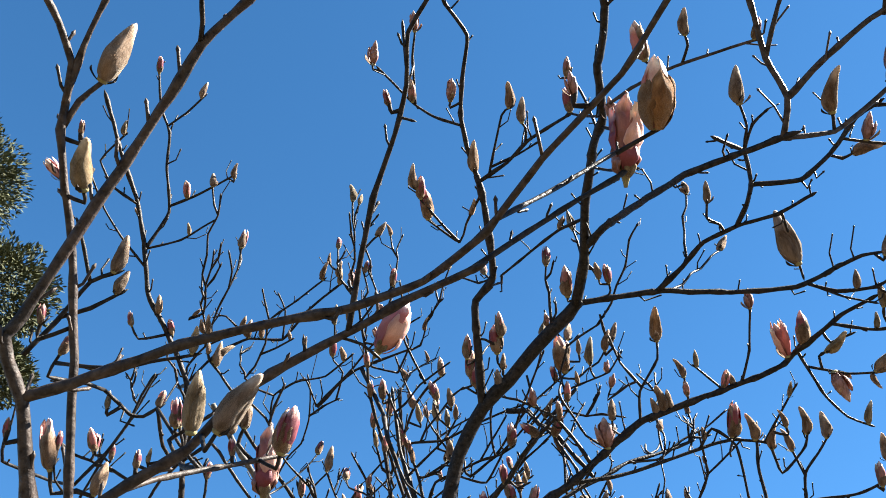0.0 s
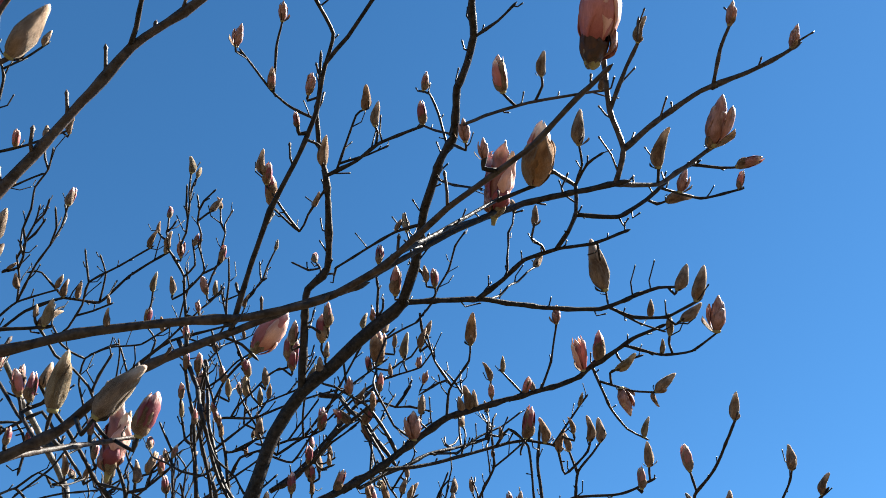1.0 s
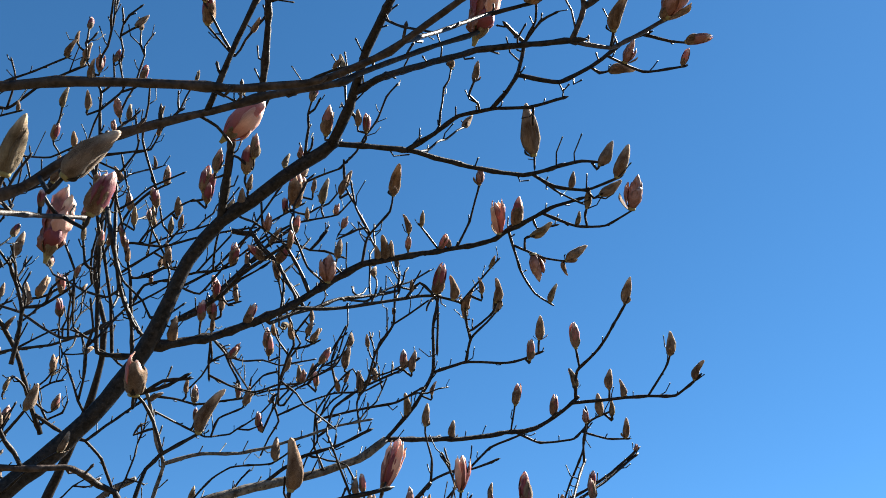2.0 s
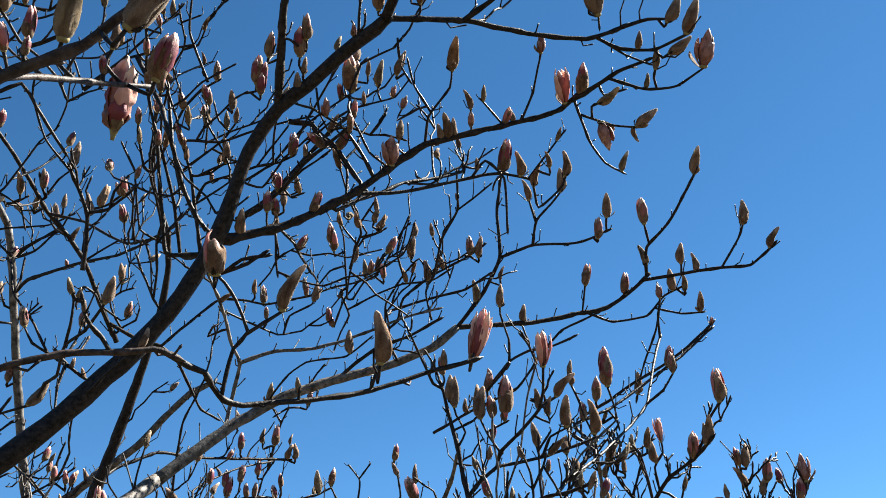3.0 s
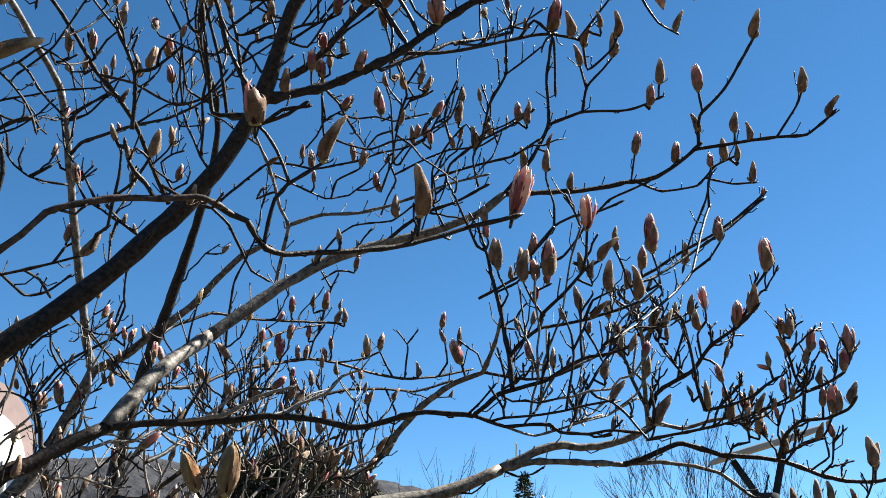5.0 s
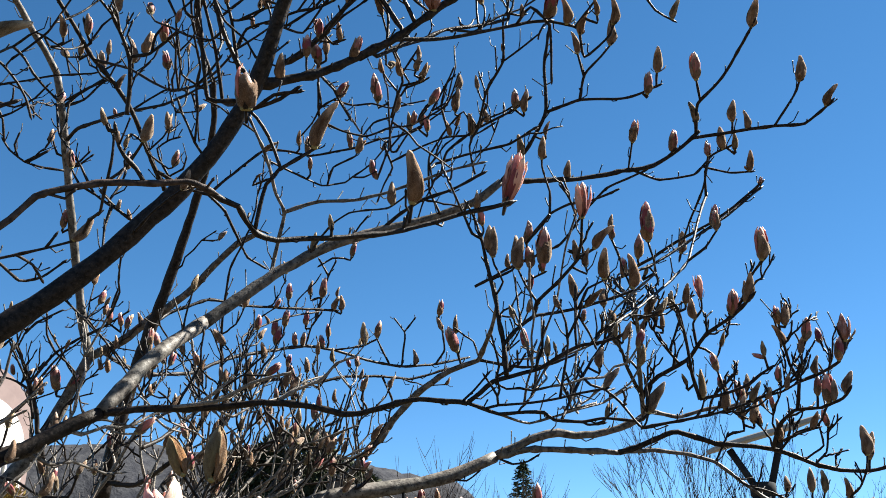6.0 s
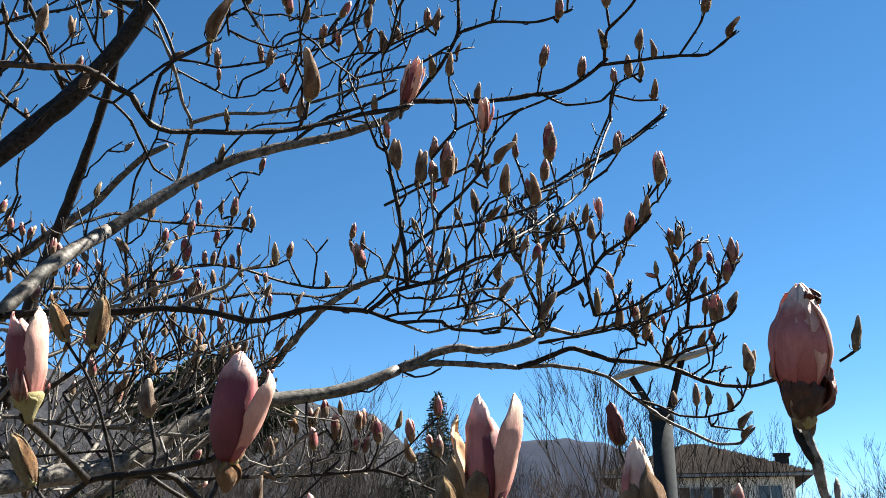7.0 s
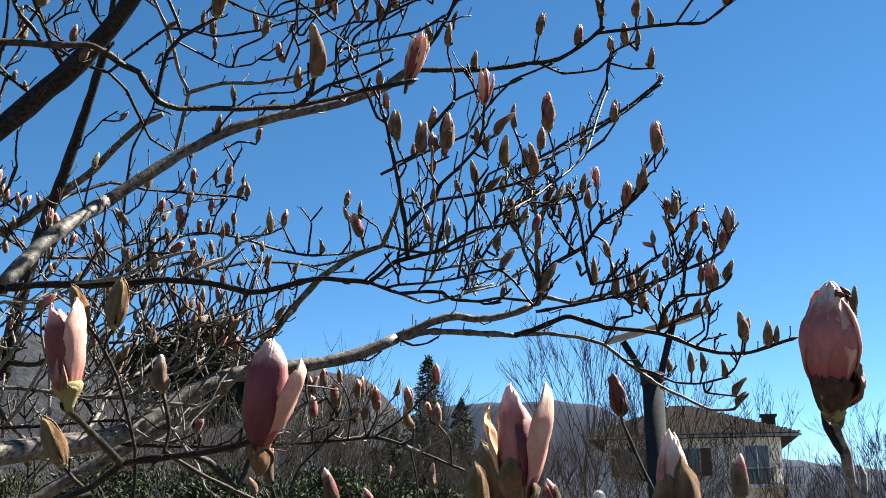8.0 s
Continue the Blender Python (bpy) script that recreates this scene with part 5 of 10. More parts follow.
wood(0.0026, 0.0020, (-0.935, 1.923, 2.250), (-0.922, 1.912, 2.300), (-0.913, 1.907, 2.324))
wood(0.0026, 0.0020, (-1.026, 1.897, 2.182), (-1.006, 1.913, 2.164), (-0.996, 1.921, 2.153))
wood(0.0028, 0.0019, (-0.790, 1.183, 2.186), (-0.802, 1.247, 2.146), (-0.796, 1.327, 2.131), (-0.768, 1.340, 2.140), (-0.742, 1.345, 2.164))
wood(0.0019, 0.0014, (-0.789, 1.358, 2.055), (-0.775, 1.360, 2.073), (-0.746, 1.369, 2.093))
wood(0.0027, 0.0020, (-1.058, 2.027, 2.313), (-1.033, 2.004, 2.296), (-1.015, 1.987, 2.288), (-0.976, 2.022, 2.238), (-0.948, 2.047, 2.198), (-0.930, 2.062, 2.168))
wood(0.0151, 0.0101, (-0.859, 1.255, 1.778), (-0.783, 1.319, 1.855), (-0.749, 1.343, 1.876), (-0.708, 1.370, 1.911), (-0.666, 1.394, 1.940))
wood(0.0064, 0.0038, (-0.666, 1.394, 1.940), (-0.596, 1.404, 1.947), (-0.537, 1.412, 1.948), (-0.478, 1.417, 1.952), (-0.426, 1.418, 1.958), (-0.357, 1.421, 1.953), (-0.304, 1.422, 1.940), (-0.270, 1.420, 1.941), (-0.218, 1.413, 1.953), (-0.184, 1.408, 1.957), (-0.133, 1.402, 1.953), (-0.112, 1.399, 1.949))
wood(0.0038, 0.0025, (-0.112, 1.399, 1.949), (-0.092, 1.395, 1.963), (-0.073, 1.390, 1.978), (-0.032, 1.385, 1.988), (-0.003, 1.380, 1.995), (0.026, 1.373, 2.011), (0.059, 1.364, 2.024), (0.087, 1.359, 2.026), (0.115, 1.352, 2.034))
wood(0.0029, 0.0021, (-0.112, 1.399, 1.949), (-0.090, 1.400, 1.941), (-0.067, 1.401, 1.932), (-0.026, 1.399, 1.934), (0.000, 1.397, 1.933), (0.014, 1.397, 1.922), (0.054, 1.394, 1.918), (0.086, 1.388, 1.922), (0.132, 1.381, 1.916), (0.148, 1.375, 1.927))
wood(0.0021, 0.0016, (-0.087, 1.400, 1.940), (-0.066, 1.391, 1.943), (-0.025, 1.371, 1.941), (0.014, 1.349, 1.941), (0.045, 1.330, 1.944), (0.081, 1.306, 1.945))
wood(0.0017, 0.0013, (-0.120, 1.400, 1.951), (-0.103, 1.398, 1.966), (-0.082, 1.393, 1.989))
wood(0.0038, 0.0026, (-0.053, 1.388, 1.983), (-0.057, 1.382, 2.031), (-0.063, 1.378, 2.065), (-0.068, 1.372, 2.104), (-0.077, 1.365, 2.143), (-0.085, 1.358, 2.177), (-0.088, 1.354, 2.192))
wood(0.0026, 0.0017, (-0.087, 1.354, 2.190), (-0.100, 1.342, 2.194), (-0.109, 1.320, 2.210), (-0.120, 1.293, 2.229), (-0.127, 1.274, 2.242))
wood(0.0029, 0.0022, (-0.057, 1.382, 2.031), (-0.038, 1.386, 2.055), (-0.012, 1.392, 2.077), (0.031, 1.404, 2.088), (0.066, 1.413, 2.098), (0.101, 1.420, 2.111), (0.137, 1.425, 2.125))
wood(0.0030, 0.0020, (-0.012, 1.392, 2.077), (-0.006, 1.374, 2.094), (0.023, 1.344, 2.112), (0.051, 1.308, 2.132), (0.058, 1.284, 2.150), (0.059, 1.252, 2.173))
wood(0.0020, 0.0017, (0.052, 1.305, 2.135), (0.077, 1.314, 2.152))
wood(0.0021, 0.0013, (-0.006, 1.374, 2.094), (-0.023, 1.366, 2.119), (-0.034, 1.357, 2.143))
wood(0.0017, 0.0013, (-0.024, 1.364, 2.122), (0.003, 1.360, 2.134))
wood(0.0017, 0.0013, (-0.074, 1.367, 2.128), (-0.043, 1.364, 2.141), (-0.034, 1.360, 2.150))
wood(0.0017, 0.0013, (-0.068, 1.372, 2.104), (-0.056, 1.365, 2.124), (-0.068, 1.356, 2.148), (-0.072, 1.350, 2.164))
wood(0.0022, 0.0018, (0.017, 1.388, 2.242), (-0.006, 1.421, 2.224), (-0.020, 1.437, 2.216), (-0.017, 1.462, 2.197))
wood(0.0027, 0.0018, (-0.018, 1.435, 2.217), (0.018, 1.423, 2.258), (0.050, 1.419, 2.273), (0.086, 1.419, 2.278), (0.122, 1.414, 2.291))
wood(0.0023, 0.0014, (0.018, 1.423, 2.258), (0.019, 1.408, 2.291), (0.011, 1.396, 2.316))
wood(0.0022, 0.0013, (0.057, 1.411, 2.095), (0.071, 1.400, 2.123), (0.097, 1.395, 2.134))
wood(0.0017, 0.0013, (0.053, 1.410, 2.094), (0.049, 1.404, 2.112))
wood(0.0025, 0.0019, (0.024, 1.396, 1.921), (0.052, 1.438, 1.985), (0.074, 1.462, 2.025), (0.102, 1.485, 2.068), (0.127, 1.506, 2.111), (0.143, 1.522, 2.152))
wood(0.0021, 0.0023, (0.070, 1.362, 2.025), (0.098, 1.416, 2.065), (0.140, 1.478, 2.106), (0.175, 1.526, 2.145), (0.224, 1.590, 2.201), (0.265, 1.641, 2.256), (0.289, 1.689, 2.324), (0.314, 1.734, 2.396), (0.331, 1.759, 2.436))
wood(0.0023, 0.0017, (0.331, 1.759, 2.436), (0.330, 1.743, 2.472), (0.337, 1.722, 2.511))
wood(0.0027, 0.0025, (0.167, 1.638, 2.173), (0.159, 1.665, 2.201), (0.139, 1.703, 2.245), (0.209, 1.748, 2.288), (0.259, 1.777, 2.327), (0.324, 1.811, 2.380), (0.390, 1.841, 2.434), (0.460, 1.869, 2.499))
wood(0.0021, 0.0016, (0.265, 1.641, 2.256), (0.295, 1.627, 2.276), (0.317, 1.611, 2.305))
wood(0.0017, 0.0017, (0.209, 1.748, 2.288), (0.227, 1.756, 2.261), (0.196, 1.771, 2.228))
wood(0.0020, 0.0016, (0.022, 1.344, 1.942), (0.030, 1.334, 1.984), (0.035, 1.325, 2.014), (0.033, 1.316, 2.044), (0.022, 1.307, 2.073))
wood(0.0016, 0.0012, (0.034, 1.323, 2.021), (0.051, 1.313, 2.051), (0.055, 1.309, 2.062))
wood(0.0016, 0.0012, (0.051, 1.312, 2.052), (0.065, 1.319, 2.028), (0.072, 1.323, 2.012))
wood(0.0045, 0.0025, (0.185, 1.898, 2.027), (0.193, 1.864, 2.023), (0.186, 1.816, 2.059), (0.180, 1.765, 2.095), (0.177, 1.708, 2.132), (0.170, 1.661, 2.160), (0.163, 1.614, 2.186), rind=LIT_OLD_BARK)
wood(0.0033, 0.0020, (0.187, 1.822, 2.055), (0.155, 1.732, 2.086), (0.142, 1.680, 2.104), (0.126, 1.641, 2.113))
wood(0.0039, 0.0026, (0.188, 1.828, 2.050), (0.197, 1.812, 2.069), (0.217, 1.792, 2.085), (0.266, 1.752, 2.105), (0.298, 1.708, 2.141), (0.338, 1.668, 2.160), (0.363, 1.634, 2.181))
wood(0.0026, 0.0021, (0.328, 1.678, 2.155), (0.353, 1.654, 2.183), (0.365, 1.630, 2.216), (0.380, 1.613, 2.235), (0.386, 1.607, 2.241))
wood(0.0021, 0.0015, (0.171, 1.667, 2.156), (0.200, 1.660, 2.167), (0.234, 1.652, 2.176))
wood(0.0022, 0.0016, (0.253, 1.762, 2.100), (0.219, 1.755, 2.144), (0.211, 1.751, 2.160))
wood(0.0022, 0.0016, (0.236, 1.759, 2.122), (0.256, 1.739, 2.177), (0.247, 1.734, 2.197))
wood(0.0021, 0.0016, (0.282, 1.730, 2.123), (0.277, 1.719, 2.164), (0.293, 1.708, 2.187), (0.292, 1.702, 2.207))
wood(0.0021, 0.0016, (0.298, 1.708, 2.141), (0.297, 1.700, 2.168))
wood(0.0031, 0.0020, (0.273, 1.698, 2.019), (0.260, 1.676, 2.059), (0.253, 1.654, 2.093), (0.246, 1.632, 2.127), (0.237, 1.615, 2.153))
wood(0.0026, 0.0021, (0.273, 1.698, 2.019), (0.316, 1.689, 2.026), (0.354, 1.677, 2.039), (0.373, 1.669, 2.054), (0.387, 1.664, 2.062))
wood(0.0021, 0.0016, (0.387, 1.664, 2.062), (0.382, 1.659, 2.083))
wood(0.0021, 0.0016, (0.316, 1.689, 2.026), (0.305, 1.682, 2.064))
wood(0.0021, 0.0016, (0.295, 1.694, 2.022), (0.332, 1.677, 2.057))
wood(0.0027, 0.0016, (0.176, 1.771, 1.984), (0.255, 1.758, 1.996), (0.304, 1.748, 2.004), (0.352, 1.736, 2.016), (0.419, 1.714, 2.042), (0.448, 1.699, 2.070))
wood(0.0021, 0.0016, (0.419, 1.714, 2.042), (0.413, 1.712, 2.054))
wood(0.0211, 0.0113, (-0.754, 1.351, 1.666), (-0.702, 1.429, 1.688), (-0.661, 1.481, 1.702), (-0.596, 1.553, 1.721), (-0.549, 1.597, 1.733), (-0.515, 1.629, 1.759), (-0.464, 1.671, 1.805), (-0.399, 1.717, 1.851), (-0.336, 1.755, 1.871), (-0.289, 1.782, 1.880), (-0.229, 1.812, 1.894), (-0.168, 1.839, 1.913), (-0.093, 1.867, 1.951), rind=LIT_OLD_BARK)
wood(0.0096, 0.0064, (-0.093, 1.867, 1.951), (-0.060, 1.872, 1.968), (-0.015, 1.877, 1.989), (0.031, 1.883, 2.000), (0.065, 1.890, 1.995), (0.134, 1.897, 2.005), (0.180, 1.898, 2.024), rind=LIT_OLD_BARK)
wood(0.0040, 0.0024, (0.180, 1.898, 2.024), (0.210, 1.897, 2.042), (0.262, 1.905, 2.032), (0.320, 1.905, 2.047), (0.379, 1.904, 2.055), (0.425, 1.901, 2.069), rind=LIT_OLD_BARK)
wood(0.0068, 0.0051, (-0.093, 1.867, 1.951), (-0.026, 1.875, 1.966), (0.064, 1.886, 1.966), (0.144, 1.893, 1.962), rind=LIT_OLD_BARK)
wood(0.0040, 0.0023, (0.144, 1.893, 1.962), (0.212, 1.892, 1.966), (0.280, 1.891, 1.956), (0.324, 1.890, 1.942), (0.357, 1.893, 1.916), (0.390, 1.894, 1.890), (0.422, 1.895, 1.866), (0.454, 1.893, 1.848), (0.491, 1.890, 1.829), (0.527, 1.886, 1.812), (0.569, 1.878, 1.813), (0.589, 1.872, 1.833), rind=LIT_OLD_BARK)
wood(0.0051, 0.0029, (0.144, 1.893, 1.962), (0.178, 1.891, 1.971), (0.224, 1.886, 1.990), (0.258, 1.883, 1.999), (0.325, 1.882, 1.977), (0.402, 1.876, 1.968), (0.446, 1.871, 1.958), (0.499, 1.867, 1.934), (0.551, 1.860, 1.920), (0.603, 1.848, 1.920), (0.645, 1.835, 1.933), (0.670, 1.827, 1.940))
wood(0.0023, 0.0017, (0.382, 1.894, 1.897), (0.422, 1.888, 1.885), (0.458, 1.882, 1.866), (0.505, 1.871, 1.862), (0.549, 1.857, 1.871))
wood(0.0023, 0.0017, (0.511, 1.869, 1.863), (0.515, 1.871, 1.845), (0.565, 1.857, 1.836))
wood(0.0023, 0.0017, (0.590, 1.851, 1.920), (0.592, 1.846, 1.941))
wood(0.0017, 0.0017, (0.324, 1.890, 1.942), (0.342, 1.881, 1.977), (0.347, 1.877, 1.988))
wood(0.0017, 0.0017, (0.488, 1.875, 1.863), (0.490, 1.871, 1.886))
wood(0.0017, 0.0017, (0.505, 1.871, 1.862), (0.511, 1.866, 1.885))
wood(0.0023, 0.0017, (0.440, 1.872, 1.959), (0.468, 1.859, 1.989), (0.510, 1.845, 2.003), (0.526, 1.833, 2.034))
wood(0.0017, 0.0017, (0.499, 1.867, 1.934), (0.521, 1.858, 1.954), (0.527, 1.847, 1.998))
wood(0.0023, 0.0017, (-0.093, 1.867, 1.951), (-0.059, 1.871, 1.937), (-0.031, 1.871, 1.942), (-0.015, 1.869, 1.951))
wood(0.0017, 0.0017, (-0.191, 1.829, 1.906), (-0.145, 1.834, 1.901), (-0.124, 1.833, 1.916))
wood(0.0034, 0.0021, (0.424, 1.873, 1.963), (0.425, 1.855, 1.962), (0.432, 1.818, 1.996), (0.453, 1.783, 2.016), (0.489, 1.741, 2.012), (0.515, 1.702, 2.019), (0.522, 1.687, 2.028))
wood(0.0033, 0.0021, (0.457, 1.778, 2.016), (0.456, 1.740, 2.058), (0.438, 1.718, 2.084), (0.426, 1.693, 2.112))
wood(0.0027, 0.0022, (0.456, 1.740, 2.058), (0.494, 1.726, 2.071), (0.522, 1.713, 2.087), (0.530, 1.704, 2.108))
wood(0.0022, 0.0016, (0.440, 1.721, 2.081), (0.456, 1.712, 2.099), (0.466, 1.702, 2.122))
wood(0.0021, 0.0016, (0.377, 1.727, 2.026), (0.418, 1.715, 2.035), (0.447, 1.704, 2.049))
wood(0.0023, 0.0017, (0.426, 1.850, 1.966), (0.469, 1.836, 1.984), (0.498, 1.826, 1.992))
wood(0.0017, 0.0017, (0.510, 1.845, 2.003), (0.515, 1.851, 1.965), (0.490, 1.861, 1.947))
wood(0.0017, 0.0017, (0.549, 1.857, 1.871), (0.563, 1.833, 1.886), (0.569, 1.801, 1.912), (0.572, 1.795, 1.939))
wood(0.0014, 0.0014, (0.178, 1.488, 2.232), (0.186, 1.498, 2.203), (0.191, 1.509, 2.172))
wood(0.0014, 0.0014, (0.120, 1.492, 2.239), (0.130, 1.500, 2.216), (0.138, 1.509, 2.189), (0.152, 1.519, 2.158))
wood(0.0106, 0.0051, (-0.493, 2.053, 1.850), (-0.400, 2.005, 1.943), (-0.315, 1.952, 2.029), (-0.259, 1.914, 2.081), (-0.192, 1.878, 2.119), (-0.122, 1.847, 2.137), rind=LIT_OLD_BARK)
wood(0.0051, 0.0032, (-0.122, 1.847, 2.137), (-0.109, 1.815, 2.154), (-0.090, 1.759, 2.182), (-0.082, 1.725, 2.199), rind=LIT_OLD_BARK)
wood(0.0034, 0.0021, (-0.122, 1.847, 2.137), (-0.045, 1.814, 2.113), (0.009, 1.786, 2.107), (0.061, 1.749, 2.117))
wood(0.0028, 0.0017, (-0.157, 1.862, 2.128), (-0.172, 1.846, 2.183), (-0.166, 1.843, 2.193))
wood(0.0022, 0.0017, (-0.121, 1.843, 2.140), (-0.132, 1.833, 2.172), (-0.149, 1.829, 2.182), (-0.163, 1.824, 2.193))
wood(0.0012, 0.0009, (-0.174, 0.461, 1.612), (-0.176, 0.489, 1.614), (-0.184, 0.491, 1.620), (-0.191, 0.493, 1.627))
wood(0.0014, 0.0009, (-0.199, 0.630, 1.607), (-0.197, 0.627, 1.624), (-0.197, 0.622, 1.645), (-0.201, 0.615, 1.664), (-0.207, 0.605, 1.689), (-0.214, 0.596, 1.705), (-0.223, 0.586, 1.720))
wood(0.0011, 0.0010, (-0.214, 0.596, 1.705), (-0.212, 0.596, 1.712), (-0.209, 0.595, 1.718))
wood(0.0012, 0.0010, (-0.234, 0.800, 1.704), (-0.228, 0.805, 1.675), (-0.231, 0.806, 1.657))
wood(0.0013, 0.0009, (0.228, 1.041, 1.622), (0.215, 1.042, 1.651), (0.194, 1.042, 1.704), (0.193, 1.041, 1.712))
wood(0.0012, 0.0012, (0.496, 1.185, 1.832), (0.506, 1.180, 1.838), (0.513, 1.176, 1.843))
wood(0.0045, 0.0028, (-0.734, 1.835, 1.895), (-0.666, 1.827, 1.801), (-0.598, 1.798, 1.741), (-0.482, 1.833, 1.738), (-0.371, 1.859, 1.743), (-0.233, 1.882, 1.750), (-0.136, 1.891, 1.760), (-0.081, 1.896, 1.747), (-0.015, 1.900, 1.720), (0.029, 1.901, 1.702))
wood(0.0028, 0.0017, (-0.233, 1.882, 1.750), (-0.202, 1.883, 1.779), (-0.208, 1.879, 1.811))
wood(0.0023, 0.0017, (-0.205, 1.880, 1.799), (-0.230, 1.873, 1.838), (-0.235, 1.870, 1.854))
wood(0.0023, 0.0017, (-0.185, 1.886, 1.755), (-0.180, 1.881, 1.811), (-0.192, 1.875, 1.849), (-0.203, 1.872, 1.865))
wood(0.0023, 0.0017, (-0.148, 1.890, 1.758), (-0.158, 1.885, 1.800), (-0.167, 1.880, 1.833))
wood(0.0023, 0.0017, (-0.148, 1.890, 1.758), (-0.131, 1.888, 1.795), (-0.128, 1.885, 1.817))
wood(0.0023, 0.0017, (-0.136, 1.891, 1.760), (-0.081, 1.891, 1.795), (-0.037, 1.887, 1.839), (-0.013, 1.885, 1.860))
wood(0.0023, 0.0017, (-0.081, 1.896, 1.747), (-0.059, 1.896, 1.758), (-0.057, 1.894, 1.779))
wood(0.0023, 0.0017, (0.018, 1.901, 1.706), (0.012, 1.897, 1.757), (-0.010, 1.894, 1.784))
wood(0.0023, 0.0017, (-0.065, 1.897, 1.740), (-0.053, 1.900, 1.693), (-0.048, 1.902, 1.651))
wood(0.0027, 0.0016, (-0.278, 1.780, 1.656), (-0.260, 1.781, 1.698), (-0.221, 1.783, 1.738))
wood(0.0027, 0.0016, (-0.259, 1.797, 1.887), (-0.254, 1.782, 1.827), (-0.237, 1.777, 1.784), (-0.241, 1.780, 1.748), (-0.236, 1.781, 1.738))
wood(0.0021, 0.0016, (-0.571, 1.587, 1.800), (-0.547, 1.649, 1.840), (-0.524, 1.694, 1.906), (-0.434, 1.718, 1.915), (-0.365, 1.735, 1.913))
wood(0.0036, 0.0025, (-0.734, 1.835, 1.895), (-0.694, 1.864, 1.938), (-0.632, 1.907, 1.954), (-0.575, 1.940, 1.987), (-0.515, 1.973, 2.006), (-0.452, 2.002, 2.043))
wood(0.0040, 0.0030, (-0.681, 1.455, 1.695), (-0.705, 1.498, 1.740), (-0.713, 1.528, 1.806), (-0.652, 1.555, 1.806), (-0.604, 1.575, 1.800), (-0.538, 1.600, 1.800), (-0.486, 1.617, 1.795), (-0.433, 1.633, 1.792), rind=LIT_OLD_BARK)
wood(0.0030, 0.0020, (-0.713, 1.528, 1.806), (-0.711, 1.529, 1.771), (-0.709, 1.537, 1.746), (-0.649, 1.563, 1.750), (-0.578, 1.590, 1.760), (-0.536, 1.605, 1.763))
wood(0.0024, 0.0018, (-0.613, 1.918, 1.965), (-0.551, 1.921, 1.926), (-0.504, 1.911, 1.906), (-0.428, 1.928, 1.914), (-0.374, 1.937, 1.933), (-0.319, 1.928, 2.025))
wood(0.0038, 0.0019, (-0.451, 1.267, 2.396), (-0.479, 1.256, 2.390), (-0.500, 1.250, 2.392), (-0.503, 1.211, 2.459), (-0.503, 1.159, 2.542), (-0.509, 1.126, 2.585), (-0.511, 1.104, 2.614), (-0.504, 1.072, 2.658), (-0.503, 1.037, 2.700), (-0.500, 1.019, 2.720), (-0.511, 0.997, 2.739), (-0.519, 0.981, 2.750))
wood(0.0034, 0.0019, (-0.451, 1.267, 2.396), (-0.473, 1.286, 2.401), (-0.494, 1.300, 2.415), (-0.495, 1.252, 2.471), (-0.499, 1.213, 2.511), (-0.503, 1.179, 2.543), (-0.496, 1.148, 2.576), (-0.483, 1.125, 2.603))
wood(0.0033, 0.0019, (-0.451, 1.267, 2.396), (-0.456, 1.233, 2.457), (-0.459, 1.204, 2.502), (-0.468, 1.177, 2.539), (-0.474, 1.150, 2.575), (-0.484, 1.119, 2.610))
wood(0.0019, 0.0014, (-0.500, 1.019, 2.720), (-0.483, 1.013, 2.737), (-0.482, 0.989, 2.762))
wood(0.0019, 0.0014, (-0.503, 1.037, 2.700), (-0.470, 1.024, 2.732), (-0.474, 0.996, 2.760))
wood(0.0019, 0.0014, (-0.474, 1.026, 2.728), (-0.454, 1.026, 2.738), (-0.441, 1.022, 2.749))
wood(0.0024, 0.0014, (-0.425, 1.134, 2.625), (-0.444, 1.082, 2.681), (-0.435, 1.048, 2.724), (-0.432, 1.027, 2.748))
wood(0.0019, 0.0014, (-0.647, 1.044, 2.592), (-0.665, 1.029, 2.596), (-0.682, 1.008, 2.608), (-0.666, 1.004, 2.625), (-0.645, 0.991, 2.657), (-0.633, 0.972, 2.686), (-0.587, 0.973, 2.717), (-0.545, 0.971, 2.745))
wood(0.0019, 0.0014, (-0.633, 0.972, 2.686), (-0.633, 0.941, 2.719))
wood(0.0019, 0.0014, (-0.656, 0.997, 2.641), (-0.631, 1.003, 2.653), (-0.610, 1.006, 2.665))
wood(0.0019, 0.0014, (-0.781, 0.990, 2.608), (-0.755, 0.953, 2.608), (-0.726, 0.948, 2.639), (-0.680, 0.960, 2.665))
wood(0.0019, 0.0014, (-0.726, 0.948, 2.639), (-0.720, 0.925, 2.669), (-0.720, 0.906, 2.688))
wood(0.0019, 0.0014, (-0.627, 1.161, 2.489), (-0.649, 1.106, 2.514), (-0.657, 1.063, 2.558), (-0.647, 1.044, 2.592), (-0.613, 1.048, 2.613), (-0.570, 1.064, 2.625), (-0.529, 1.063, 2.654))
wood(0.0019, 0.0014, (-0.500, 1.244, 2.403), (-0.533, 1.221, 2.418), (-0.536, 1.190, 2.470), (-0.535, 1.176, 2.493), (-0.510, 1.172, 2.518))
wood(0.0019, 0.0014, (-0.535, 1.176, 2.493), (-0.546, 1.155, 2.517), (-0.549, 1.149, 2.524))
wood(0.0024, 0.0014, (-0.469, 1.173, 2.545), (-0.455, 1.177, 2.548), (-0.413, 1.191, 2.552), (-0.369, 1.194, 2.571), (-0.315, 1.198, 2.590), (-0.278, 1.202, 2.600))
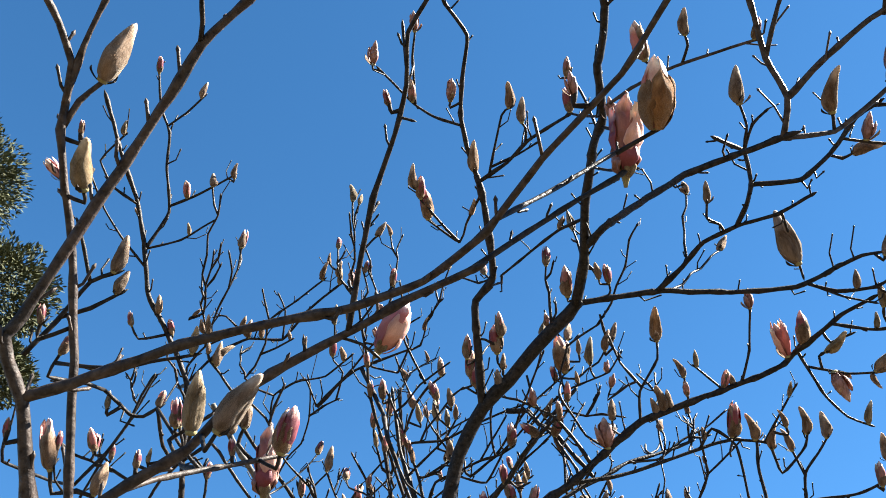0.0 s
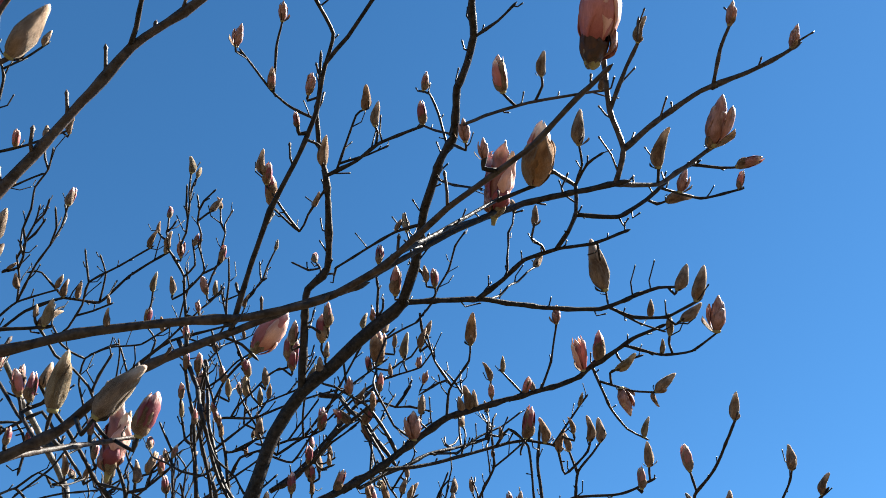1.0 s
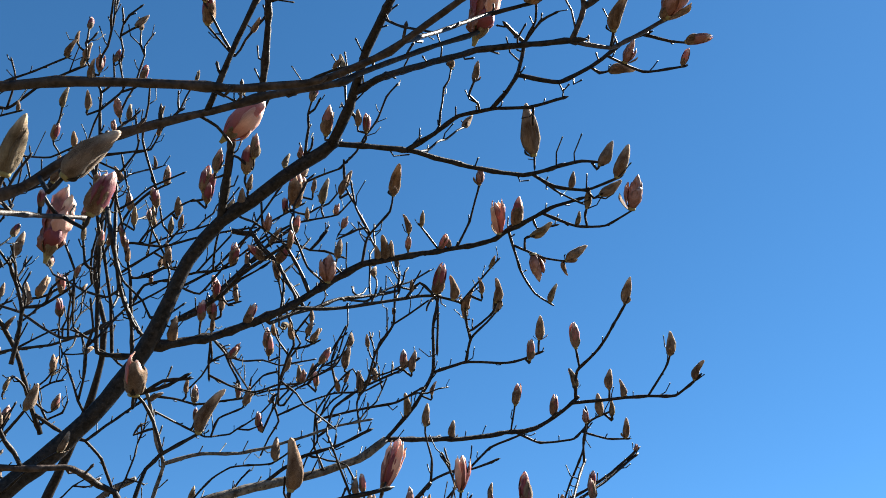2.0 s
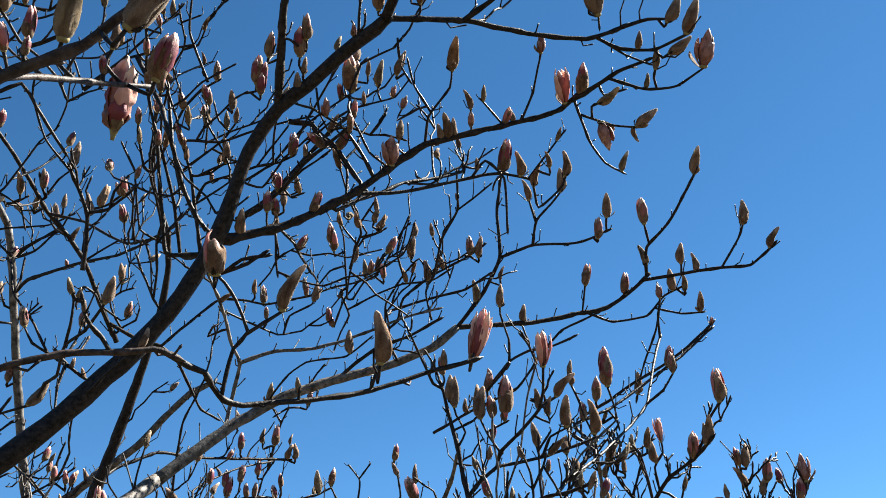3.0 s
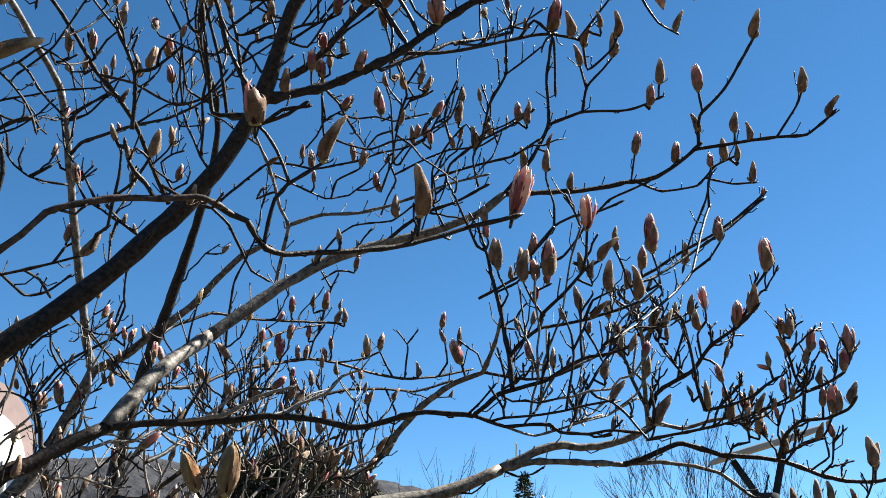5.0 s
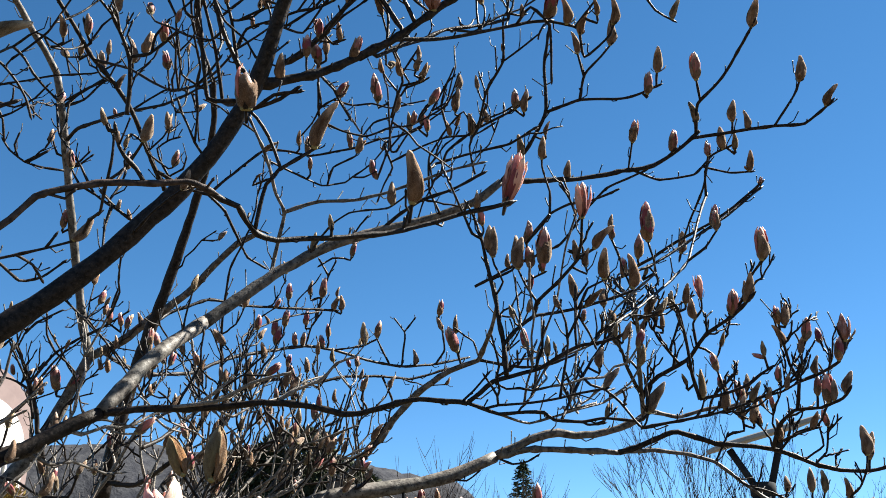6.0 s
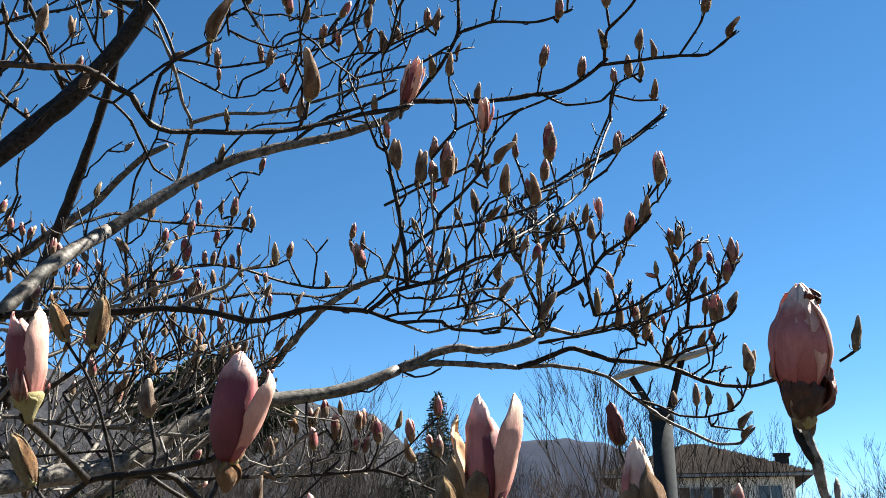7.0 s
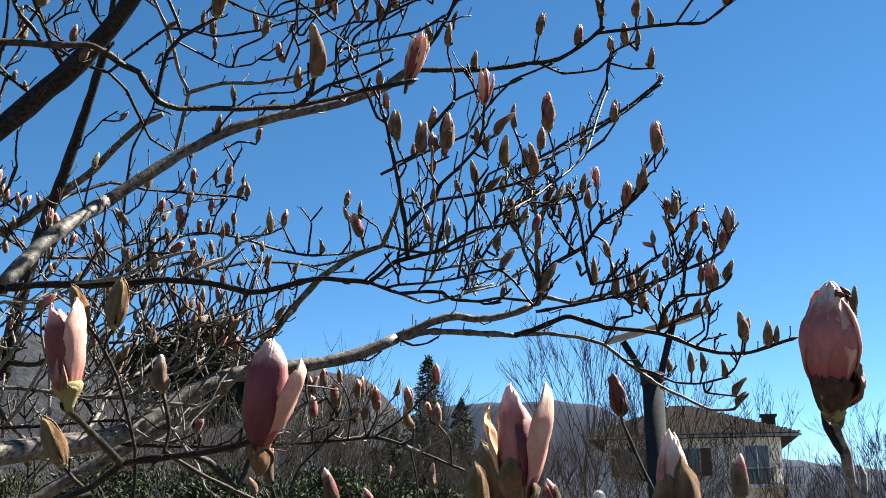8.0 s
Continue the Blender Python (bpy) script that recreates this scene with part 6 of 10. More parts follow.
wood(0.0024, 0.0014, (-0.459, 1.204, 2.502), (-0.449, 1.208, 2.503), (-0.415, 1.210, 2.522), (-0.398, 1.213, 2.527))
wood(0.0024, 0.0014, (-0.394, 1.232, 2.521), (-0.382, 1.232, 2.505), (-0.337, 1.228, 2.535), (-0.298, 1.213, 2.576), (-0.269, 1.204, 2.600), (-0.202, 1.192, 2.641))
wood(0.0019, 0.0014, (-0.448, 1.179, 2.549), (-0.438, 1.173, 2.564), (-0.410, 1.166, 2.590), (-0.387, 1.159, 2.611), (-0.374, 1.158, 2.619))
wood(0.0019, 0.0014, (-0.477, 1.140, 2.587), (-0.460, 1.139, 2.599), (-0.433, 1.131, 2.624), (-0.388, 1.129, 2.651))
wood(0.0013, 0.0011, (-0.471, 0.482, 2.210), (-0.434, 0.488, 2.201), (-0.405, 0.501, 2.203), (-0.390, 0.507, 2.210), (-0.360, 0.522, 2.220))
wood(0.0046, 0.0031, (-0.310, 1.199, 2.591), (-0.274, 1.199, 2.583), (-0.261, 1.209, 2.562), (-0.239, 1.215, 2.549), (-0.222, 1.226, 2.523), (-0.196, 1.241, 2.487))
wood(0.0018, 0.0014, (-0.279, 1.190, 2.538), (-0.245, 1.187, 2.572), (-0.210, 1.187, 2.598), (-0.176, 1.192, 2.612), (-0.141, 1.197, 2.626), (-0.120, 1.190, 2.650))
wood(0.0018, 0.0014, (-0.239, 1.215, 2.549), (-0.232, 1.237, 2.520), (-0.224, 1.259, 2.490))
wood(0.0021, 0.0017, (-0.206, 1.156, 2.599), (-0.207, 1.143, 2.568), (-0.202, 1.135, 2.546), (-0.189, 1.155, 2.523), (-0.178, 1.172, 2.502), (-0.154, 1.186, 2.486))
wood(0.0018, 0.0013, (-0.257, 1.140, 2.607), (-0.255, 1.165, 2.577), (-0.244, 1.184, 2.556))
wood(0.0018, 0.0013, (-0.186, 1.127, 2.637), (-0.206, 1.150, 2.607), (-0.206, 1.169, 2.583), (-0.205, 1.182, 2.566))
wood(0.0018, 0.0013, (-0.205, 1.183, 2.652), (-0.199, 1.158, 2.640), (-0.186, 1.127, 2.637), (-0.160, 1.121, 2.648), (-0.138, 1.117, 2.655))
wood(0.0018, 0.0013, (-0.393, 1.212, 2.496), (-0.349, 1.215, 2.479), (-0.314, 1.197, 2.518), (-0.287, 1.189, 2.537), (-0.252, 1.176, 2.564))
wood(0.0018, 0.0013, (-0.128, 1.107, 2.668), (-0.126, 1.135, 2.636), (-0.114, 1.150, 2.619))
wood(0.0027, 0.0021, (-0.126, 1.686, 2.536), (-0.121, 1.655, 2.531), (-0.109, 1.630, 2.534), (-0.089, 1.581, 2.587), (-0.056, 1.541, 2.625), (-0.053, 1.489, 2.673))
wood(0.0022, 0.0016, (-0.056, 1.541, 2.625), (-0.026, 1.531, 2.642), (0.007, 1.518, 2.662))
wood(0.0023, 0.0017, (-0.228, 1.664, 2.558), (-0.205, 1.653, 2.583), (-0.175, 1.630, 2.627), (-0.157, 1.614, 2.656))
wood(0.0028, 0.0023, (-0.206, 1.716, 2.467), (-0.187, 1.709, 2.479), (-0.174, 1.690, 2.519), (-0.116, 1.674, 2.558), (-0.048, 1.661, 2.586), (-0.013, 1.650, 2.605))
wood(0.0029, 0.0023, (-0.210, 1.703, 2.491), (-0.205, 1.720, 2.502), (-0.201, 1.743, 2.521), (-0.120, 1.721, 2.532), (-0.050, 1.702, 2.538), (-0.004, 1.678, 2.555))
wood(0.0023, 0.0017, (-0.284, 1.678, 2.518), (-0.284, 1.646, 2.576), (-0.285, 1.618, 2.625), (-0.290, 1.606, 2.643))
wood(0.0023, 0.0017, (-0.284, 1.646, 2.576), (-0.315, 1.647, 2.566), (-0.343, 1.658, 2.535))
wood(0.0023, 0.0017, (-0.284, 1.678, 2.518), (-0.273, 1.679, 2.518), (-0.250, 1.667, 2.548), (-0.228, 1.664, 2.558))
wood(0.0023, 0.0017, (-0.313, 1.698, 2.467), (-0.290, 1.677, 2.517), (-0.261, 1.665, 2.548))
wood(0.0030, 0.0020, (-0.579, 1.306, 2.597), (-0.565, 1.316, 2.592), (-0.531, 1.286, 2.650), (-0.506, 1.266, 2.688), (-0.477, 1.255, 2.714), (-0.452, 1.252, 2.728))
wood(0.0020, 0.0015, (-0.506, 1.266, 2.688), (-0.515, 1.233, 2.722), (-0.520, 1.207, 2.749))
wood(0.0024, 0.0015, (-0.640, 1.462, 2.877), (-0.551, 1.332, 2.817), (-0.469, 1.229, 2.747))
wood(0.0020, 0.0015, (-0.523, 1.222, 2.732), (-0.501, 1.206, 2.759), (-0.494, 1.195, 2.774), (-0.497, 1.172, 2.797), (-0.497, 1.159, 2.810))
wood(0.0020, 0.0015, (-0.500, 1.205, 2.761), (-0.475, 1.206, 2.770), (-0.462, 1.193, 2.789))
wood(0.0020, 0.0015, (-0.497, 1.175, 2.794), (-0.471, 1.175, 2.805))
wood(0.0025, 0.0015, (-0.579, 1.306, 2.597), (-0.583, 1.268, 2.645), (-0.577, 1.256, 2.665))
wood(0.0025, 0.0015, (-0.578, 1.356, 2.588), (-0.573, 1.324, 2.596), (-0.568, 1.299, 2.614), (-0.556, 1.271, 2.658), (-0.550, 1.260, 2.673))
wood(0.0020, 0.0015, (-0.523, 1.222, 2.732), (-0.563, 1.199, 2.738), (-0.573, 1.178, 2.756), (-0.561, 1.156, 2.785), (-0.550, 1.140, 2.806), (-0.551, 1.120, 2.825))
wood(0.0020, 0.0015, (-0.633, 1.208, 2.689), (-0.613, 1.185, 2.728), (-0.623, 1.166, 2.742), (-0.624, 1.160, 2.749))
wood(0.0020, 0.0015, (-0.833, 1.250, 2.480), (-0.779, 1.248, 2.528), (-0.726, 1.229, 2.603), (-0.702, 1.226, 2.624), (-0.683, 1.209, 2.657), (-0.670, 1.178, 2.701), (-0.670, 1.166, 2.715))
wood(0.0020, 0.0015, (-0.682, 1.205, 2.663), (-0.650, 1.206, 2.682), (-0.633, 1.208, 2.689))
wood(0.0020, 0.0015, (-0.481, 1.322, 2.627), (-0.473, 1.295, 2.666), (-0.466, 1.276, 2.693), (-0.474, 1.265, 2.703))
wood(0.0018, 0.0014, (-0.400, 1.187, 2.568), (-0.414, 1.172, 2.580), (-0.418, 1.158, 2.597))
wood(0.0020, 0.0015, (-0.479, 1.311, 2.643), (-0.442, 1.310, 2.661), (-0.395, 1.310, 2.680), (-0.381, 1.309, 2.685))
wood(0.0022, 0.0014, (-0.350, 0.400, 1.460), (-0.293, 0.427, 1.509), (-0.211, 0.475, 1.591), (-0.180, 0.463, 1.610), (-0.163, 0.458, 1.616), (-0.148, 0.450, 1.626), (-0.135, 0.446, 1.628), (-0.110, 0.436, 1.630), (-0.088, 0.426, 1.633), (-0.079, 0.421, 1.637))
wood(0.0017, 0.0013, (-0.148, 0.450, 1.626), (-0.151, 0.420, 1.636), (-0.152, 0.389, 1.644))
wood(0.0014, 0.0012, (0.124, 0.299, 1.590), (0.125, 0.297, 1.599), (0.124, 0.294, 1.607), (0.122, 0.293, 1.612), (0.120, 0.290, 1.620), (0.1175, 0.288, 1.627), (0.116, 0.287, 1.631), spurs=0, rind=PALE_TWIG)
wood(0.0011, 0.0013, (0.1195, 0.290, 1.6195), (0.1173, 0.289, 1.6225), (0.1165, 0.289, 1.6245), spurs=0)
wood(0.0011, 0.0009, (0.124, 0.2945, 1.607), (0.1262, 0.2945, 1.6085), (0.1265, 0.2945, 1.611), spurs=0, rind=PALE_TWIG)
closed_bud((0.1178, 0.288, 1.6265), (0.0022, 0.000, 0.0068), 1.2)
wood(0.0010, 0.0009, (0.024, 0.387, 1.570), (0.031, 0.364, 1.589), (0.030, 0.364, 1.599), (0.029, 0.364, 1.607))
wood(0.0009, 0.0008, (0.033, 0.394, 1.587), (0.029, 0.394, 1.598), (0.029, 0.393, 1.611))
wood(0.0009, 0.0008, (0.033, 0.394, 1.587), (0.027, 0.394, 1.594), (0.024, 0.394, 1.600))
wood(0.0009, 0.0008, (0.033, 0.394, 1.584), (0.020, 0.389, 1.589), (0.014, 0.384, 1.600))
wood(0.0012, 0.0012, (0.015, 1.304, 1.582), (-0.004, 1.304, 1.617), (-0.013, 1.303, 1.642))
wood(0.0025, 0.0020, (-0.855, 1.236, 2.479), (-0.842, 1.252, 2.468), (-0.830, 1.271, 2.452), (-0.820, 1.290, 2.431), (-0.817, 1.303, 2.412))
wood(0.0020, 0.0015, (-0.841, 1.255, 2.466), (-0.840, 1.252, 2.472), (-0.833, 1.250, 2.480))
wood(0.0024, 0.0019, (-0.855, 1.236, 2.479), (-0.824, 1.197, 2.455), (-0.780, 1.169, 2.447), (-0.768, 1.185, 2.436), (-0.760, 1.201, 2.420), (-0.748, 1.218, 2.405), (-0.738, 1.229, 2.396))
wood(0.0041, 0.0027, (-1.048, 1.786, 2.714), (-1.013, 1.784, 2.749), (-0.984, 1.787, 2.770), (-0.961, 1.788, 2.788))
wood(0.0034, 0.0021, (-1.044, 1.786, 2.719), (-1.004, 1.795, 2.740), (-0.979, 1.792, 2.766), (-0.965, 1.791, 2.779))
wood(0.0019, 0.0014, (-0.780, 1.169, 2.447), (-0.750, 1.171, 2.473), (-0.730, 1.188, 2.466), (-0.717, 1.201, 2.458), (-0.714, 1.218, 2.436))
wood(0.0028, 0.0022, (-0.800, 1.417, 2.626), (-0.804, 1.404, 2.640), (-0.805, 1.396, 2.651))
wood(0.0037, 0.0028, (-0.623, 1.245, 2.366), (-0.615, 1.225, 2.406), (-0.612, 1.202, 2.442), (-0.618, 1.183, 2.465), (-0.627, 1.161, 2.489))
wood(0.0028, 0.0018, (-0.612, 1.202, 2.442), (-0.584, 1.210, 2.451), (-0.563, 1.208, 2.468), (-0.546, 1.205, 2.483))
wood(0.0023, 0.0018, (-0.581, 1.210, 2.453), (-0.573, 1.198, 2.475), (-0.556, 1.193, 2.494))
wood(0.0028, 0.0019, (-0.802, 1.444, 2.605), (-0.727, 1.432, 2.575), (-0.662, 1.416, 2.528), (-0.625, 1.404, 2.506), (-0.580, 1.380, 2.498), (-0.540, 1.351, 2.497), (-0.506, 1.317, 2.499), (-0.477, 1.283, 2.502))
wood(0.0021, 0.0016, (-0.634, 1.407, 2.512), (-0.633, 1.389, 2.539))
wood(0.0021, 0.0015, (-0.613, 1.398, 2.504), (-0.614, 1.379, 2.534), (-0.611, 1.366, 2.554), (-0.592, 1.361, 2.573), (-0.578, 1.356, 2.588))
wood(0.0039, 0.0026, (-0.536, 1.116, 2.670), (-0.487, 1.113, 2.572), (-0.461, 1.092, 2.504), (-0.454, 1.118, 2.474), (-0.450, 1.139, 2.449), (-0.442, 1.160, 2.423), (-0.429, 1.179, 2.401), (-0.420, 1.188, 2.392))
wood(0.0018, 0.0014, (-0.441, 1.208, 2.508), (-0.433, 1.212, 2.507))
wood(0.0024, 0.0018, (-0.477, 1.283, 2.502), (-0.451, 1.254, 2.519), (-0.411, 1.239, 2.521), (-0.361, 1.219, 2.522), (-0.322, 1.206, 2.518), (-0.302, 1.196, 2.520))
wood(0.0043, 0.0025, (-0.410, 1.316, 2.490), (-0.371, 1.291, 2.490), (-0.347, 1.268, 2.494), (-0.320, 1.243, 2.497), (-0.285, 1.198, 2.504), (-0.243, 1.155, 2.506), (-0.213, 1.124, 2.505))
wood(0.0023, 0.0014, (-0.320, 1.243, 2.497), (-0.292, 1.233, 2.520), (-0.265, 1.227, 2.535), (-0.251, 1.223, 2.544))
wood(0.0018, 0.0014, (-0.323, 1.246, 2.496), (-0.313, 1.256, 2.486), (-0.302, 1.256, 2.489), (-0.298, 1.256, 2.490))
wood(0.0018, 0.0014, (-0.361, 1.219, 2.522), (-0.342, 1.209, 2.543), (-0.327, 1.201, 2.557), (-0.313, 1.194, 2.572))
wood(0.0020, 0.0016, (-0.299, 1.160, 2.361), (-0.285, 1.170, 2.349), (-0.278, 1.180, 2.335), (-0.266, 1.193, 2.317))
wood(0.0025, 0.0020, (-0.374, 1.423, 2.523), (-0.376, 1.446, 2.486), (-0.375, 1.458, 2.465))
wood(0.0020, 0.0015, (-0.376, 1.447, 2.483), (-0.362, 1.445, 2.493), (-0.350, 1.444, 2.499))
wood(0.0013, 0.0008, (-0.255, 0.730, 2.057), (-0.238, 0.731, 2.063), (-0.228, 0.731, 2.067), (-0.216, 0.730, 2.075))
wood(0.0013, 0.0008, (-0.247, 0.730, 2.060), (-0.233, 0.728, 2.070), (-0.215, 0.731, 2.074))
wood(0.0022, 0.0018, (-0.224, 1.305, 2.377), (-0.213, 1.289, 2.406), (-0.203, 1.279, 2.425), (-0.207, 1.260, 2.454), (-0.212, 1.254, 2.463))
wood(0.0018, 0.0013, (-0.206, 1.282, 2.420), (-0.181, 1.282, 2.425), (-0.171, 1.279, 2.433))
wood(0.0018, 0.0013, (-0.211, 1.287, 2.411), (-0.227, 1.274, 2.428), (-0.234, 1.266, 2.439))
wood(0.0026, 0.0020, (-1.082, 1.711, 2.557), (-1.085, 1.698, 2.577), (-1.078, 1.693, 2.594))
wood(0.0026, 0.0020, (-1.071, 1.722, 2.549), (-1.051, 1.726, 2.563), (-1.036, 1.730, 2.574))
wood(0.0035, 0.0021, (-1.057, 1.867, 2.609), (-1.034, 1.872, 2.623), (-1.016, 1.871, 2.643))
wood(0.0028, 0.0021, (-1.055, 1.854, 2.627), (-1.072, 1.842, 2.631), (-1.077, 1.826, 2.655))
wood(0.0024, 0.0018, (-0.746, 1.680, 2.466), (-0.727, 1.679, 2.484), (-0.706, 1.681, 2.497), (-0.700, 1.675, 2.513))
wood(0.0024, 0.0018, (-0.732, 1.679, 2.480), (-0.744, 1.662, 2.502), (-0.750, 1.647, 2.527), (-0.728, 1.646, 2.544), (-0.713, 1.649, 2.551))
wood(0.0018, 0.0018, (-0.731, 1.646, 2.542), (-0.727, 1.639, 2.557))
wood(0.0010, 0.0007, (-0.324, 0.696, 1.972), (-0.330, 0.689, 1.982), (-0.337, 0.681, 1.989), (-0.341, 0.676, 1.997), (-0.342, 0.670, 2.006))
wood(0.0021, 0.0012, (-0.558, 1.184, 2.159), (-0.572, 1.174, 2.168), (-0.585, 1.163, 2.179), (-0.594, 1.154, 2.188))
wood(0.0016, 0.0012, (-0.585, 1.165, 2.178), (-0.595, 1.174, 2.148), (-0.597, 1.183, 2.125))
wood(0.0016, 0.0012, (-0.444, 1.129, 2.222), (-0.457, 1.114, 2.241), (-0.464, 1.101, 2.260), (-0.469, 1.091, 2.272), (-0.472, 1.083, 2.283))
wood(0.0021, 0.0016, (-0.915, 1.341, 2.467), (-0.885, 1.364, 2.462), (-0.856, 1.370, 2.481), (-0.838, 1.368, 2.501))
wood(0.0021, 0.0016, (-0.918, 1.358, 2.436), (-0.890, 1.366, 2.452), (-0.869, 1.369, 2.469))
wood(0.0014, 0.0011, (-0.476, 0.549, 2.228), (-0.468, 0.564, 2.221), (-0.462, 0.576, 2.215), (-0.453, 0.584, 2.216), (-0.442, 0.587, 2.225))
wood(0.0016, 0.0010, (-0.604, 0.672, 2.219), (-0.576, 0.674, 2.255), (-0.554, 0.670, 2.287), (-0.541, 0.662, 2.312), (-0.530, 0.658, 2.328))
wood(0.0018, 0.0014, (-0.683, 0.683, 2.307), (-0.666, 0.714, 2.293), (-0.653, 0.729, 2.291), (-0.640, 0.746, 2.287))
wood(0.0018, 0.0014, (-0.530, 0.743, 2.414), (-0.523, 0.757, 2.405), (-0.515, 0.776, 2.391), (-0.500, 0.794, 2.383), (-0.486, 0.816, 2.370), (-0.481, 0.829, 2.357))
wood(0.0014, 0.0011, (-0.484, 0.823, 2.363), (-0.475, 0.814, 2.382), (-0.463, 0.807, 2.401))
wood(0.0018, 0.0012, (-0.465, 0.658, 2.208), (-0.434, 0.666, 2.233), (-0.425, 0.684, 2.219), (-0.417, 0.698, 2.206), (-0.408, 0.715, 2.192))
wood(0.0015, 0.0009, (-0.442, 0.587, 2.225), (-0.458, 0.626, 2.210), (-0.465, 0.658, 2.208), (-0.477, 0.657, 2.194), (-0.488, 0.660, 2.176))
wood(0.0016, 0.0010, (-0.545, 0.706, 2.253), (-0.505, 0.731, 2.268), (-0.498, 0.750, 2.250), (-0.503, 0.760, 2.229))
wood(0.0016, 0.0014, (-0.028, 0.741, 2.651), (-0.006, 0.726, 2.615), (-0.005, 0.718, 2.620))
wood(0.0016, 0.0014, (0.054, 0.297, 2.111), (0.046, 0.295, 2.112), (0.047, 0.292, 2.115))
wood(0.0016, 0.0015, (0.218, 0.829, 2.595), (0.233, 0.842, 2.597), (0.243, 0.834, 2.592))
wood(0.0017, 0.0015, (0.081, 0.969, 2.645), (0.077, 0.951, 2.644), (0.064, 0.938, 2.647), (0.069, 0.906, 2.641))
wood(0.0016, 0.0014, (-0.208, 0.725, 2.760), (-0.224, 0.725, 2.755), (-0.222, 0.720, 2.760))
wood(0.0016, 0.0014, (-0.076, 0.334, 2.210), (-0.082, 0.333, 2.209), (-0.082, 0.330, 2.211))
wood(0.0016, 0.0014, (-0.294, 0.819, 2.680), (-0.301, 0.808, 2.688), (-0.301, 0.799, 2.695))
wood(0.0016, 0.0014, (-0.300, 0.658, 2.789), (-0.309, 0.653, 2.789), (-0.308, 0.649, 2.792))
wood(0.0018, 0.0016, (0.262, 1.077, 2.645), (0.271, 1.084, 2.635), (0.274, 1.080, 2.639))
wood(0.0017, 0.0016, (0.253, 1.096, 2.603), (0.265, 1.102, 2.592), (0.273, 1.098, 2.595))
wood(0.0018, 0.0016, (0.257, 1.138, 2.565), (0.254, 1.130, 2.578), (0.256, 1.123, 2.587))
wood(0.0018, 0.0016, (0.161, 1.172, 2.541), (0.161, 1.162, 2.556), (0.170, 1.159, 2.559))
wood(0.0017, 0.0015, (-0.119, 1.151, 2.475), (-0.132, 1.144, 2.485), (-0.130, 1.137, 2.495))
wood(0.0016, 0.0015, (-0.273, 0.970, 2.554), (-0.262, 0.973, 2.552), (-0.242, 0.989, 2.543), (-0.241, 0.980, 2.555))
wood(0.0016, 0.0015, (-0.239, 1.022, 2.518), (-0.251, 1.018, 2.519), (-0.250, 1.014, 2.525))
wood(0.0016, 0.0015, (-0.131, 0.981, 2.594), (-0.143, 0.979, 2.593), (-0.142, 0.976, 2.597))
wood(0.0017, 0.0015, (-0.092, 0.999, 2.600), (-0.085, 0.993, 2.608), (-0.085, 0.987, 2.615))
wood(0.0017, 0.0015, (-0.085, 0.987, 2.615), (-0.097, 0.984, 2.616), (-0.097, 0.980, 2.621))
wood(0.0019, 0.0017, (-0.202, 1.192, 2.641), (-0.207, 1.186, 2.647), (-0.205, 1.183, 2.652))
wood(0.0016, 0.0015, (-0.175, 1.000, 2.563), (-0.178, 0.997, 2.566), (-0.178, 0.995, 2.569))
wood(0.0023, 0.0021, (0.247, 1.712, 2.662), (0.247, 1.704, 2.675), (0.248, 1.698, 2.685))
wood(0.0023, 0.0021, (0.217, 1.717, 2.653), (0.228, 1.722, 2.642), (0.228, 1.719, 2.647))
wood(0.0018, 0.0016, (0.074, 1.244, 2.503), (0.096, 1.248, 2.494), (0.096, 1.242, 2.503))
wood(0.0024, 0.0022, (0.407, 1.806, 2.603), (0.407, 1.800, 2.613), (0.407, 1.796, 2.620))
wood(0.0025, 0.0022, (0.400, 1.838, 2.583), (0.415, 1.841, 2.570), (0.415, 1.837, 2.576))
wood(0.0022, 0.0020, (-0.039, 1.658, 2.591), (-0.020, 1.666, 2.578), (-0.020, 1.661, 2.585))
wood(0.0018, 0.0016, (0.011, 1.396, 2.316), (0.008, 1.390, 2.328), (0.008, 1.386, 2.337))
wood(0.0022, 0.0020, (-0.146, 1.660, 2.581), (-0.155, 1.658, 2.584), (-0.154, 1.655, 2.588))
wood(0.0023, 0.0021, (-0.002, 1.743, 2.576), (0.021, 1.748, 2.567), (0.022, 1.743, 2.576))
wood(0.0019, 0.0017, (0.178, 1.488, 2.232), (0.176, 1.486, 2.237), (0.176, 1.484, 2.242))
wood(0.0024, 0.0021, (0.208, 1.882, 2.343), (0.205, 1.880, 2.350), (0.205, 1.878, 2.355))
wood(0.0019, 0.0017, (0.120, 1.492, 2.239), (0.116, 1.489, 2.248), (0.117, 1.486, 2.255))
wood(0.0017, 0.0015, (0.003, 1.360, 2.134), (0.003, 1.358, 2.140), (0.003, 1.356, 2.144))
wood(0.0016, 0.0014, (-0.306, 0.302, 2.181), (-0.293, 0.308, 2.175), (-0.291, 0.303, 2.179))
wood(0.0016, 0.0014, (-0.304, 0.294, 2.188), (-0.310, 0.302, 2.193), (-0.311, 0.298, 2.194))
wood(0.0016, 0.0014, (-0.322, 0.362, 2.118), (-0.347, 0.359, 2.111), (-0.344, 0.354, 2.119))
wood(0.0016, 0.0014, (-0.283, 0.480, 2.068), (-0.296, 0.475, 2.081), (-0.292, 0.469, 2.092))
wood(0.0016, 0.0014, (-0.244, 0.424, 2.056), (-0.230, 0.414, 2.035), (-0.223, 0.412, 2.044))
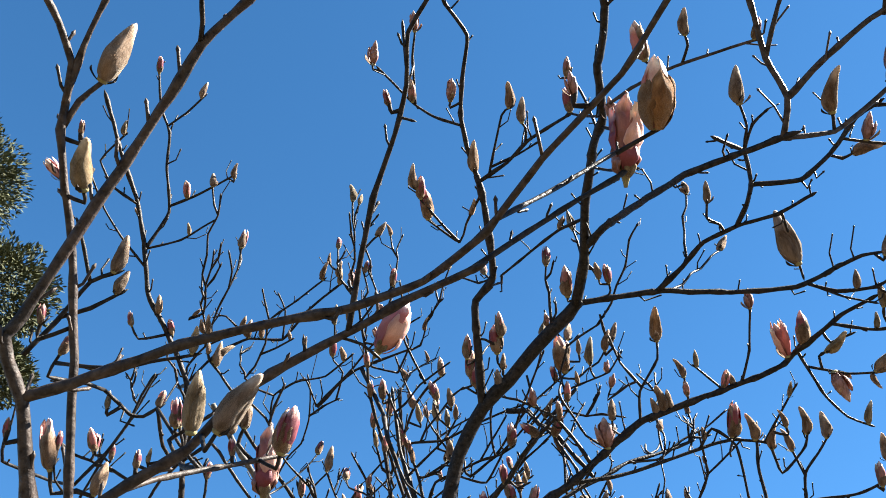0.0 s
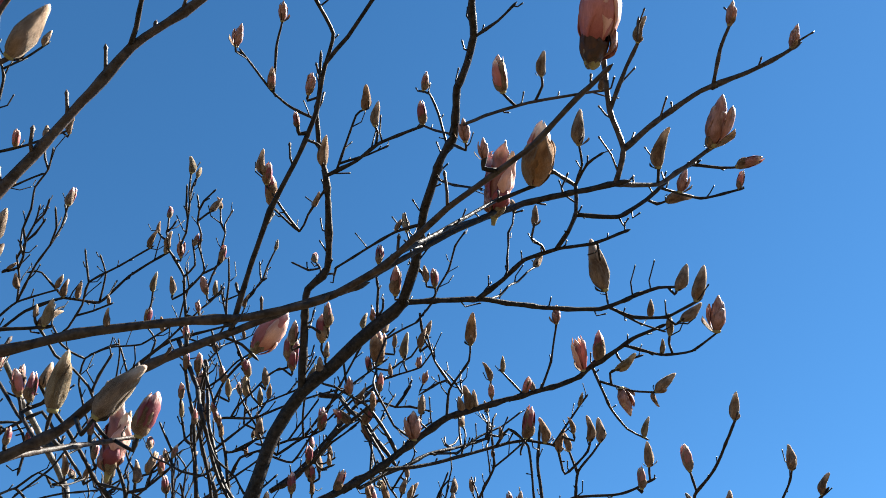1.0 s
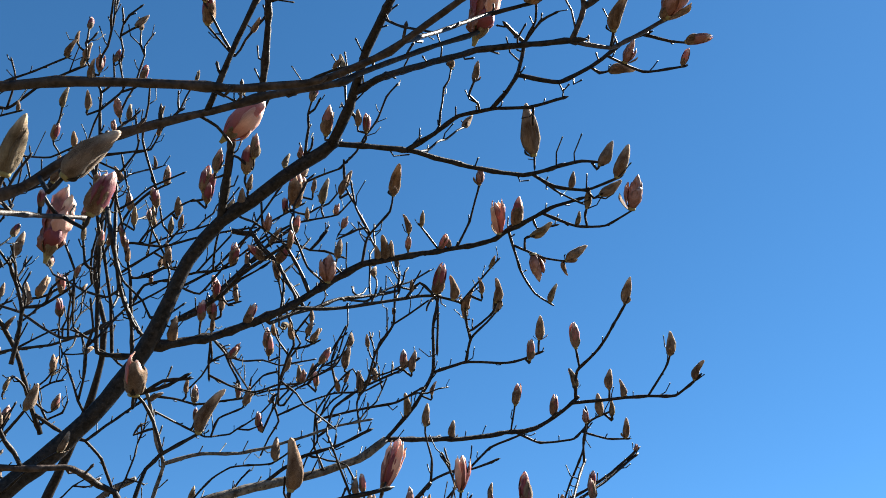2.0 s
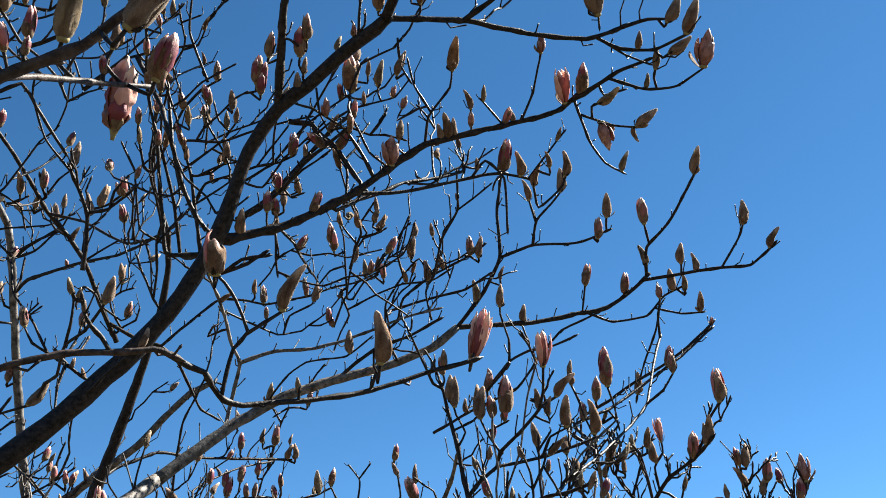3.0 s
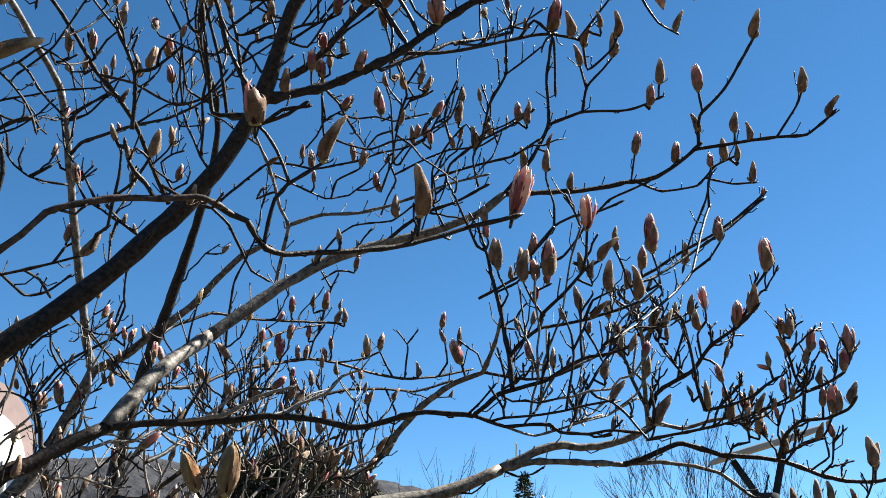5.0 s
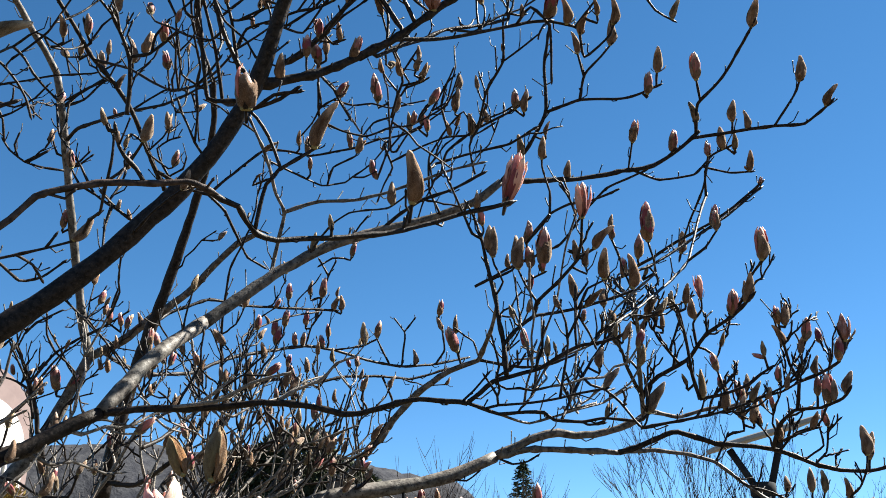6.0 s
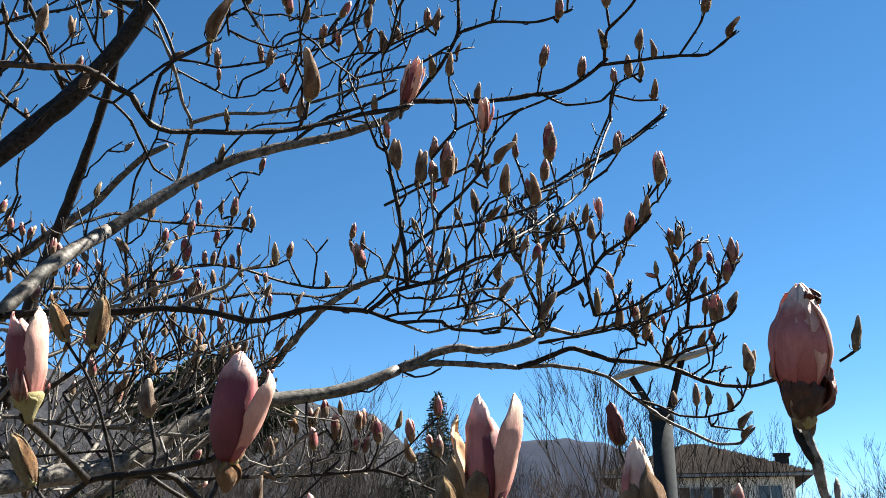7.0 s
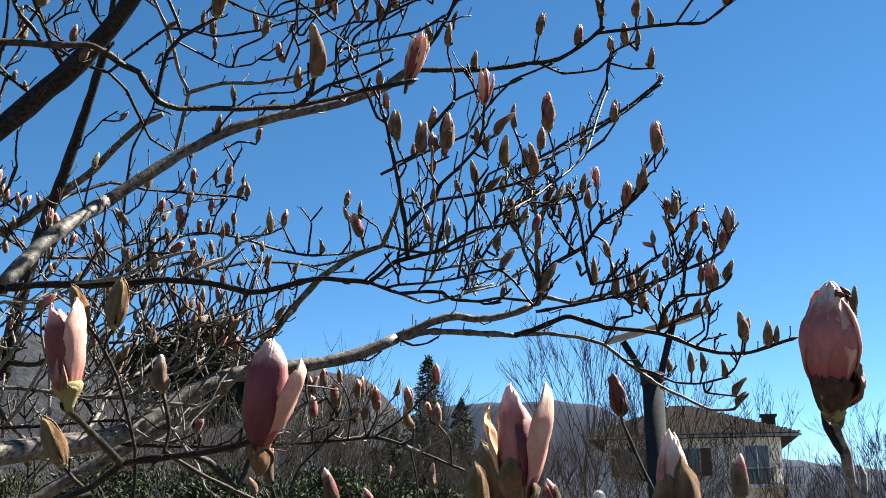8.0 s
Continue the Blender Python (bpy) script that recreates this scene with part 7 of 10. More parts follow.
wood(0.0016, 0.0014, (-0.268, 0.523, 2.099), (-0.250, 0.521, 2.087), (-0.246, 0.517, 2.095))
wood(0.0016, 0.0014, (-0.391, 0.550, 2.014), (-0.405, 0.544, 2.037), (-0.438, 0.540, 2.084), (-0.431, 0.534, 2.102))
wood(0.0016, 0.0014, (-0.431, 0.534, 2.102), (-0.439, 0.523, 2.102), (-0.454, 0.513, 2.097), (-0.453, 0.503, 2.111))
wood(0.0016, 0.0014, (-0.453, 0.503, 2.111), (-0.450, 0.500, 2.119), (-0.448, 0.497, 2.125))
wood(0.0018, 0.0016, (-0.720, 0.915, 2.679), (-0.740, 0.909, 2.667), (-0.734, 0.909, 2.672))
wood(0.0016, 0.0014, (-0.476, 0.549, 2.228), (-0.473, 0.525, 2.218), (-0.478, 0.485, 2.199), (-0.468, 0.480, 2.216))
wood(0.0018, 0.0016, (-0.637, 0.794, 2.841), (-0.631, 0.803, 2.839), (-0.630, 0.800, 2.842))
wood(0.0016, 0.0014, (-0.297, 0.274, 2.206), (-0.290, 0.283, 2.207), (-0.288, 0.280, 2.211))
wood(0.0018, 0.0016, (-0.746, 0.879, 2.616), (-0.740, 0.888, 2.613), (-0.739, 0.885, 2.616))
wood(0.0016, 0.0014, (-0.175, 0.422, 2.102), (-0.174, 0.420, 2.104), (-0.174, 0.419, 2.106))
wood(0.0016, 0.0014, (-0.467, 0.567, 2.219), (-0.478, 0.564, 2.210), (-0.477, 0.561, 2.214))
wood(0.0016, 0.0014, (-0.333, 0.502, 2.122), (-0.335, 0.500, 2.123), (-0.334, 0.499, 2.125))
wood(0.0016, 0.0014, (-0.280, 0.421, 2.030), (-0.283, 0.418, 2.031), (-0.283, 0.417, 2.033))
wood(0.0016, 0.0014, (-0.303, 0.345, 2.016), (-0.311, 0.339, 2.011), (-0.310, 0.337, 2.015))
wood(0.0016, 0.0014, (-0.679, 0.691, 2.304), (-0.685, 0.690, 2.297), (-0.684, 0.688, 2.299))
wood(0.0016, 0.0014, (-0.653, 0.729, 2.291), (-0.651, 0.729, 2.295), (-0.650, 0.728, 2.298))
wood(0.0018, 0.0016, (-0.831, 0.920, 2.441), (-0.826, 0.930, 2.436), (-0.824, 0.928, 2.439))
wood(0.0016, 0.0014, (-0.254, 0.730, 2.056), (-0.252, 0.718, 2.038), (-0.251, 0.713, 2.046))
wood(0.0016, 0.0014, (-0.125, 0.843, 2.014), (-0.123, 0.832, 2.006), (-0.123, 0.819, 1.985), (-0.120, 0.812, 1.999))
wood(0.0016, 0.0014, (-0.037, 0.890, 2.033), (-0.040, 0.913, 2.032), (-0.037, 0.909, 2.040))
wood(0.0016, 0.0014, (-0.403, 0.545, 2.034), (-0.398, 0.520, 2.028), (-0.388, 0.522, 2.035))
wood(0.0019, 0.0017, (-0.725, 1.193, 2.463), (-0.717, 1.194, 2.468), (-0.716, 1.190, 2.474))
wood(0.0022, 0.0020, (-0.805, 1.432, 2.610), (-0.823, 1.431, 2.598), (-0.821, 1.428, 2.604))
wood(0.0022, 0.0020, (-0.774, 1.440, 2.594), (-0.771, 1.436, 2.601), (-0.770, 1.433, 2.607))
wood(0.0028, 0.0025, (-1.063, 1.946, 2.495), (-1.083, 1.941, 2.480), (-1.081, 1.938, 2.489))
wood(0.0022, 0.0020, (-0.285, 1.632, 2.600), (-0.305, 1.634, 2.592), (-0.305, 1.629, 2.600))
wood(0.0019, 0.0017, (-0.199, 1.344, 2.511), (-0.189, 1.351, 2.503), (-0.188, 1.348, 2.508))
wood(0.0022, 0.0020, (-0.228, 1.664, 2.558), (-0.211, 1.673, 2.545), (-0.211, 1.669, 2.553))
wood(0.0023, 0.0021, (-0.489, 1.732, 2.552), (-0.483, 1.730, 2.559), (-0.483, 1.727, 2.565))
wood(0.0016, 0.0014, (-0.195, 0.816, 1.970), (-0.194, 0.815, 1.974), (-0.194, 0.814, 1.976))
wood(0.0023, 0.0021, (-0.402, 1.842, 2.359), (-0.389, 1.847, 2.356), (-0.387, 1.844, 2.362))
wood(0.0022, 0.0019, (-0.440, 1.646, 2.448), (-0.434, 1.644, 2.456), (-0.434, 1.640, 2.464))
wood(0.0021, 0.0019, (-0.492, 1.589, 2.422), (-0.502, 1.587, 2.419), (-0.528, 1.586, 2.408), (-0.521, 1.582, 2.419))
wood(0.0037, 0.0033, (-0.311, 2.989, 2.564), (-0.314, 2.984, 2.573), (-0.323, 2.982, 2.583), (-0.320, 2.977, 2.599))
wood(0.0031, 0.0027, (-0.549, 2.432, 2.443), (-0.530, 2.438, 2.435), (-0.529, 2.436, 2.444))
wood(0.0033, 0.0030, (-0.666, 2.663, 2.466), (-0.681, 2.660, 2.466), (-0.680, 2.658, 2.473))
wood(0.0033, 0.0030, (-0.634, 2.642, 2.553), (-0.645, 2.639, 2.553), (-0.665, 2.637, 2.545), (-0.666, 2.632, 2.560))
wood(0.0030, 0.0027, (-0.649, 2.356, 2.426), (-0.654, 2.351, 2.437), (-0.653, 2.348, 2.446))
wood(0.0033, 0.0029, (-0.745, 2.602, 2.386), (-0.747, 2.598, 2.395), (-0.753, 2.595, 2.404), (-0.752, 2.590, 2.420))
wood(0.0027, 0.0024, (-0.604, 2.193, 2.191), (-0.600, 2.191, 2.207), (-0.598, 2.187, 2.219))
wood(0.0027, 0.0024, (-0.579, 2.215, 2.192), (-0.591, 2.215, 2.178), (-0.591, 2.213, 2.185))
wood(0.0017, 0.0015, (-0.263, 1.420, 1.942), (-0.265, 1.417, 1.950), (-0.272, 1.414, 1.959), (-0.269, 1.411, 1.973))
wood(0.0034, 0.0030, (-0.630, 2.733, 2.423), (-0.628, 2.730, 2.432), (-0.625, 2.729, 2.442), (-0.626, 2.724, 2.456))
wood(0.0032, 0.0029, (-0.775, 2.564, 2.369), (-0.775, 2.572, 2.339), (-0.774, 2.569, 2.349))
wood(0.0026, 0.0023, (-0.930, 1.924, 2.253), (-0.908, 1.939, 2.238), (-0.908, 1.935, 2.249))
wood(0.0028, 0.0025, (-1.100, 2.116, 2.138), (-1.119, 2.106, 2.138), (-1.120, 2.102, 2.150))
wood(0.0026, 0.0023, (-1.069, 1.897, 2.094), (-1.058, 1.904, 2.090), (-1.058, 1.903, 2.095))
wood(0.0019, 0.0017, (-0.785, 1.358, 2.059), (-0.793, 1.352, 2.064), (-0.809, 1.343, 2.066), (-0.807, 1.339, 2.081))
wood(0.0020, 0.0018, (0.237, 1.615, 2.153), (0.248, 1.612, 2.157), (0.249, 1.610, 2.164))
wood(0.0021, 0.0019, (0.212, 1.752, 2.158), (0.226, 1.750, 2.157), (0.226, 1.748, 2.164))
wood(0.0021, 0.0019, (0.226, 1.748, 2.164), (0.215, 1.748, 2.170), (0.215, 1.745, 2.178))
wood(0.0021, 0.0019, (0.426, 1.693, 2.112), (0.424, 1.690, 2.122), (0.422, 1.689, 2.132), (0.419, 1.684, 2.149))
wood(0.0021, 0.0019, (0.420, 1.685, 2.145), (0.429, 1.684, 2.142), (0.429, 1.683, 2.146))
wood(0.0022, 0.0019, (0.530, 1.704, 2.108), (0.534, 1.702, 2.114), (0.533, 1.700, 2.119))
wood(0.0022, 0.0019, (0.484, 1.746, 2.013), (0.485, 1.744, 2.024), (0.485, 1.741, 2.032))
wood(0.0020, 0.0018, (0.265, 1.684, 2.044), (0.252, 1.689, 2.033), (0.251, 1.687, 2.040))
wood(0.0023, 0.0020, (0.347, 1.877, 1.988), (0.358, 1.873, 1.994), (0.379, 1.869, 1.997), (0.378, 1.865, 2.016))
wood(0.0023, 0.0020, (0.378, 1.867, 2.008), (0.396, 1.865, 2.001), (0.397, 1.863, 2.009))
wood(0.0016, 0.0014, (0.081, 1.306, 1.945), (0.099, 1.290, 1.923), (0.124, 1.265, 1.882), (0.132, 1.260, 1.900))
wood(0.0021, 0.0019, (0.282, 1.730, 2.123), (0.296, 1.728, 2.118), (0.316, 1.730, 2.103), (0.322, 1.723, 2.120))
wood(0.0017, 0.0015, (-0.088, 1.354, 2.192), (-0.084, 1.351, 2.201), (-0.085, 1.347, 2.208))
wood(0.0017, 0.0015, (-0.011, 1.362, 2.128), (-0.015, 1.360, 2.134), (-0.015, 1.357, 2.141))
wood(0.0016, 0.0015, (0.044, 1.317, 2.127), (0.066, 1.320, 2.116), (0.065, 1.316, 2.125))
wood(0.0022, 0.0019, (0.218, 1.752, 2.275), (0.197, 1.759, 2.265), (0.200, 1.756, 2.272))
wood(0.0017, 0.0015, (-0.031, 1.388, 2.061), (-0.039, 1.387, 2.065), (-0.041, 1.385, 2.071))
wood(0.0022, 0.0019, (-0.025, 1.804, 2.111), (-0.025, 1.801, 2.120), (-0.023, 1.799, 2.130), (-0.026, 1.795, 2.144))
wood(0.0017, 0.0015, (0.012, 1.377, 2.003), (0.007, 1.376, 2.006), (0.007, 1.375, 2.010))
wood(0.0017, 0.0015, (0.023, 1.374, 2.009), (0.020, 1.373, 2.013), (0.019, 1.371, 2.017))
wood(0.0018, 0.0016, (0.068, 1.456, 2.015), (0.086, 1.457, 2.005), (0.086, 1.455, 2.013))
wood(0.0016, 0.0015, (0.105, 1.354, 2.031), (0.113, 1.356, 2.022), (0.115, 1.355, 2.027))
wood(0.0016, 0.0014, (-0.116, 0.438, 1.630), (-0.107, 0.446, 1.627), (-0.097, 0.462, 1.616), (-0.091, 0.462, 1.631))
wood(0.0016, 0.0014, (0.228, 1.041, 1.622), (0.240, 0.980, 1.607), (0.262, 0.869, 1.599), (0.263, 0.868, 1.619))
wood(0.0016, 0.0014, (0.031, 0.394, 1.592), (0.046, 0.466, 1.580), (0.079, 0.601, 1.587), (0.072, 0.601, 1.605))
wood(0.0016, 0.0014, (-0.231, 0.806, 1.657), (-0.205, 0.835, 1.639), (-0.151, 0.890, 1.612), (-0.155, 0.888, 1.631))
wood(0.0016, 0.0014, (-0.198, 0.629, 1.612), (-0.155, 0.654, 1.601), (-0.067, 0.701, 1.594), (-0.075, 0.699, 1.612))
wood(0.0016, 0.0014, (-0.069, 0.700, 1.599), (-0.063, 0.718, 1.598), (-0.040, 0.753, 1.593), (-0.051, 0.752, 1.610))
wood(0.0016, 0.0014, (-0.164, 0.876, 1.619), (-0.166, 0.876, 1.621), (-0.167, 0.876, 1.623))
wood(0.0022, 0.0020, (-0.227, 1.874, 1.833), (-0.237, 1.872, 1.829), (-0.256, 1.872, 1.816), (-0.257, 1.870, 1.830))
wood(0.0022, 0.0020, (-0.010, 1.894, 1.784), (-0.024, 1.894, 1.789), (-0.026, 1.892, 1.799))
wood(0.0022, 0.0020, (-0.256, 1.871, 1.826), (-0.267, 1.869, 1.823), (-0.287, 1.868, 1.810), (-0.287, 1.866, 1.824))
wood(0.0022, 0.0020, (-0.181, 1.882, 1.797), (-0.171, 1.885, 1.788), (-0.171, 1.884, 1.793))
wood(0.0019, 0.0017, (-0.511, 0.997, 2.739), (-0.503, 1.001, 2.739), (-0.502, 0.998, 2.742))
wood(0.0021, 0.0018, (-0.624, 1.160, 2.749), (-0.619, 1.149, 2.760), (-0.614, 1.141, 2.777), (-0.610, 1.129, 2.793))
wood(0.0019, 0.0017, (-0.503, 1.037, 2.700), (-0.521, 1.037, 2.689), (-0.520, 1.032, 2.695))
wood(0.0021, 0.0018, (-0.497, 1.164, 2.805), (-0.520, 1.166, 2.791), (-0.522, 1.158, 2.799))
wood(0.0016, 0.0014, (-0.530, 0.743, 2.414), (-0.531, 0.739, 2.417), (-0.531, 0.737, 2.420))
wood(0.0021, 0.0018, (-0.521, 1.279, 2.664), (-0.503, 1.291, 2.658), (-0.503, 1.286, 2.665))
wood(0.0016, 0.0014, (-0.276, 0.504, 2.085), (-0.276, 0.502, 2.088), (-0.276, 0.501, 2.090))
wood(0.0019, 0.0017, (-0.484, 1.128, 2.600), (-0.494, 1.126, 2.597), (-0.493, 1.123, 2.601))
wood(0.0019, 0.0017, (-0.402, 1.163, 2.598), (-0.393, 1.171, 2.591), (-0.393, 1.168, 2.595))
wood(0.0019, 0.0017, (-0.374, 1.158, 2.619), (-0.357, 1.161, 2.624), (-0.355, 1.155, 2.632))
wood(0.0019, 0.0017, (-0.355, 1.155, 2.632), (-0.347, 1.160, 2.630), (-0.346, 1.158, 2.633))
wood(0.0021, 0.0018, (-0.371, 1.408, 2.549), (-0.359, 1.408, 2.556), (-0.358, 1.403, 2.564))
wood(0.0017, 0.0015, (-0.314, 1.130, 2.349), (-0.315, 1.124, 2.360), (-0.314, 1.119, 2.370))
wood(0.0016, 0.0014, (-0.277, 0.988, 2.534), (-0.294, 0.990, 2.528), (-0.293, 0.985, 2.533))
wood(0.0016, 0.0014, (-0.250, 1.014, 2.525), (-0.255, 1.005, 2.534), (-0.253, 0.998, 2.542))
wood(0.0018, 0.0016, (-0.365, 1.159, 2.622), (-0.351, 1.170, 2.614), (-0.350, 1.166, 2.620))
wood(0.0018, 0.0016, (-0.205, 1.183, 2.652), (-0.184, 1.188, 2.650), (-0.183, 1.181, 2.658))
wood(0.0018, 0.0016, (-0.163, 1.194, 2.617), (-0.167, 1.187, 2.626), (-0.166, 1.180, 2.634))
wood(0.0018, 0.0016, (-0.120, 1.143, 2.628), (-0.134, 1.148, 2.620), (-0.133, 1.144, 2.624))
wood(0.0017, 0.0015, (-0.086, 1.119, 2.541), (-0.100, 1.119, 2.537), (-0.132, 1.128, 2.525), (-0.124, 1.119, 2.538))
wood(0.0016, 0.0015, (-0.204, 1.110, 2.495), (-0.197, 1.111, 2.495), (-0.197, 1.109, 2.498))
wood(0.0017, 0.0015, (-0.224, 1.157, 2.502), (-0.218, 1.157, 2.504), (-0.216, 1.155, 2.507))
wood(0.0020, 0.0018, (-0.371, 1.408, 2.549), (-0.377, 1.404, 2.552), (-0.377, 1.402, 2.556))
wood(0.0022, 0.0020, (-0.305, 1.629, 2.600), (-0.307, 1.625, 2.607), (-0.308, 1.621, 2.612))
wood(0.0018, 0.0016, (-0.175, 1.280, 2.430), (-0.185, 1.276, 2.434), (-0.183, 1.273, 2.439))
wood(0.0022, 0.0020, (-0.310, 1.695, 2.473), (-0.320, 1.695, 2.471), (-0.320, 1.693, 2.475))
wood(0.0023, 0.0021, (-0.381, 1.750, 2.566), (-0.382, 1.747, 2.572), (-0.382, 1.745, 2.576))
wood(0.0018, 0.0016, (-0.428, 1.196, 2.544), (-0.409, 1.207, 2.538), (-0.409, 1.201, 2.545))
wood(0.0018, 0.0016, (-0.504, 1.059, 2.673), (-0.484, 1.070, 2.672), (-0.484, 1.063, 2.678))
wood(0.0016, 0.0014, (-0.342, 0.670, 2.006), (-0.347, 0.667, 2.006), (-0.348, 0.665, 2.009))
wood(0.0016, 0.0014, (-0.579, 0.674, 2.251), (-0.585, 0.669, 2.250), (-0.585, 0.666, 2.253))
wood(0.0016, 0.0014, (-0.586, 0.674, 2.241), (-0.575, 0.682, 2.241), (-0.560, 0.706, 2.234), (-0.555, 0.699, 2.250))
wood(0.0016, 0.0014, (-0.555, 0.699, 2.250), (-0.546, 0.709, 2.248), (-0.545, 0.706, 2.253))
wood(0.0016, 0.0014, (-0.604, 0.672, 2.219), (-0.595, 0.629, 2.200), (-0.582, 0.559, 2.178), (-0.578, 0.549, 2.195))
wood(0.0016, 0.0014, (-0.270, 0.518, 2.096), (-0.281, 0.511, 2.108), (-0.276, 0.507, 2.118))
wood(0.0016, 0.0014, (-0.442, 0.587, 2.225), (-0.427, 0.583, 2.208), (-0.400, 0.589, 2.173), (-0.400, 0.577, 2.188))
pink_bud((-0.059, 0.715, 2.731), (0.008, -0.020, 0.016))
pink_bud((-0.066, 0.753, 2.706), (0.002, -0.026, 0.021))
wilted_flower((-0.005, 0.718, 2.620), (0.001, -0.024, 0.021))
wilted_flower((0.047, 0.292, 2.115), (0.001, -0.010, 0.009))
pink_bud((0.050, 0.637, 2.607), (-0.002, -0.037, 0.028))
closed_bud((0.097, 0.625, 2.615), (0.003, -0.024, 0.018))
pink_bud((0.164, 0.651, 2.608), (0.011, -0.018, 0.013))
closed_bud((0.205, 0.573, 2.586), (0.003, -0.024, 0.017))
closed_bud((0.135, 0.718, 2.590), (0.001, -0.034, 0.029))
closed_bud((0.218, 0.698, 2.513), (0.003, -0.035, 0.032))
wilted_flower((0.377, 0.611, 2.592), (0.007, -0.023, 0.014))
wilted_flower((0.308, 0.577, 2.602), (0.005, -0.023, 0.015))
wilted_flower((0.288, 0.713, 2.555), (0.018, -0.048, 0.037), 1.1)
closed_bud((0.285, 0.713, 2.552), (0.006, -0.024, 0.020))
pink_bud((0.314, 0.735, 2.540), (0.031, -0.011, 0.001))
pink_bud((0.325, 0.788, 2.554), (0.007, -0.018, 0.015))
closed_bud((0.243, 0.834, 2.592), (0.034, -0.009, 0.003))
wilted_flower((0.257, 0.805, 2.576), (0.012, -0.024, 0.021))
closed_bud((0.069, 0.906, 2.641), (0.007, -0.021, 0.021))
closed_bud((-0.151, 0.756, 2.757), (0.014, -0.025, 0.022))
closed_bud((-0.137, 0.770, 2.736), (0.006, -0.027, 0.023))
wilted_flower((-0.222, 0.720, 2.760), (0.010, -0.023, 0.020))
pink_bud((-0.082, 0.330, 2.211), (0.000, -0.009, 0.007))
closed_bud((-0.216, 0.804, 2.702), (0.005, -0.033, 0.030))
pink_bud((-0.298, 0.838, 2.671), (0.004, -0.032, 0.031))
closed_bud((-0.301, 0.799, 2.695), (-0.001, -0.028, 0.023))
pink_bud((-0.299, 0.811, 2.686), (0.008, -0.022, 0.023))
closed_bud((-0.239, 0.846, 2.667), (0.014, -0.012, 0.016))
closed_bud((-0.129, 0.899, 2.653), (0.009, -0.012, 0.014))
wilted_flower((-0.242, 0.636, 2.818), (0.007, -0.023, 0.016))
wilted_flower((-0.308, 0.649, 2.792), (0.013, -0.024, 0.020))
pink_bud((-0.271, 0.705, 2.762), (0.006, -0.025, 0.020))
closed_bud((0.274, 1.080, 2.639), (0.021, -0.027, 0.028))
closed_bud((0.298, 1.080, 2.614), (0.019, -0.036, 0.040))
closed_bud((0.273, 1.098, 2.595), (0.035, -0.017, 0.013))
wilted_flower((0.324, 1.116, 2.579), (0.010, -0.036, 0.044), 1.1)
closed_bud((0.228, 1.097, 2.606), (0.008, -0.017, 0.021))
closed_bud((0.256, 1.123, 2.587), (0.005, -0.021, 0.027))
closed_bud((0.240, 1.140, 2.566), (0.008, -0.014, 0.018))
closed_bud((0.162, 1.009, 2.593), (-0.017, -0.050, 0.060), 0.8)
closed_bud((0.162, 1.006, 2.597), (-0.003, -0.038, 0.045))
open_flower((0.122, 1.161, 2.561), (-0.007, -0.031, 0.043), 0.9)
pink_bud((0.145, 1.153, 2.572), (0.005, -0.029, 0.040))
closed_bud((0.170, 1.159, 2.559), (0.036, -0.012, 0.012))
wilted_flower((0.174, 1.174, 2.537), (0.010, 0.024, -0.039), 1.1)
closed_bud((0.221, 1.177, 2.525), (0.001, 0.013, -0.020))
closed_bud((0.225, 1.177, 2.524), (0.033, -0.018, 0.020))
closed_bud((0.200, 1.209, 2.466), (0.007, -0.017, 0.027))
wilted_flower((0.087, 1.106, 2.617), (0.003, -0.019, 0.024))
closed_bud((-0.003, 1.140, 2.560), (0.004, -0.015, 0.021))
closed_bud((-0.022, 1.138, 2.545), (-0.001, -0.017, 0.025))
closed_bud((0.043, 1.163, 2.534), (-0.008, -0.013, 0.020))
closed_bud((-0.047, 1.094, 2.583), (0.006, -0.031, 0.040))
pink_bud((0.020, 1.244, 2.500), (0.014, -0.027, 0.044))
closed_bud((0.050, 1.249, 2.494), (0.002, -0.021, 0.035))
closed_bud((0.120, 1.255, 2.494), (0.010, -0.020, 0.033))
closed_bud((0.070, 1.258, 2.481), (0.003, -0.019, 0.032))
pink_bud((0.026, 1.162, 2.530), (0.012, -0.015, 0.022))
closed_bud((0.109, 1.222, 2.539), (0.009, -0.012, 0.018))
closed_bud((-0.018, 1.224, 2.492), (0.002, -0.011, 0.018))
closed_bud((-0.058, 1.154, 2.504), (0.002, -0.022, 0.033))
closed_bud((-0.130, 1.137, 2.495), (0.005, -0.016, 0.026))
closed_bud((-0.201, 1.113, 2.492), (0.006, -0.014, 0.022))
pink_bud((-0.241, 0.980, 2.555), (0.003, -0.023, 0.029))
closed_bud((-0.250, 1.014, 2.525), (0.004, -0.014, 0.020))
pink_bud((-0.142, 0.976, 2.597), (0.006, -0.029, 0.035))
pink_bud((-0.085, 0.987, 2.615), (0.001, -0.019, 0.022))
closed_bud((-0.097, 0.980, 2.621), (0.000, -0.017, 0.019))
pink_bud((-0.205, 1.183, 2.652), (0.008, -0.019, 0.026))
pink_bud((-0.178, 0.995, 2.569), (0.000, -0.013, 0.016))
pink_bud((-0.205, 1.179, 2.571), (0.006, -0.017, 0.026))
closed_bud((0.424, 1.630, 2.735), (0.006, -0.034, 0.047))
closed_bud((0.529, 1.723, 2.665), (0.005, -0.028, 0.044))
closed_bud((0.572, 1.722, 2.606), (0.008, -0.025, 0.038))
pink_bud((0.335, 1.756, 2.698), (-0.005, -0.030, 0.050))
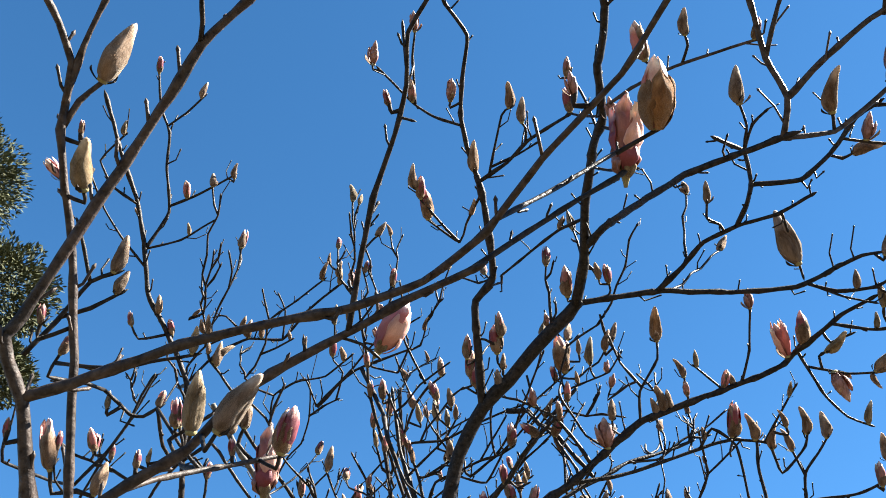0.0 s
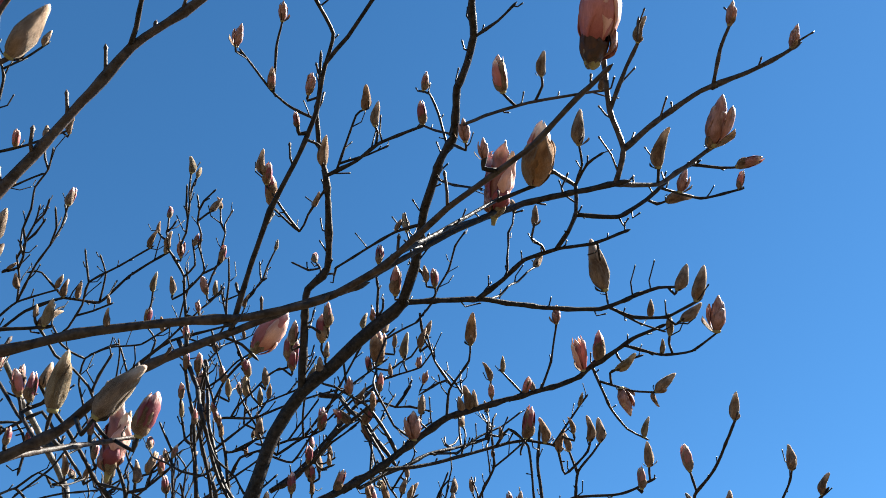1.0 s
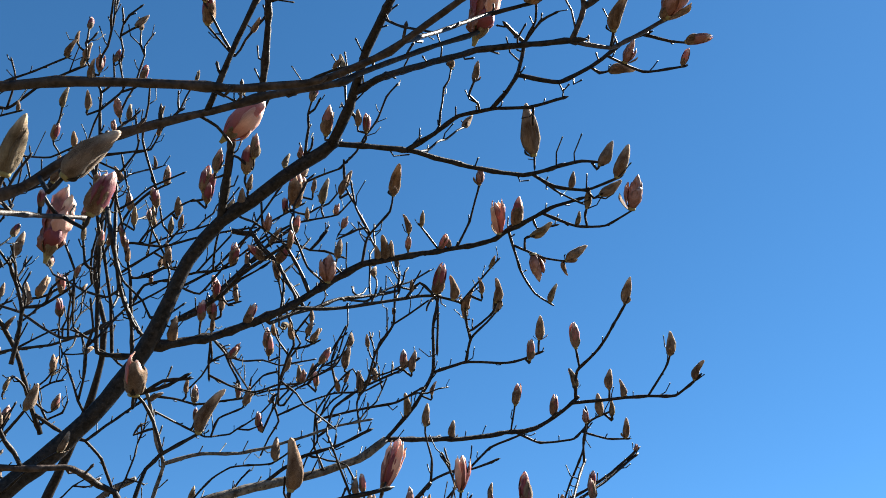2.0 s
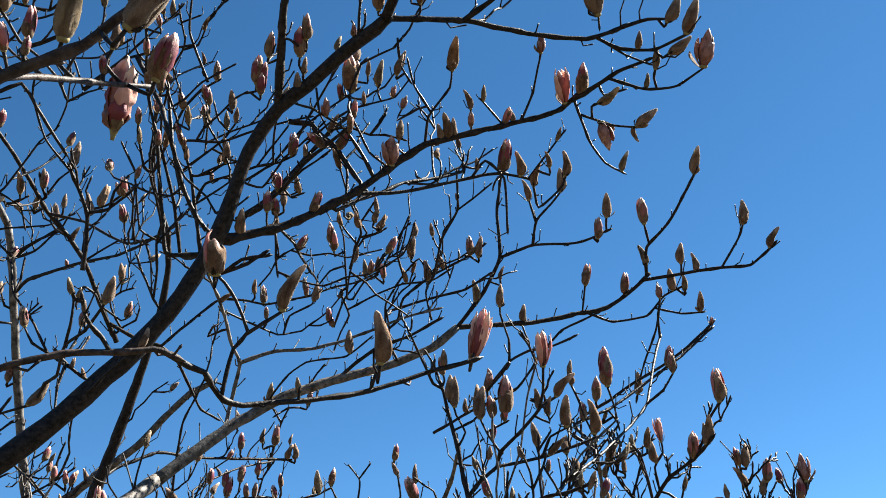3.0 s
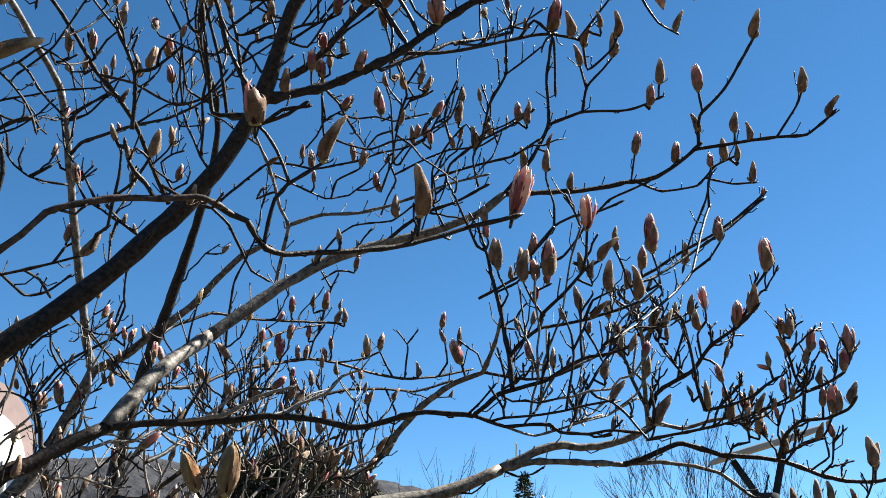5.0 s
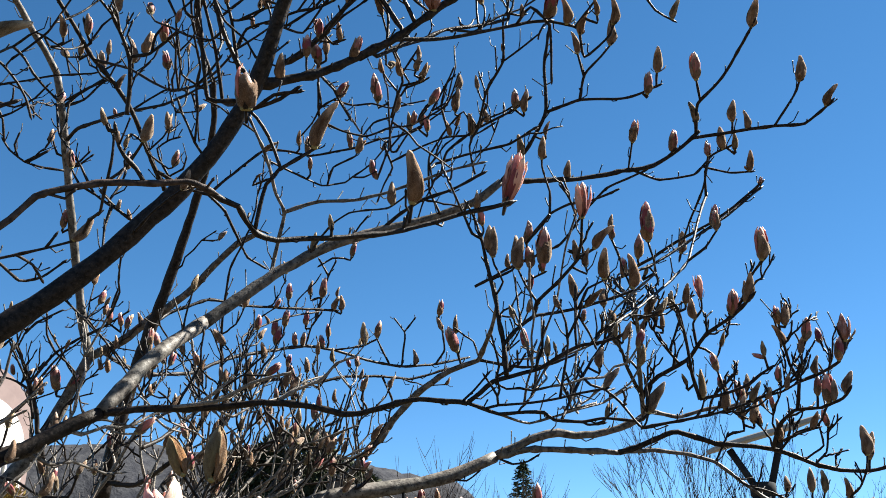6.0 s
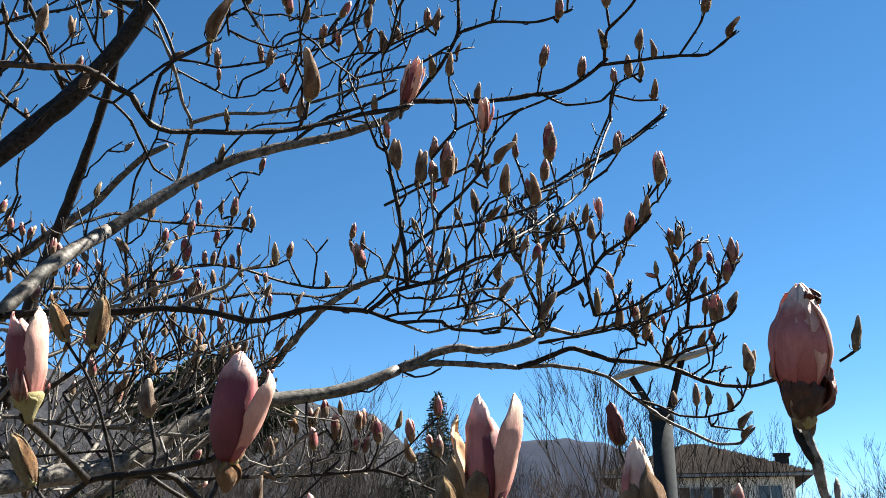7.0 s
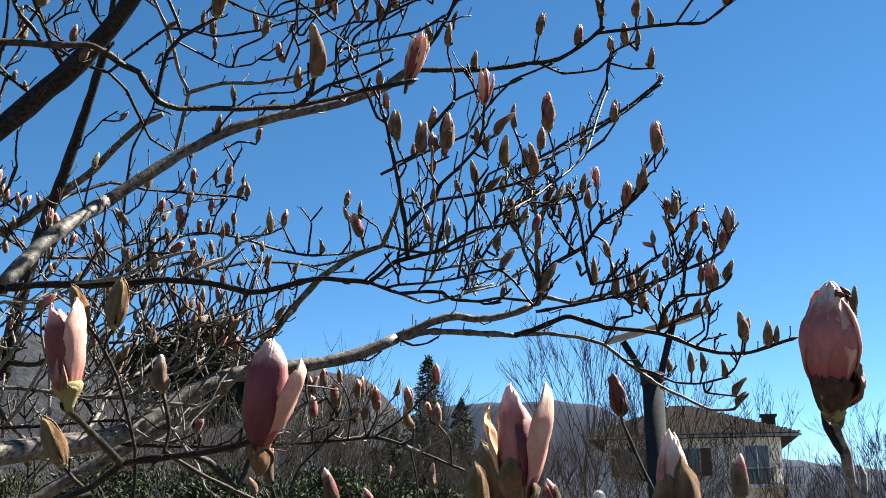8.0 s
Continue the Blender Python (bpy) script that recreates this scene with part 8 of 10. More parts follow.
closed_bud((0.248, 1.698, 2.685), (0.004, -0.028, 0.044))
pink_bud((0.228, 1.719, 2.647), (0.003, -0.024, 0.040))
closed_bud((0.155, 1.662, 2.730), (0.006, -0.028, 0.042))
closed_bud((0.090, 1.673, 2.721), (-0.001, -0.025, 0.038))
closed_bud((0.096, 1.242, 2.503), (0.001, -0.016, 0.022))
closed_bud((0.407, 1.796, 2.620), (-0.000, -0.022, 0.040))
closed_bud((0.434, 1.795, 2.601), (-0.000, -0.019, 0.035))
closed_bud((0.338, 1.814, 2.631), (-0.009, -0.021, 0.041))
closed_bud((0.390, 1.839, 2.579), (-0.005, -0.022, 0.044))
closed_bud((0.415, 1.837, 2.576), (0.002, -0.018, 0.033))
closed_bud((0.439, 1.838, 2.526), (0.006, -0.021, 0.039))
pink_bud((0.202, 1.808, 2.586), (0.007, -0.023, 0.042))
pink_bud((0.288, 1.839, 2.576), (0.003, -0.023, 0.043))
wilted_flower((0.336, 1.724, 2.506), (-0.004, -0.013, 0.027))
closed_bud((0.067, 1.809, 2.508), (-0.002, -0.017, 0.035))
closed_bud((-0.020, 1.661, 2.585), (0.003, -0.022, 0.039))
pink_bud((-0.037, 1.659, 2.589), (-0.000, -0.021, 0.036))
closed_bud((0.008, 1.386, 2.337), (0.001, -0.017, 0.034))
closed_bud((-0.030, 1.756, 2.534), (0.003, -0.022, 0.042))
closed_bud((-0.124, 1.679, 2.549), (-0.000, -0.021, 0.037))
closed_bud((-0.154, 1.655, 2.588), (0.003, -0.024, 0.041))
closed_bud((-0.055, 1.528, 2.637), (-0.003, -0.008, 0.013))
closed_bud((0.022, 1.743, 2.576), (0.001, -0.014, 0.026))
wilted_flower((0.462, 1.862, 2.507), (0.003, -0.008, 0.016))
pink_bud((0.349, 1.822, 2.400), (0.007, -0.018, 0.039))
closed_bud((0.310, 1.989, 2.408), (0.011, -0.019, 0.043))
pink_bud((0.176, 1.484, 2.242), (0.002, -0.022, 0.051))
pink_bud((0.205, 1.878, 2.355), (0.003, -0.019, 0.048))
closed_bud((0.117, 1.486, 2.255), (0.003, -0.010, 0.024))
wilted_flower((-0.014, 1.433, 2.222), (-0.002, -0.011, 0.027))
pink_bud((0.003, 1.356, 2.144), (0.005, -0.021, 0.054))
closed_bud((-0.033, 1.358, 2.140), (0.002, -0.017, 0.046))
closed_bud((-0.070, 1.352, 2.158), (0.000, -0.017, 0.043))
closed_bud((-0.064, 0.881, 2.023), (-0.001, -0.007, 0.017))
closed_bud((-0.267, 0.262, 2.237), (0.030, -0.019, 0.030), 1)
closed_bud((-0.291, 0.303, 2.179), (0.007, -0.027, 0.023), 1.2)
open_flower((-0.311, 0.298, 2.194), (-0.004, -0.016, 0.006), 0.9)
pink_bud((-0.344, 0.354, 2.119), (0.004, -0.008, 0.011))
closed_bud((-0.326, 0.380, 2.183), (0.017, -0.010, 0.023))
closed_bud((-0.328, 0.391, 2.172), (0.011, -0.006, 0.016))
shaggy_bud((0.074, 0.391, 2.192), (0.011, -0.036, 0.028), 0.92)
closed_bud((-0.292, 0.469, 2.092), (0.012, -0.023, 0.039), 1.1)
closed_bud((-0.223, 0.412, 2.044), (0.028, -0.008, 0.036), 0.95)
pink_bud((-0.246, 0.517, 2.095), (0.015, -0.014, 0.032), 1.05)
closed_bud((-0.529, 0.745, 2.413), (0.022, -0.004, 0.024))
closed_bud((-0.431, 0.534, 2.102), (0.011, -0.008, 0.026))
pink_bud((-0.453, 0.503, 2.111), (0.003, -0.025, 0.034), 0.8)
pink_bud((-0.448, 0.497, 2.125), (0.005, -0.007, 0.015), 0.8)
closed_bud((-0.734, 0.909, 2.672), (0.015, 0.000, 0.013))
pink_bud((-0.468, 0.480, 2.216), (0.011, -0.005, 0.018))
pink_bud((-0.695, 0.639, 2.948), (0.011, -0.019, 0.017))
closed_bud((-0.647, 0.694, 2.929), (0.015, -0.016, 0.018))
closed_bud((-0.630, 0.800, 2.842), (0.008, -0.018, 0.018))
pink_bud((-0.699, 0.784, 2.805), (0.008, -0.020, 0.020))
closed_bud((-0.703, 0.816, 2.756), (0.006, -0.012, 0.014))
closed_bud((-0.748, 0.666, 2.847), (0.007, -0.017, 0.015))
pink_bud((-0.288, 0.280, 2.211), (0.004, -0.007, 0.007))
closed_bud((-0.762, 0.760, 2.768), (-0.002, -0.011, 0.006))
closed_bud((-0.754, 0.858, 2.640), (0.008, -0.018, 0.024))
pink_bud((-0.783, 0.843, 2.613), (0.002, -0.016, 0.018))
pink_bud((-0.739, 0.885, 2.616), (0.002, -0.018, 0.019))
closed_bud((-0.542, 1.017, 2.773), (0.009, -0.016, 0.021))
closed_bud((-0.174, 0.419, 2.106), (0.002, -0.004, 0.005))
closed_bud((-0.526, 0.750, 2.410), (0.011, -0.014, 0.026))
closed_bud((-0.670, 1.010, 2.687), (0.006, -0.017, 0.022))
closed_bud((-0.477, 0.561, 2.214), (0.004, -0.009, 0.015))
pink_bud((-0.334, 0.499, 2.125), (0.004, -0.013, 0.020))
pink_bud((-0.283, 0.417, 2.033), (0.003, -0.006, 0.011))
closed_bud((-0.836, 1.236, 2.685), (0.013, -0.023, 0.041))
pink_bud((-0.310, 0.337, 2.015), (0.002, -0.005, 0.009))
pink_bud((-0.684, 0.688, 2.299), (0.003, -0.014, 0.021))
pink_bud((-0.650, 0.728, 2.298), (0.006, -0.010, 0.021))
pink_bud((-0.824, 0.928, 2.439), (0.006, -0.010, 0.020))
cracked_bud((-0.251, 0.713, 2.046), (0.004, -0.021, 0.035), 1.25)
closed_bud((-0.204, 0.767, 2.036), (0.013, -0.020, 0.040), 0.85, 4)
closed_bud((-0.120, 0.812, 1.999), (0.008, -0.021, 0.044), 0.85, 2)
streaky_flower((-0.037, 0.909, 2.040), (0.017, -0.024, 0.049))
closed_bud((-0.392, 0.549, 2.013), (0.032, 0.005, 0.022), 0.8)
closed_bud((-0.388, 0.522, 2.035), (0.017, 0.003, 0.011), 1)
closed_bud((-0.526, 0.969, 2.040), (0.022, 0.000, 0.025), 0.9)
closed_bud((-0.775, 1.444, 2.704), (0.018, -0.024, 0.043))
closed_bud((-0.735, 1.502, 2.651), (0.016, -0.019, 0.038))
pink_bud((-0.802, 1.409, 2.635), (0.007, -0.016, 0.028))
closed_bud((-0.716, 1.190, 2.474), (0.006, -0.018, 0.029))
closed_bud((-0.821, 1.428, 2.604), (0.008, -0.014, 0.027))
closed_bud((-0.884, 1.626, 2.703), (0.002, -0.022, 0.034))
closed_bud((-0.633, 1.389, 2.539), (0.003, -0.017, 0.028))
pink_bud((-0.535, 1.181, 2.484), (0.008, -0.010, 0.019))
closed_bud((-0.770, 1.433, 2.607), (0.006, -0.013, 0.023))
closed_bud((-0.780, 1.508, 2.580), (0.008, -0.014, 0.027))
wilted_flower((-0.907, 1.762, 2.674), (-0.002, -0.010, 0.016))
closed_bud((-0.718, 1.615, 2.553), (0.000, -0.017, 0.029))
pink_bud((-0.705, 1.639, 2.483), (0.006, -0.012, 0.027))
closed_bud((-0.768, 1.549, 2.476), (0.005, -0.011, 0.024))
closed_bud((-0.577, 1.170, 2.171), (0.003, -0.005, 0.014))
closed_bud((-0.562, 1.182, 2.161), (-0.004, -0.008, 0.013))
pink_bud((-1.081, 1.938, 2.489), (0.008, -0.014, 0.042))
pink_bud((-0.302, 1.196, 2.520), (0.009, -0.019, 0.027))
pink_bud((-0.371, 1.408, 2.549), (-0.001, -0.020, 0.029))
closed_bud((-0.300, 1.256, 2.490), (0.001, -0.011, 0.016))
closed_bud((-0.347, 1.119, 2.334), (-0.002, -0.021, 0.031))
pink_bud((-0.294, 1.248, 2.382), (0.015, -0.010, 0.022))
pink_bud((-0.305, 1.629, 2.600), (0.000, -0.022, 0.036))
closed_bud((-0.232, 1.237, 2.520), (-0.006, -0.021, 0.027))
pink_bud((-0.222, 1.157, 2.498), (0.017, -0.017, 0.026))
closed_bud((-0.204, 1.275, 2.432), (-0.010, -0.015, 0.022))
closed_bud((-0.232, 1.269, 2.435), (-0.007, -0.011, 0.015))
closed_bud((-0.187, 1.367, 2.478), (0.012, -0.015, 0.025))
closed_bud((-0.188, 1.348, 2.508), (0.001, -0.014, 0.021))
closed_bud((-0.231, 1.387, 2.435), (0.010, -0.012, 0.023))
wilted_flower((-0.216, 1.487, 2.467), (0.005, -0.012, 0.022))
pink_bud((-0.211, 1.669, 2.553), (0.000, -0.016, 0.028))
closed_bud((-0.408, 1.211, 2.524), (0.005, -0.020, 0.028))
closed_bud((-0.464, 1.191, 2.520), (0.003, -0.014, 0.020))
closed_bud((-0.544, 1.297, 2.628), (0.009, -0.016, 0.025))
pink_bud((-0.468, 1.177, 2.539), (-0.004, -0.015, 0.017))
pink_bud((-0.441, 1.251, 2.519), (0.002, -0.011, 0.016))
pink_bud((-0.381, 1.750, 2.566), (0.002, -0.014, 0.026))
pink_bud((-0.467, 1.740, 2.549), (0.002, -0.018, 0.035))
closed_bud((-0.483, 1.727, 2.565), (-0.002, -0.016, 0.027))
closed_bud((-0.502, 1.556, 2.461), (0.020, -0.005, 0.021))
pink_bud((-0.313, 1.698, 2.467), (-0.011, -0.015, 0.025))
closed_bud((-0.271, 1.636, 2.381), (-0.000, -0.019, 0.041))
closed_bud((-0.350, 1.670, 2.512), (0.013, -0.015, 0.033))
closed_bud((-0.194, 0.814, 1.976), (-0.001, -0.007, 0.014))
pink_bud((-0.387, 1.844, 2.362), (0.009, -0.010, 0.029))
pink_bud((-0.434, 1.640, 2.464), (0.001, -0.011, 0.022))
closed_bud((-0.426, 1.668, 2.300), (0.008, -0.014, 0.039))
closed_bud((-0.521, 1.582, 2.419), (0.008, -0.004, 0.012))
closed_bud((-0.521, 2.765, 2.443), (-0.007, -0.021, 0.066))
pink_bud((-0.506, 2.878, 2.499), (0.010, -0.015, 0.054))
pink_bud((-0.320, 2.977, 2.599), (0.011, -0.017, 0.052))
closed_bud((-0.311, 2.991, 2.555), (-0.015, -0.015, 0.044))
closed_bud((-0.395, 2.970, 2.433), (0.005, -0.013, 0.049))
closed_bud((-0.549, 2.432, 2.443), (0.008, -0.012, 0.039))
closed_bud((-0.529, 2.436, 2.444), (0.004, -0.013, 0.039))
pink_bud((-0.680, 2.658, 2.473), (0.004, -0.013, 0.044))
pink_bud((-0.634, 2.642, 2.553), (0.013, -0.019, 0.060))
closed_bud((-0.666, 2.632, 2.560), (-0.002, -0.015, 0.039))
pink_bud((-0.653, 2.348, 2.446), (0.004, -0.014, 0.042))
pink_bud((-0.752, 2.590, 2.420), (0.004, -0.015, 0.049))
pink_bud((-0.749, 2.597, 2.398), (0.013, -0.013, 0.054))
pink_bud((-0.705, 2.647, 2.406), (-0.002, -0.014, 0.043))
closed_bud((-0.682, 2.286, 2.362), (-0.005, -0.009, 0.023))
pink_bud((-0.689, 2.665, 2.413), (0.007, -0.011, 0.041))
pink_bud((-0.598, 2.187, 2.219), (0.004, -0.008, 0.032))
pink_bud((-0.591, 2.213, 2.185), (-0.004, -0.013, 0.045))
closed_bud((-0.269, 1.411, 1.973), (0.004, -0.005, 0.022))
pink_bud((-0.337, 1.421, 1.948), (-0.000, -0.005, 0.021))
pink_bud((-0.626, 2.724, 2.456), (-0.003, -0.013, 0.040))
closed_bud((-0.774, 2.569, 2.349), (0.005, -0.012, 0.046))
pink_bud((-0.638, 2.723, 2.422), (-0.010, -0.014, 0.039))
closed_bud((-0.544, 1.569, 2.094), (-0.019, -0.014, 0.025))
pink_bud((-0.930, 1.924, 2.253), (0.002, -0.011, 0.034))
pink_bud((-0.908, 1.935, 2.249), (-0.000, -0.010, 0.029))
closed_bud((-0.926, 2.079, 2.293), (-0.002, -0.012, 0.034))
pink_bud((-1.120, 2.102, 2.150), (-0.007, -0.018, 0.056))
pink_bud((-1.058, 1.903, 2.095), (-0.001, -0.009, 0.034))
closed_bud((-0.807, 1.339, 2.081), (0.003, -0.005, 0.019))
closed_bud((0.592, 1.847, 1.938), (0.003, -0.011, 0.050))
closed_bud((0.634, 1.838, 1.929), (-0.001, -0.010, 0.051))
closed_bud((0.648, 1.834, 1.934), (0.004, -0.009, 0.036))
closed_bud((0.489, 1.872, 1.883), (0.001, -0.008, 0.044))
closed_bud((0.511, 1.866, 1.882), (0.002, -0.007, 0.040))
closed_bud((0.549, 1.857, 1.871), (0.003, -0.007, 0.035))
closed_bud((0.565, 1.857, 1.836), (0.018, -0.011, 0.038))
closed_bud((0.574, 1.876, 1.818), (0.011, -0.008, 0.032))
pink_bud((0.385, 1.608, 2.240), (-0.000, -0.022, 0.055))
closed_bud((0.357, 1.643, 2.176), (0.015, -0.020, 0.047))
closed_bud((0.356, 1.648, 2.191), (0.006, -0.010, 0.024))
pink_bud((0.338, 1.668, 2.160), (0.002, -0.015, 0.045))
wilted_flower((0.310, 1.989, 2.408), (0.003, -0.013, 0.032))
pink_bud((0.314, 1.613, 2.301), (-0.002, -0.015, 0.036))
open_flower((0.292, 1.703, 2.204), (-0.004, -0.014, 0.043), 0.7)
closed_bud((0.249, 1.610, 2.164), (0.002, -0.012, 0.035))
closed_bud((0.248, 1.735, 2.195), (-0.010, -0.010, 0.034))
closed_bud((0.281, 1.716, 2.170), (-0.011, -0.010, 0.038))
closed_bud((0.226, 1.748, 2.164), (-0.002, -0.009, 0.030))
closed_bud((0.215, 1.745, 2.178), (0.000, -0.007, 0.021))
pink_bud((0.419, 1.684, 2.149), (-0.005, -0.009, 0.032))
closed_bud((0.429, 1.683, 2.146), (0.002, -0.013, 0.039))
closed_bud((0.426, 1.693, 2.112), (-0.008, -0.009, 0.038))
pink_bud((0.466, 1.702, 2.122), (0.003, -0.013, 0.041))
closed_bud((0.457, 1.711, 2.102), (0.005, -0.010, 0.030))
wilted_flower((0.533, 1.700, 2.119), (-0.005, -0.013, 0.049))
pink_bud((0.522, 1.713, 2.087), (0.001, -0.012, 0.043))
pink_bud((0.305, 1.682, 2.064), (-0.008, -0.007, 0.033))
closed_bud((0.382, 1.659, 2.083), (-0.003, -0.007, 0.027))
pink_bud((0.383, 1.660, 2.081), (-0.021, 0.003, 0.008))
pink_bud((0.414, 1.713, 2.051), (0.001, -0.008, 0.029))
closed_bud((0.425, 1.712, 2.038), (0.005, -0.008, 0.027))
closed_bud((0.484, 1.729, 2.068), (-0.002, -0.008, 0.033))
pink_bud((0.485, 1.741, 2.032), (0.002, -0.009, 0.035))
pink_bud((0.499, 1.726, 2.015), (-0.002, -0.012, 0.052))
closed_bud((0.505, 1.716, 2.017), (0.002, -0.009, 0.037))
closed_bud((0.519, 1.694, 2.024), (0.007, -0.012, 0.039))
closed_bud((0.279, 1.697, 2.020), (-0.001, -0.012, 0.051), 0.8)
closed_bud((0.251, 1.687, 2.040), (-0.005, -0.005, 0.022))
pink_bud((0.390, 1.903, 2.058), (-0.011, -0.008, 0.044))
closed_bud((0.369, 1.730, 2.022), (0.011, -0.011, 0.035))
closed_bud((0.378, 1.865, 2.016), (-0.002, -0.010, 0.046))
closed_bud((0.397, 1.863, 2.009), (0.004, -0.011, 0.047))
closed_bud((0.322, 1.743, 2.009), (0.007, -0.011, 0.040))
closed_bud((0.491, 1.829, 1.990), (0.014, -0.011, 0.032))
pink_bud((0.527, 1.847, 1.998), (-0.007, -0.005, 0.033))
closed_bud((0.437, 1.847, 1.971), (0.003, -0.009, 0.042))
closed_bud((0.572, 1.796, 1.936), (0.000, -0.010, 0.053))
closed_bud((0.132, 1.260, 1.900), (0.019, -0.012, 0.041), 0.9)
closed_bud((0.081, 1.306, 1.945), (0.019, -0.009, 0.029), 0.9)
closed_bud((0.322, 1.723, 2.120), (0.009, -0.009, 0.025))
pink_bud((-0.085, 1.347, 2.208), (-0.004, -0.012, 0.026))
closed_bud((-0.072, 1.350, 2.164), (-0.007, -0.016, 0.039), 1.1)
closed_bud((-0.035, 1.361, 2.149), (0.000, -0.017, 0.041), 1.1)
closed_bud((-0.020, 1.440, 2.214), (0.002, -0.013, 0.030))
pink_bud((-0.015, 1.357, 2.141), (-0.001, -0.012, 0.031), 1.1)
closed_bud((0.012, 1.981, 2.416), (0.014, -0.013, 0.032))
pink_bud((0.003, 1.359, 2.135), (0.001, -0.010, 0.026))
closed_bud((-0.062, 1.985, 2.382), (-0.010, -0.011, 0.028))
pink_bud((-0.017, 1.369, 2.110), (0.005, -0.008, 0.022))
open_flower((0.059, 1.252, 2.173), (0.000, -0.022, 0.047), 0.85)
closed_bud((0.077, 1.314, 2.152), (0.021, -0.016, 0.035), 0.9)
closed_bud((0.097, 1.395, 2.134), (-0.006, -0.017, 0.045), 1.05)
closed_bud((0.051, 1.308, 2.132), (0.000, -0.011, 0.029))
closed_bud((0.065, 1.316, 2.125), (-0.002, -0.010, 0.026))
closed_bud((0.050, 1.405, 2.110), (-0.002, -0.013, 0.035))
closed_bud((0.066, 1.413, 2.098), (0.027, -0.010, 0.025), 0.9)
closed_bud((0.026, 1.310, 2.062), (-0.010, -0.005, 0.017))
pink_bud((0.120, 1.492, 2.239), (-0.002, -0.011, 0.026))
pink_bud((0.178, 1.488, 2.232), (-0.002, -0.021, 0.050))
pink_bud((0.157, 1.714, 2.256), (0.000, -0.013, 0.034))
pink_bud((0.205, 1.878, 2.354), (0.003, -0.015, 0.036))
closed_bud((0.150, 1.518, 2.162), (0.012, -0.020, 0.051), 1.05)
closed_bud((0.200, 1.756, 2.272), (0.010, -0.009, 0.019))
closed_bud((0.171, 1.667, 2.156), (-0.010, -0.008, 0.027))
closed_bud((0.189, 1.663, 2.163), (0.011, -0.013, 0.034))
closed_bud((-0.041, 1.385, 2.071), (-0.007, -0.007, 0.021))
pink_bud((-0.026, 1.795, 2.144), (-0.008, -0.011, 0.037))
closed_bud((0.007, 1.375, 2.010), (-0.000, -0.009, 0.030))
closed_bud((0.019, 1.371, 2.017), (-0.002, -0.004, 0.014))
closed_bud((0.086, 1.455, 2.013), (0.003, -0.009, 0.031))
closed_bud((0.134, 1.661, 2.109), (-0.016, -0.009, 0.035))
closed_bud((0.105, 1.354, 2.031), (-0.000, -0.007, 0.022))
closed_bud((0.115, 1.355, 2.027), (0.012, -0.009, 0.025))
pink_bud((-0.165, 1.854, 2.155), (-0.019, -0.016, 0.050))
closed_bud((-0.166, 1.843, 2.193), (-0.006, -0.011, 0.033))
pink_bud((0.057, 1.315, 2.043), (0.002, -0.005, 0.017))
olive_bud((-0.191, 0.493, 1.627), (-0.011, -0.007, 0.025))
olive_bud((-0.223, 0.586, 1.720), (-0.008, -0.009, 0.023))
olive_bud((-0.209, 0.595, 1.718), (0.006, -0.009, 0.032))
olive_bud((-0.091, 0.462, 1.631), (0.011, -0.001, 0.024))
closed_bud((-0.234, 0.800, 1.704), (-0.006, -0.007, 0.031), 1.1)
olive_bud((0.024, 0.394, 1.600), (-0.008, -0.002, 0.032))
closed_bud((0.029, 0.393, 1.611), (-0.000, -0.002, 0.022), 0.8)
olive_bud((0.014, 0.384, 1.600), (-0.001, -0.001, 0.023))
closed_bud((0.513, 1.176, 1.843), (0.006, -0.013, 0.043), 0.75)
pink_bud((0.263, 0.868, 1.619), (0.001, -0.003, 0.040))
pink_bud((0.072, 0.601, 1.605), (-0.008, -0.000, 0.021))
closed_bud((-0.155, 0.888, 1.631), (-0.008, -0.004, 0.032), 0.9)
pink_bud((-0.075, 0.699, 1.612), (-0.011, -0.003, 0.025))
pink_bud((-0.051, 0.752, 1.610), (-0.010, -0.001, 0.015))
closed_bud((-0.167, 0.876, 1.623), (-0.006, -0.002, 0.017))
pink_bud((-0.234, 1.870, 1.850), (0.001, -0.006, 0.043))
pink_bud((-0.208, 1.879, 1.811), (-0.003, -0.008, 0.054))
pink_bud((-0.201, 1.872, 1.863), (-0.004, -0.005, 0.030))
pink_bud((-0.257, 1.870, 1.830), (-0.003, -0.007, 0.045))
pink_bud((-0.237, 1.777, 1.784), (-0.006, -0.006, 0.042))
pink_bud((-0.167, 1.880, 1.833), (-0.000, -0.006, 0.039))
pink_bud((-0.129, 1.886, 1.809), (-0.006, -0.007, 0.048))
pink_bud((-0.065, 1.890, 1.812), (-0.005, -0.006, 0.047))
pink_bud((-0.013, 1.885, 1.860), (-0.001, -0.007, 0.044))
pink_bud((-0.010, 1.894, 1.784), (-0.002, -0.005, 0.044))
pink_bud((-0.026, 1.892, 1.799), (-0.006, -0.004, 0.030))
closed_bud((-0.057, 1.894, 1.776), (-0.026, -0.006, 0.041))
closed_bud((-0.287, 1.866, 1.824), (0.000, -0.005, 0.034))
pink_bud((-0.171, 1.884, 1.793), (-0.001, -0.004, 0.029))
pink_bud((-0.156, 1.886, 1.790), (0.009, -0.003, 0.034))
closed_bud((-0.013, 1.303, 1.642), (-0.006, -0.002, 0.033))
closed_bud((-0.545, 0.971, 2.745), (0.007, -0.019, 0.023))
closed_bud((-0.519, 0.981, 2.750), (0.004, -0.019, 0.021))
wilted_flower((-0.502, 0.998, 2.742), (0.003, -0.020, 0.022))
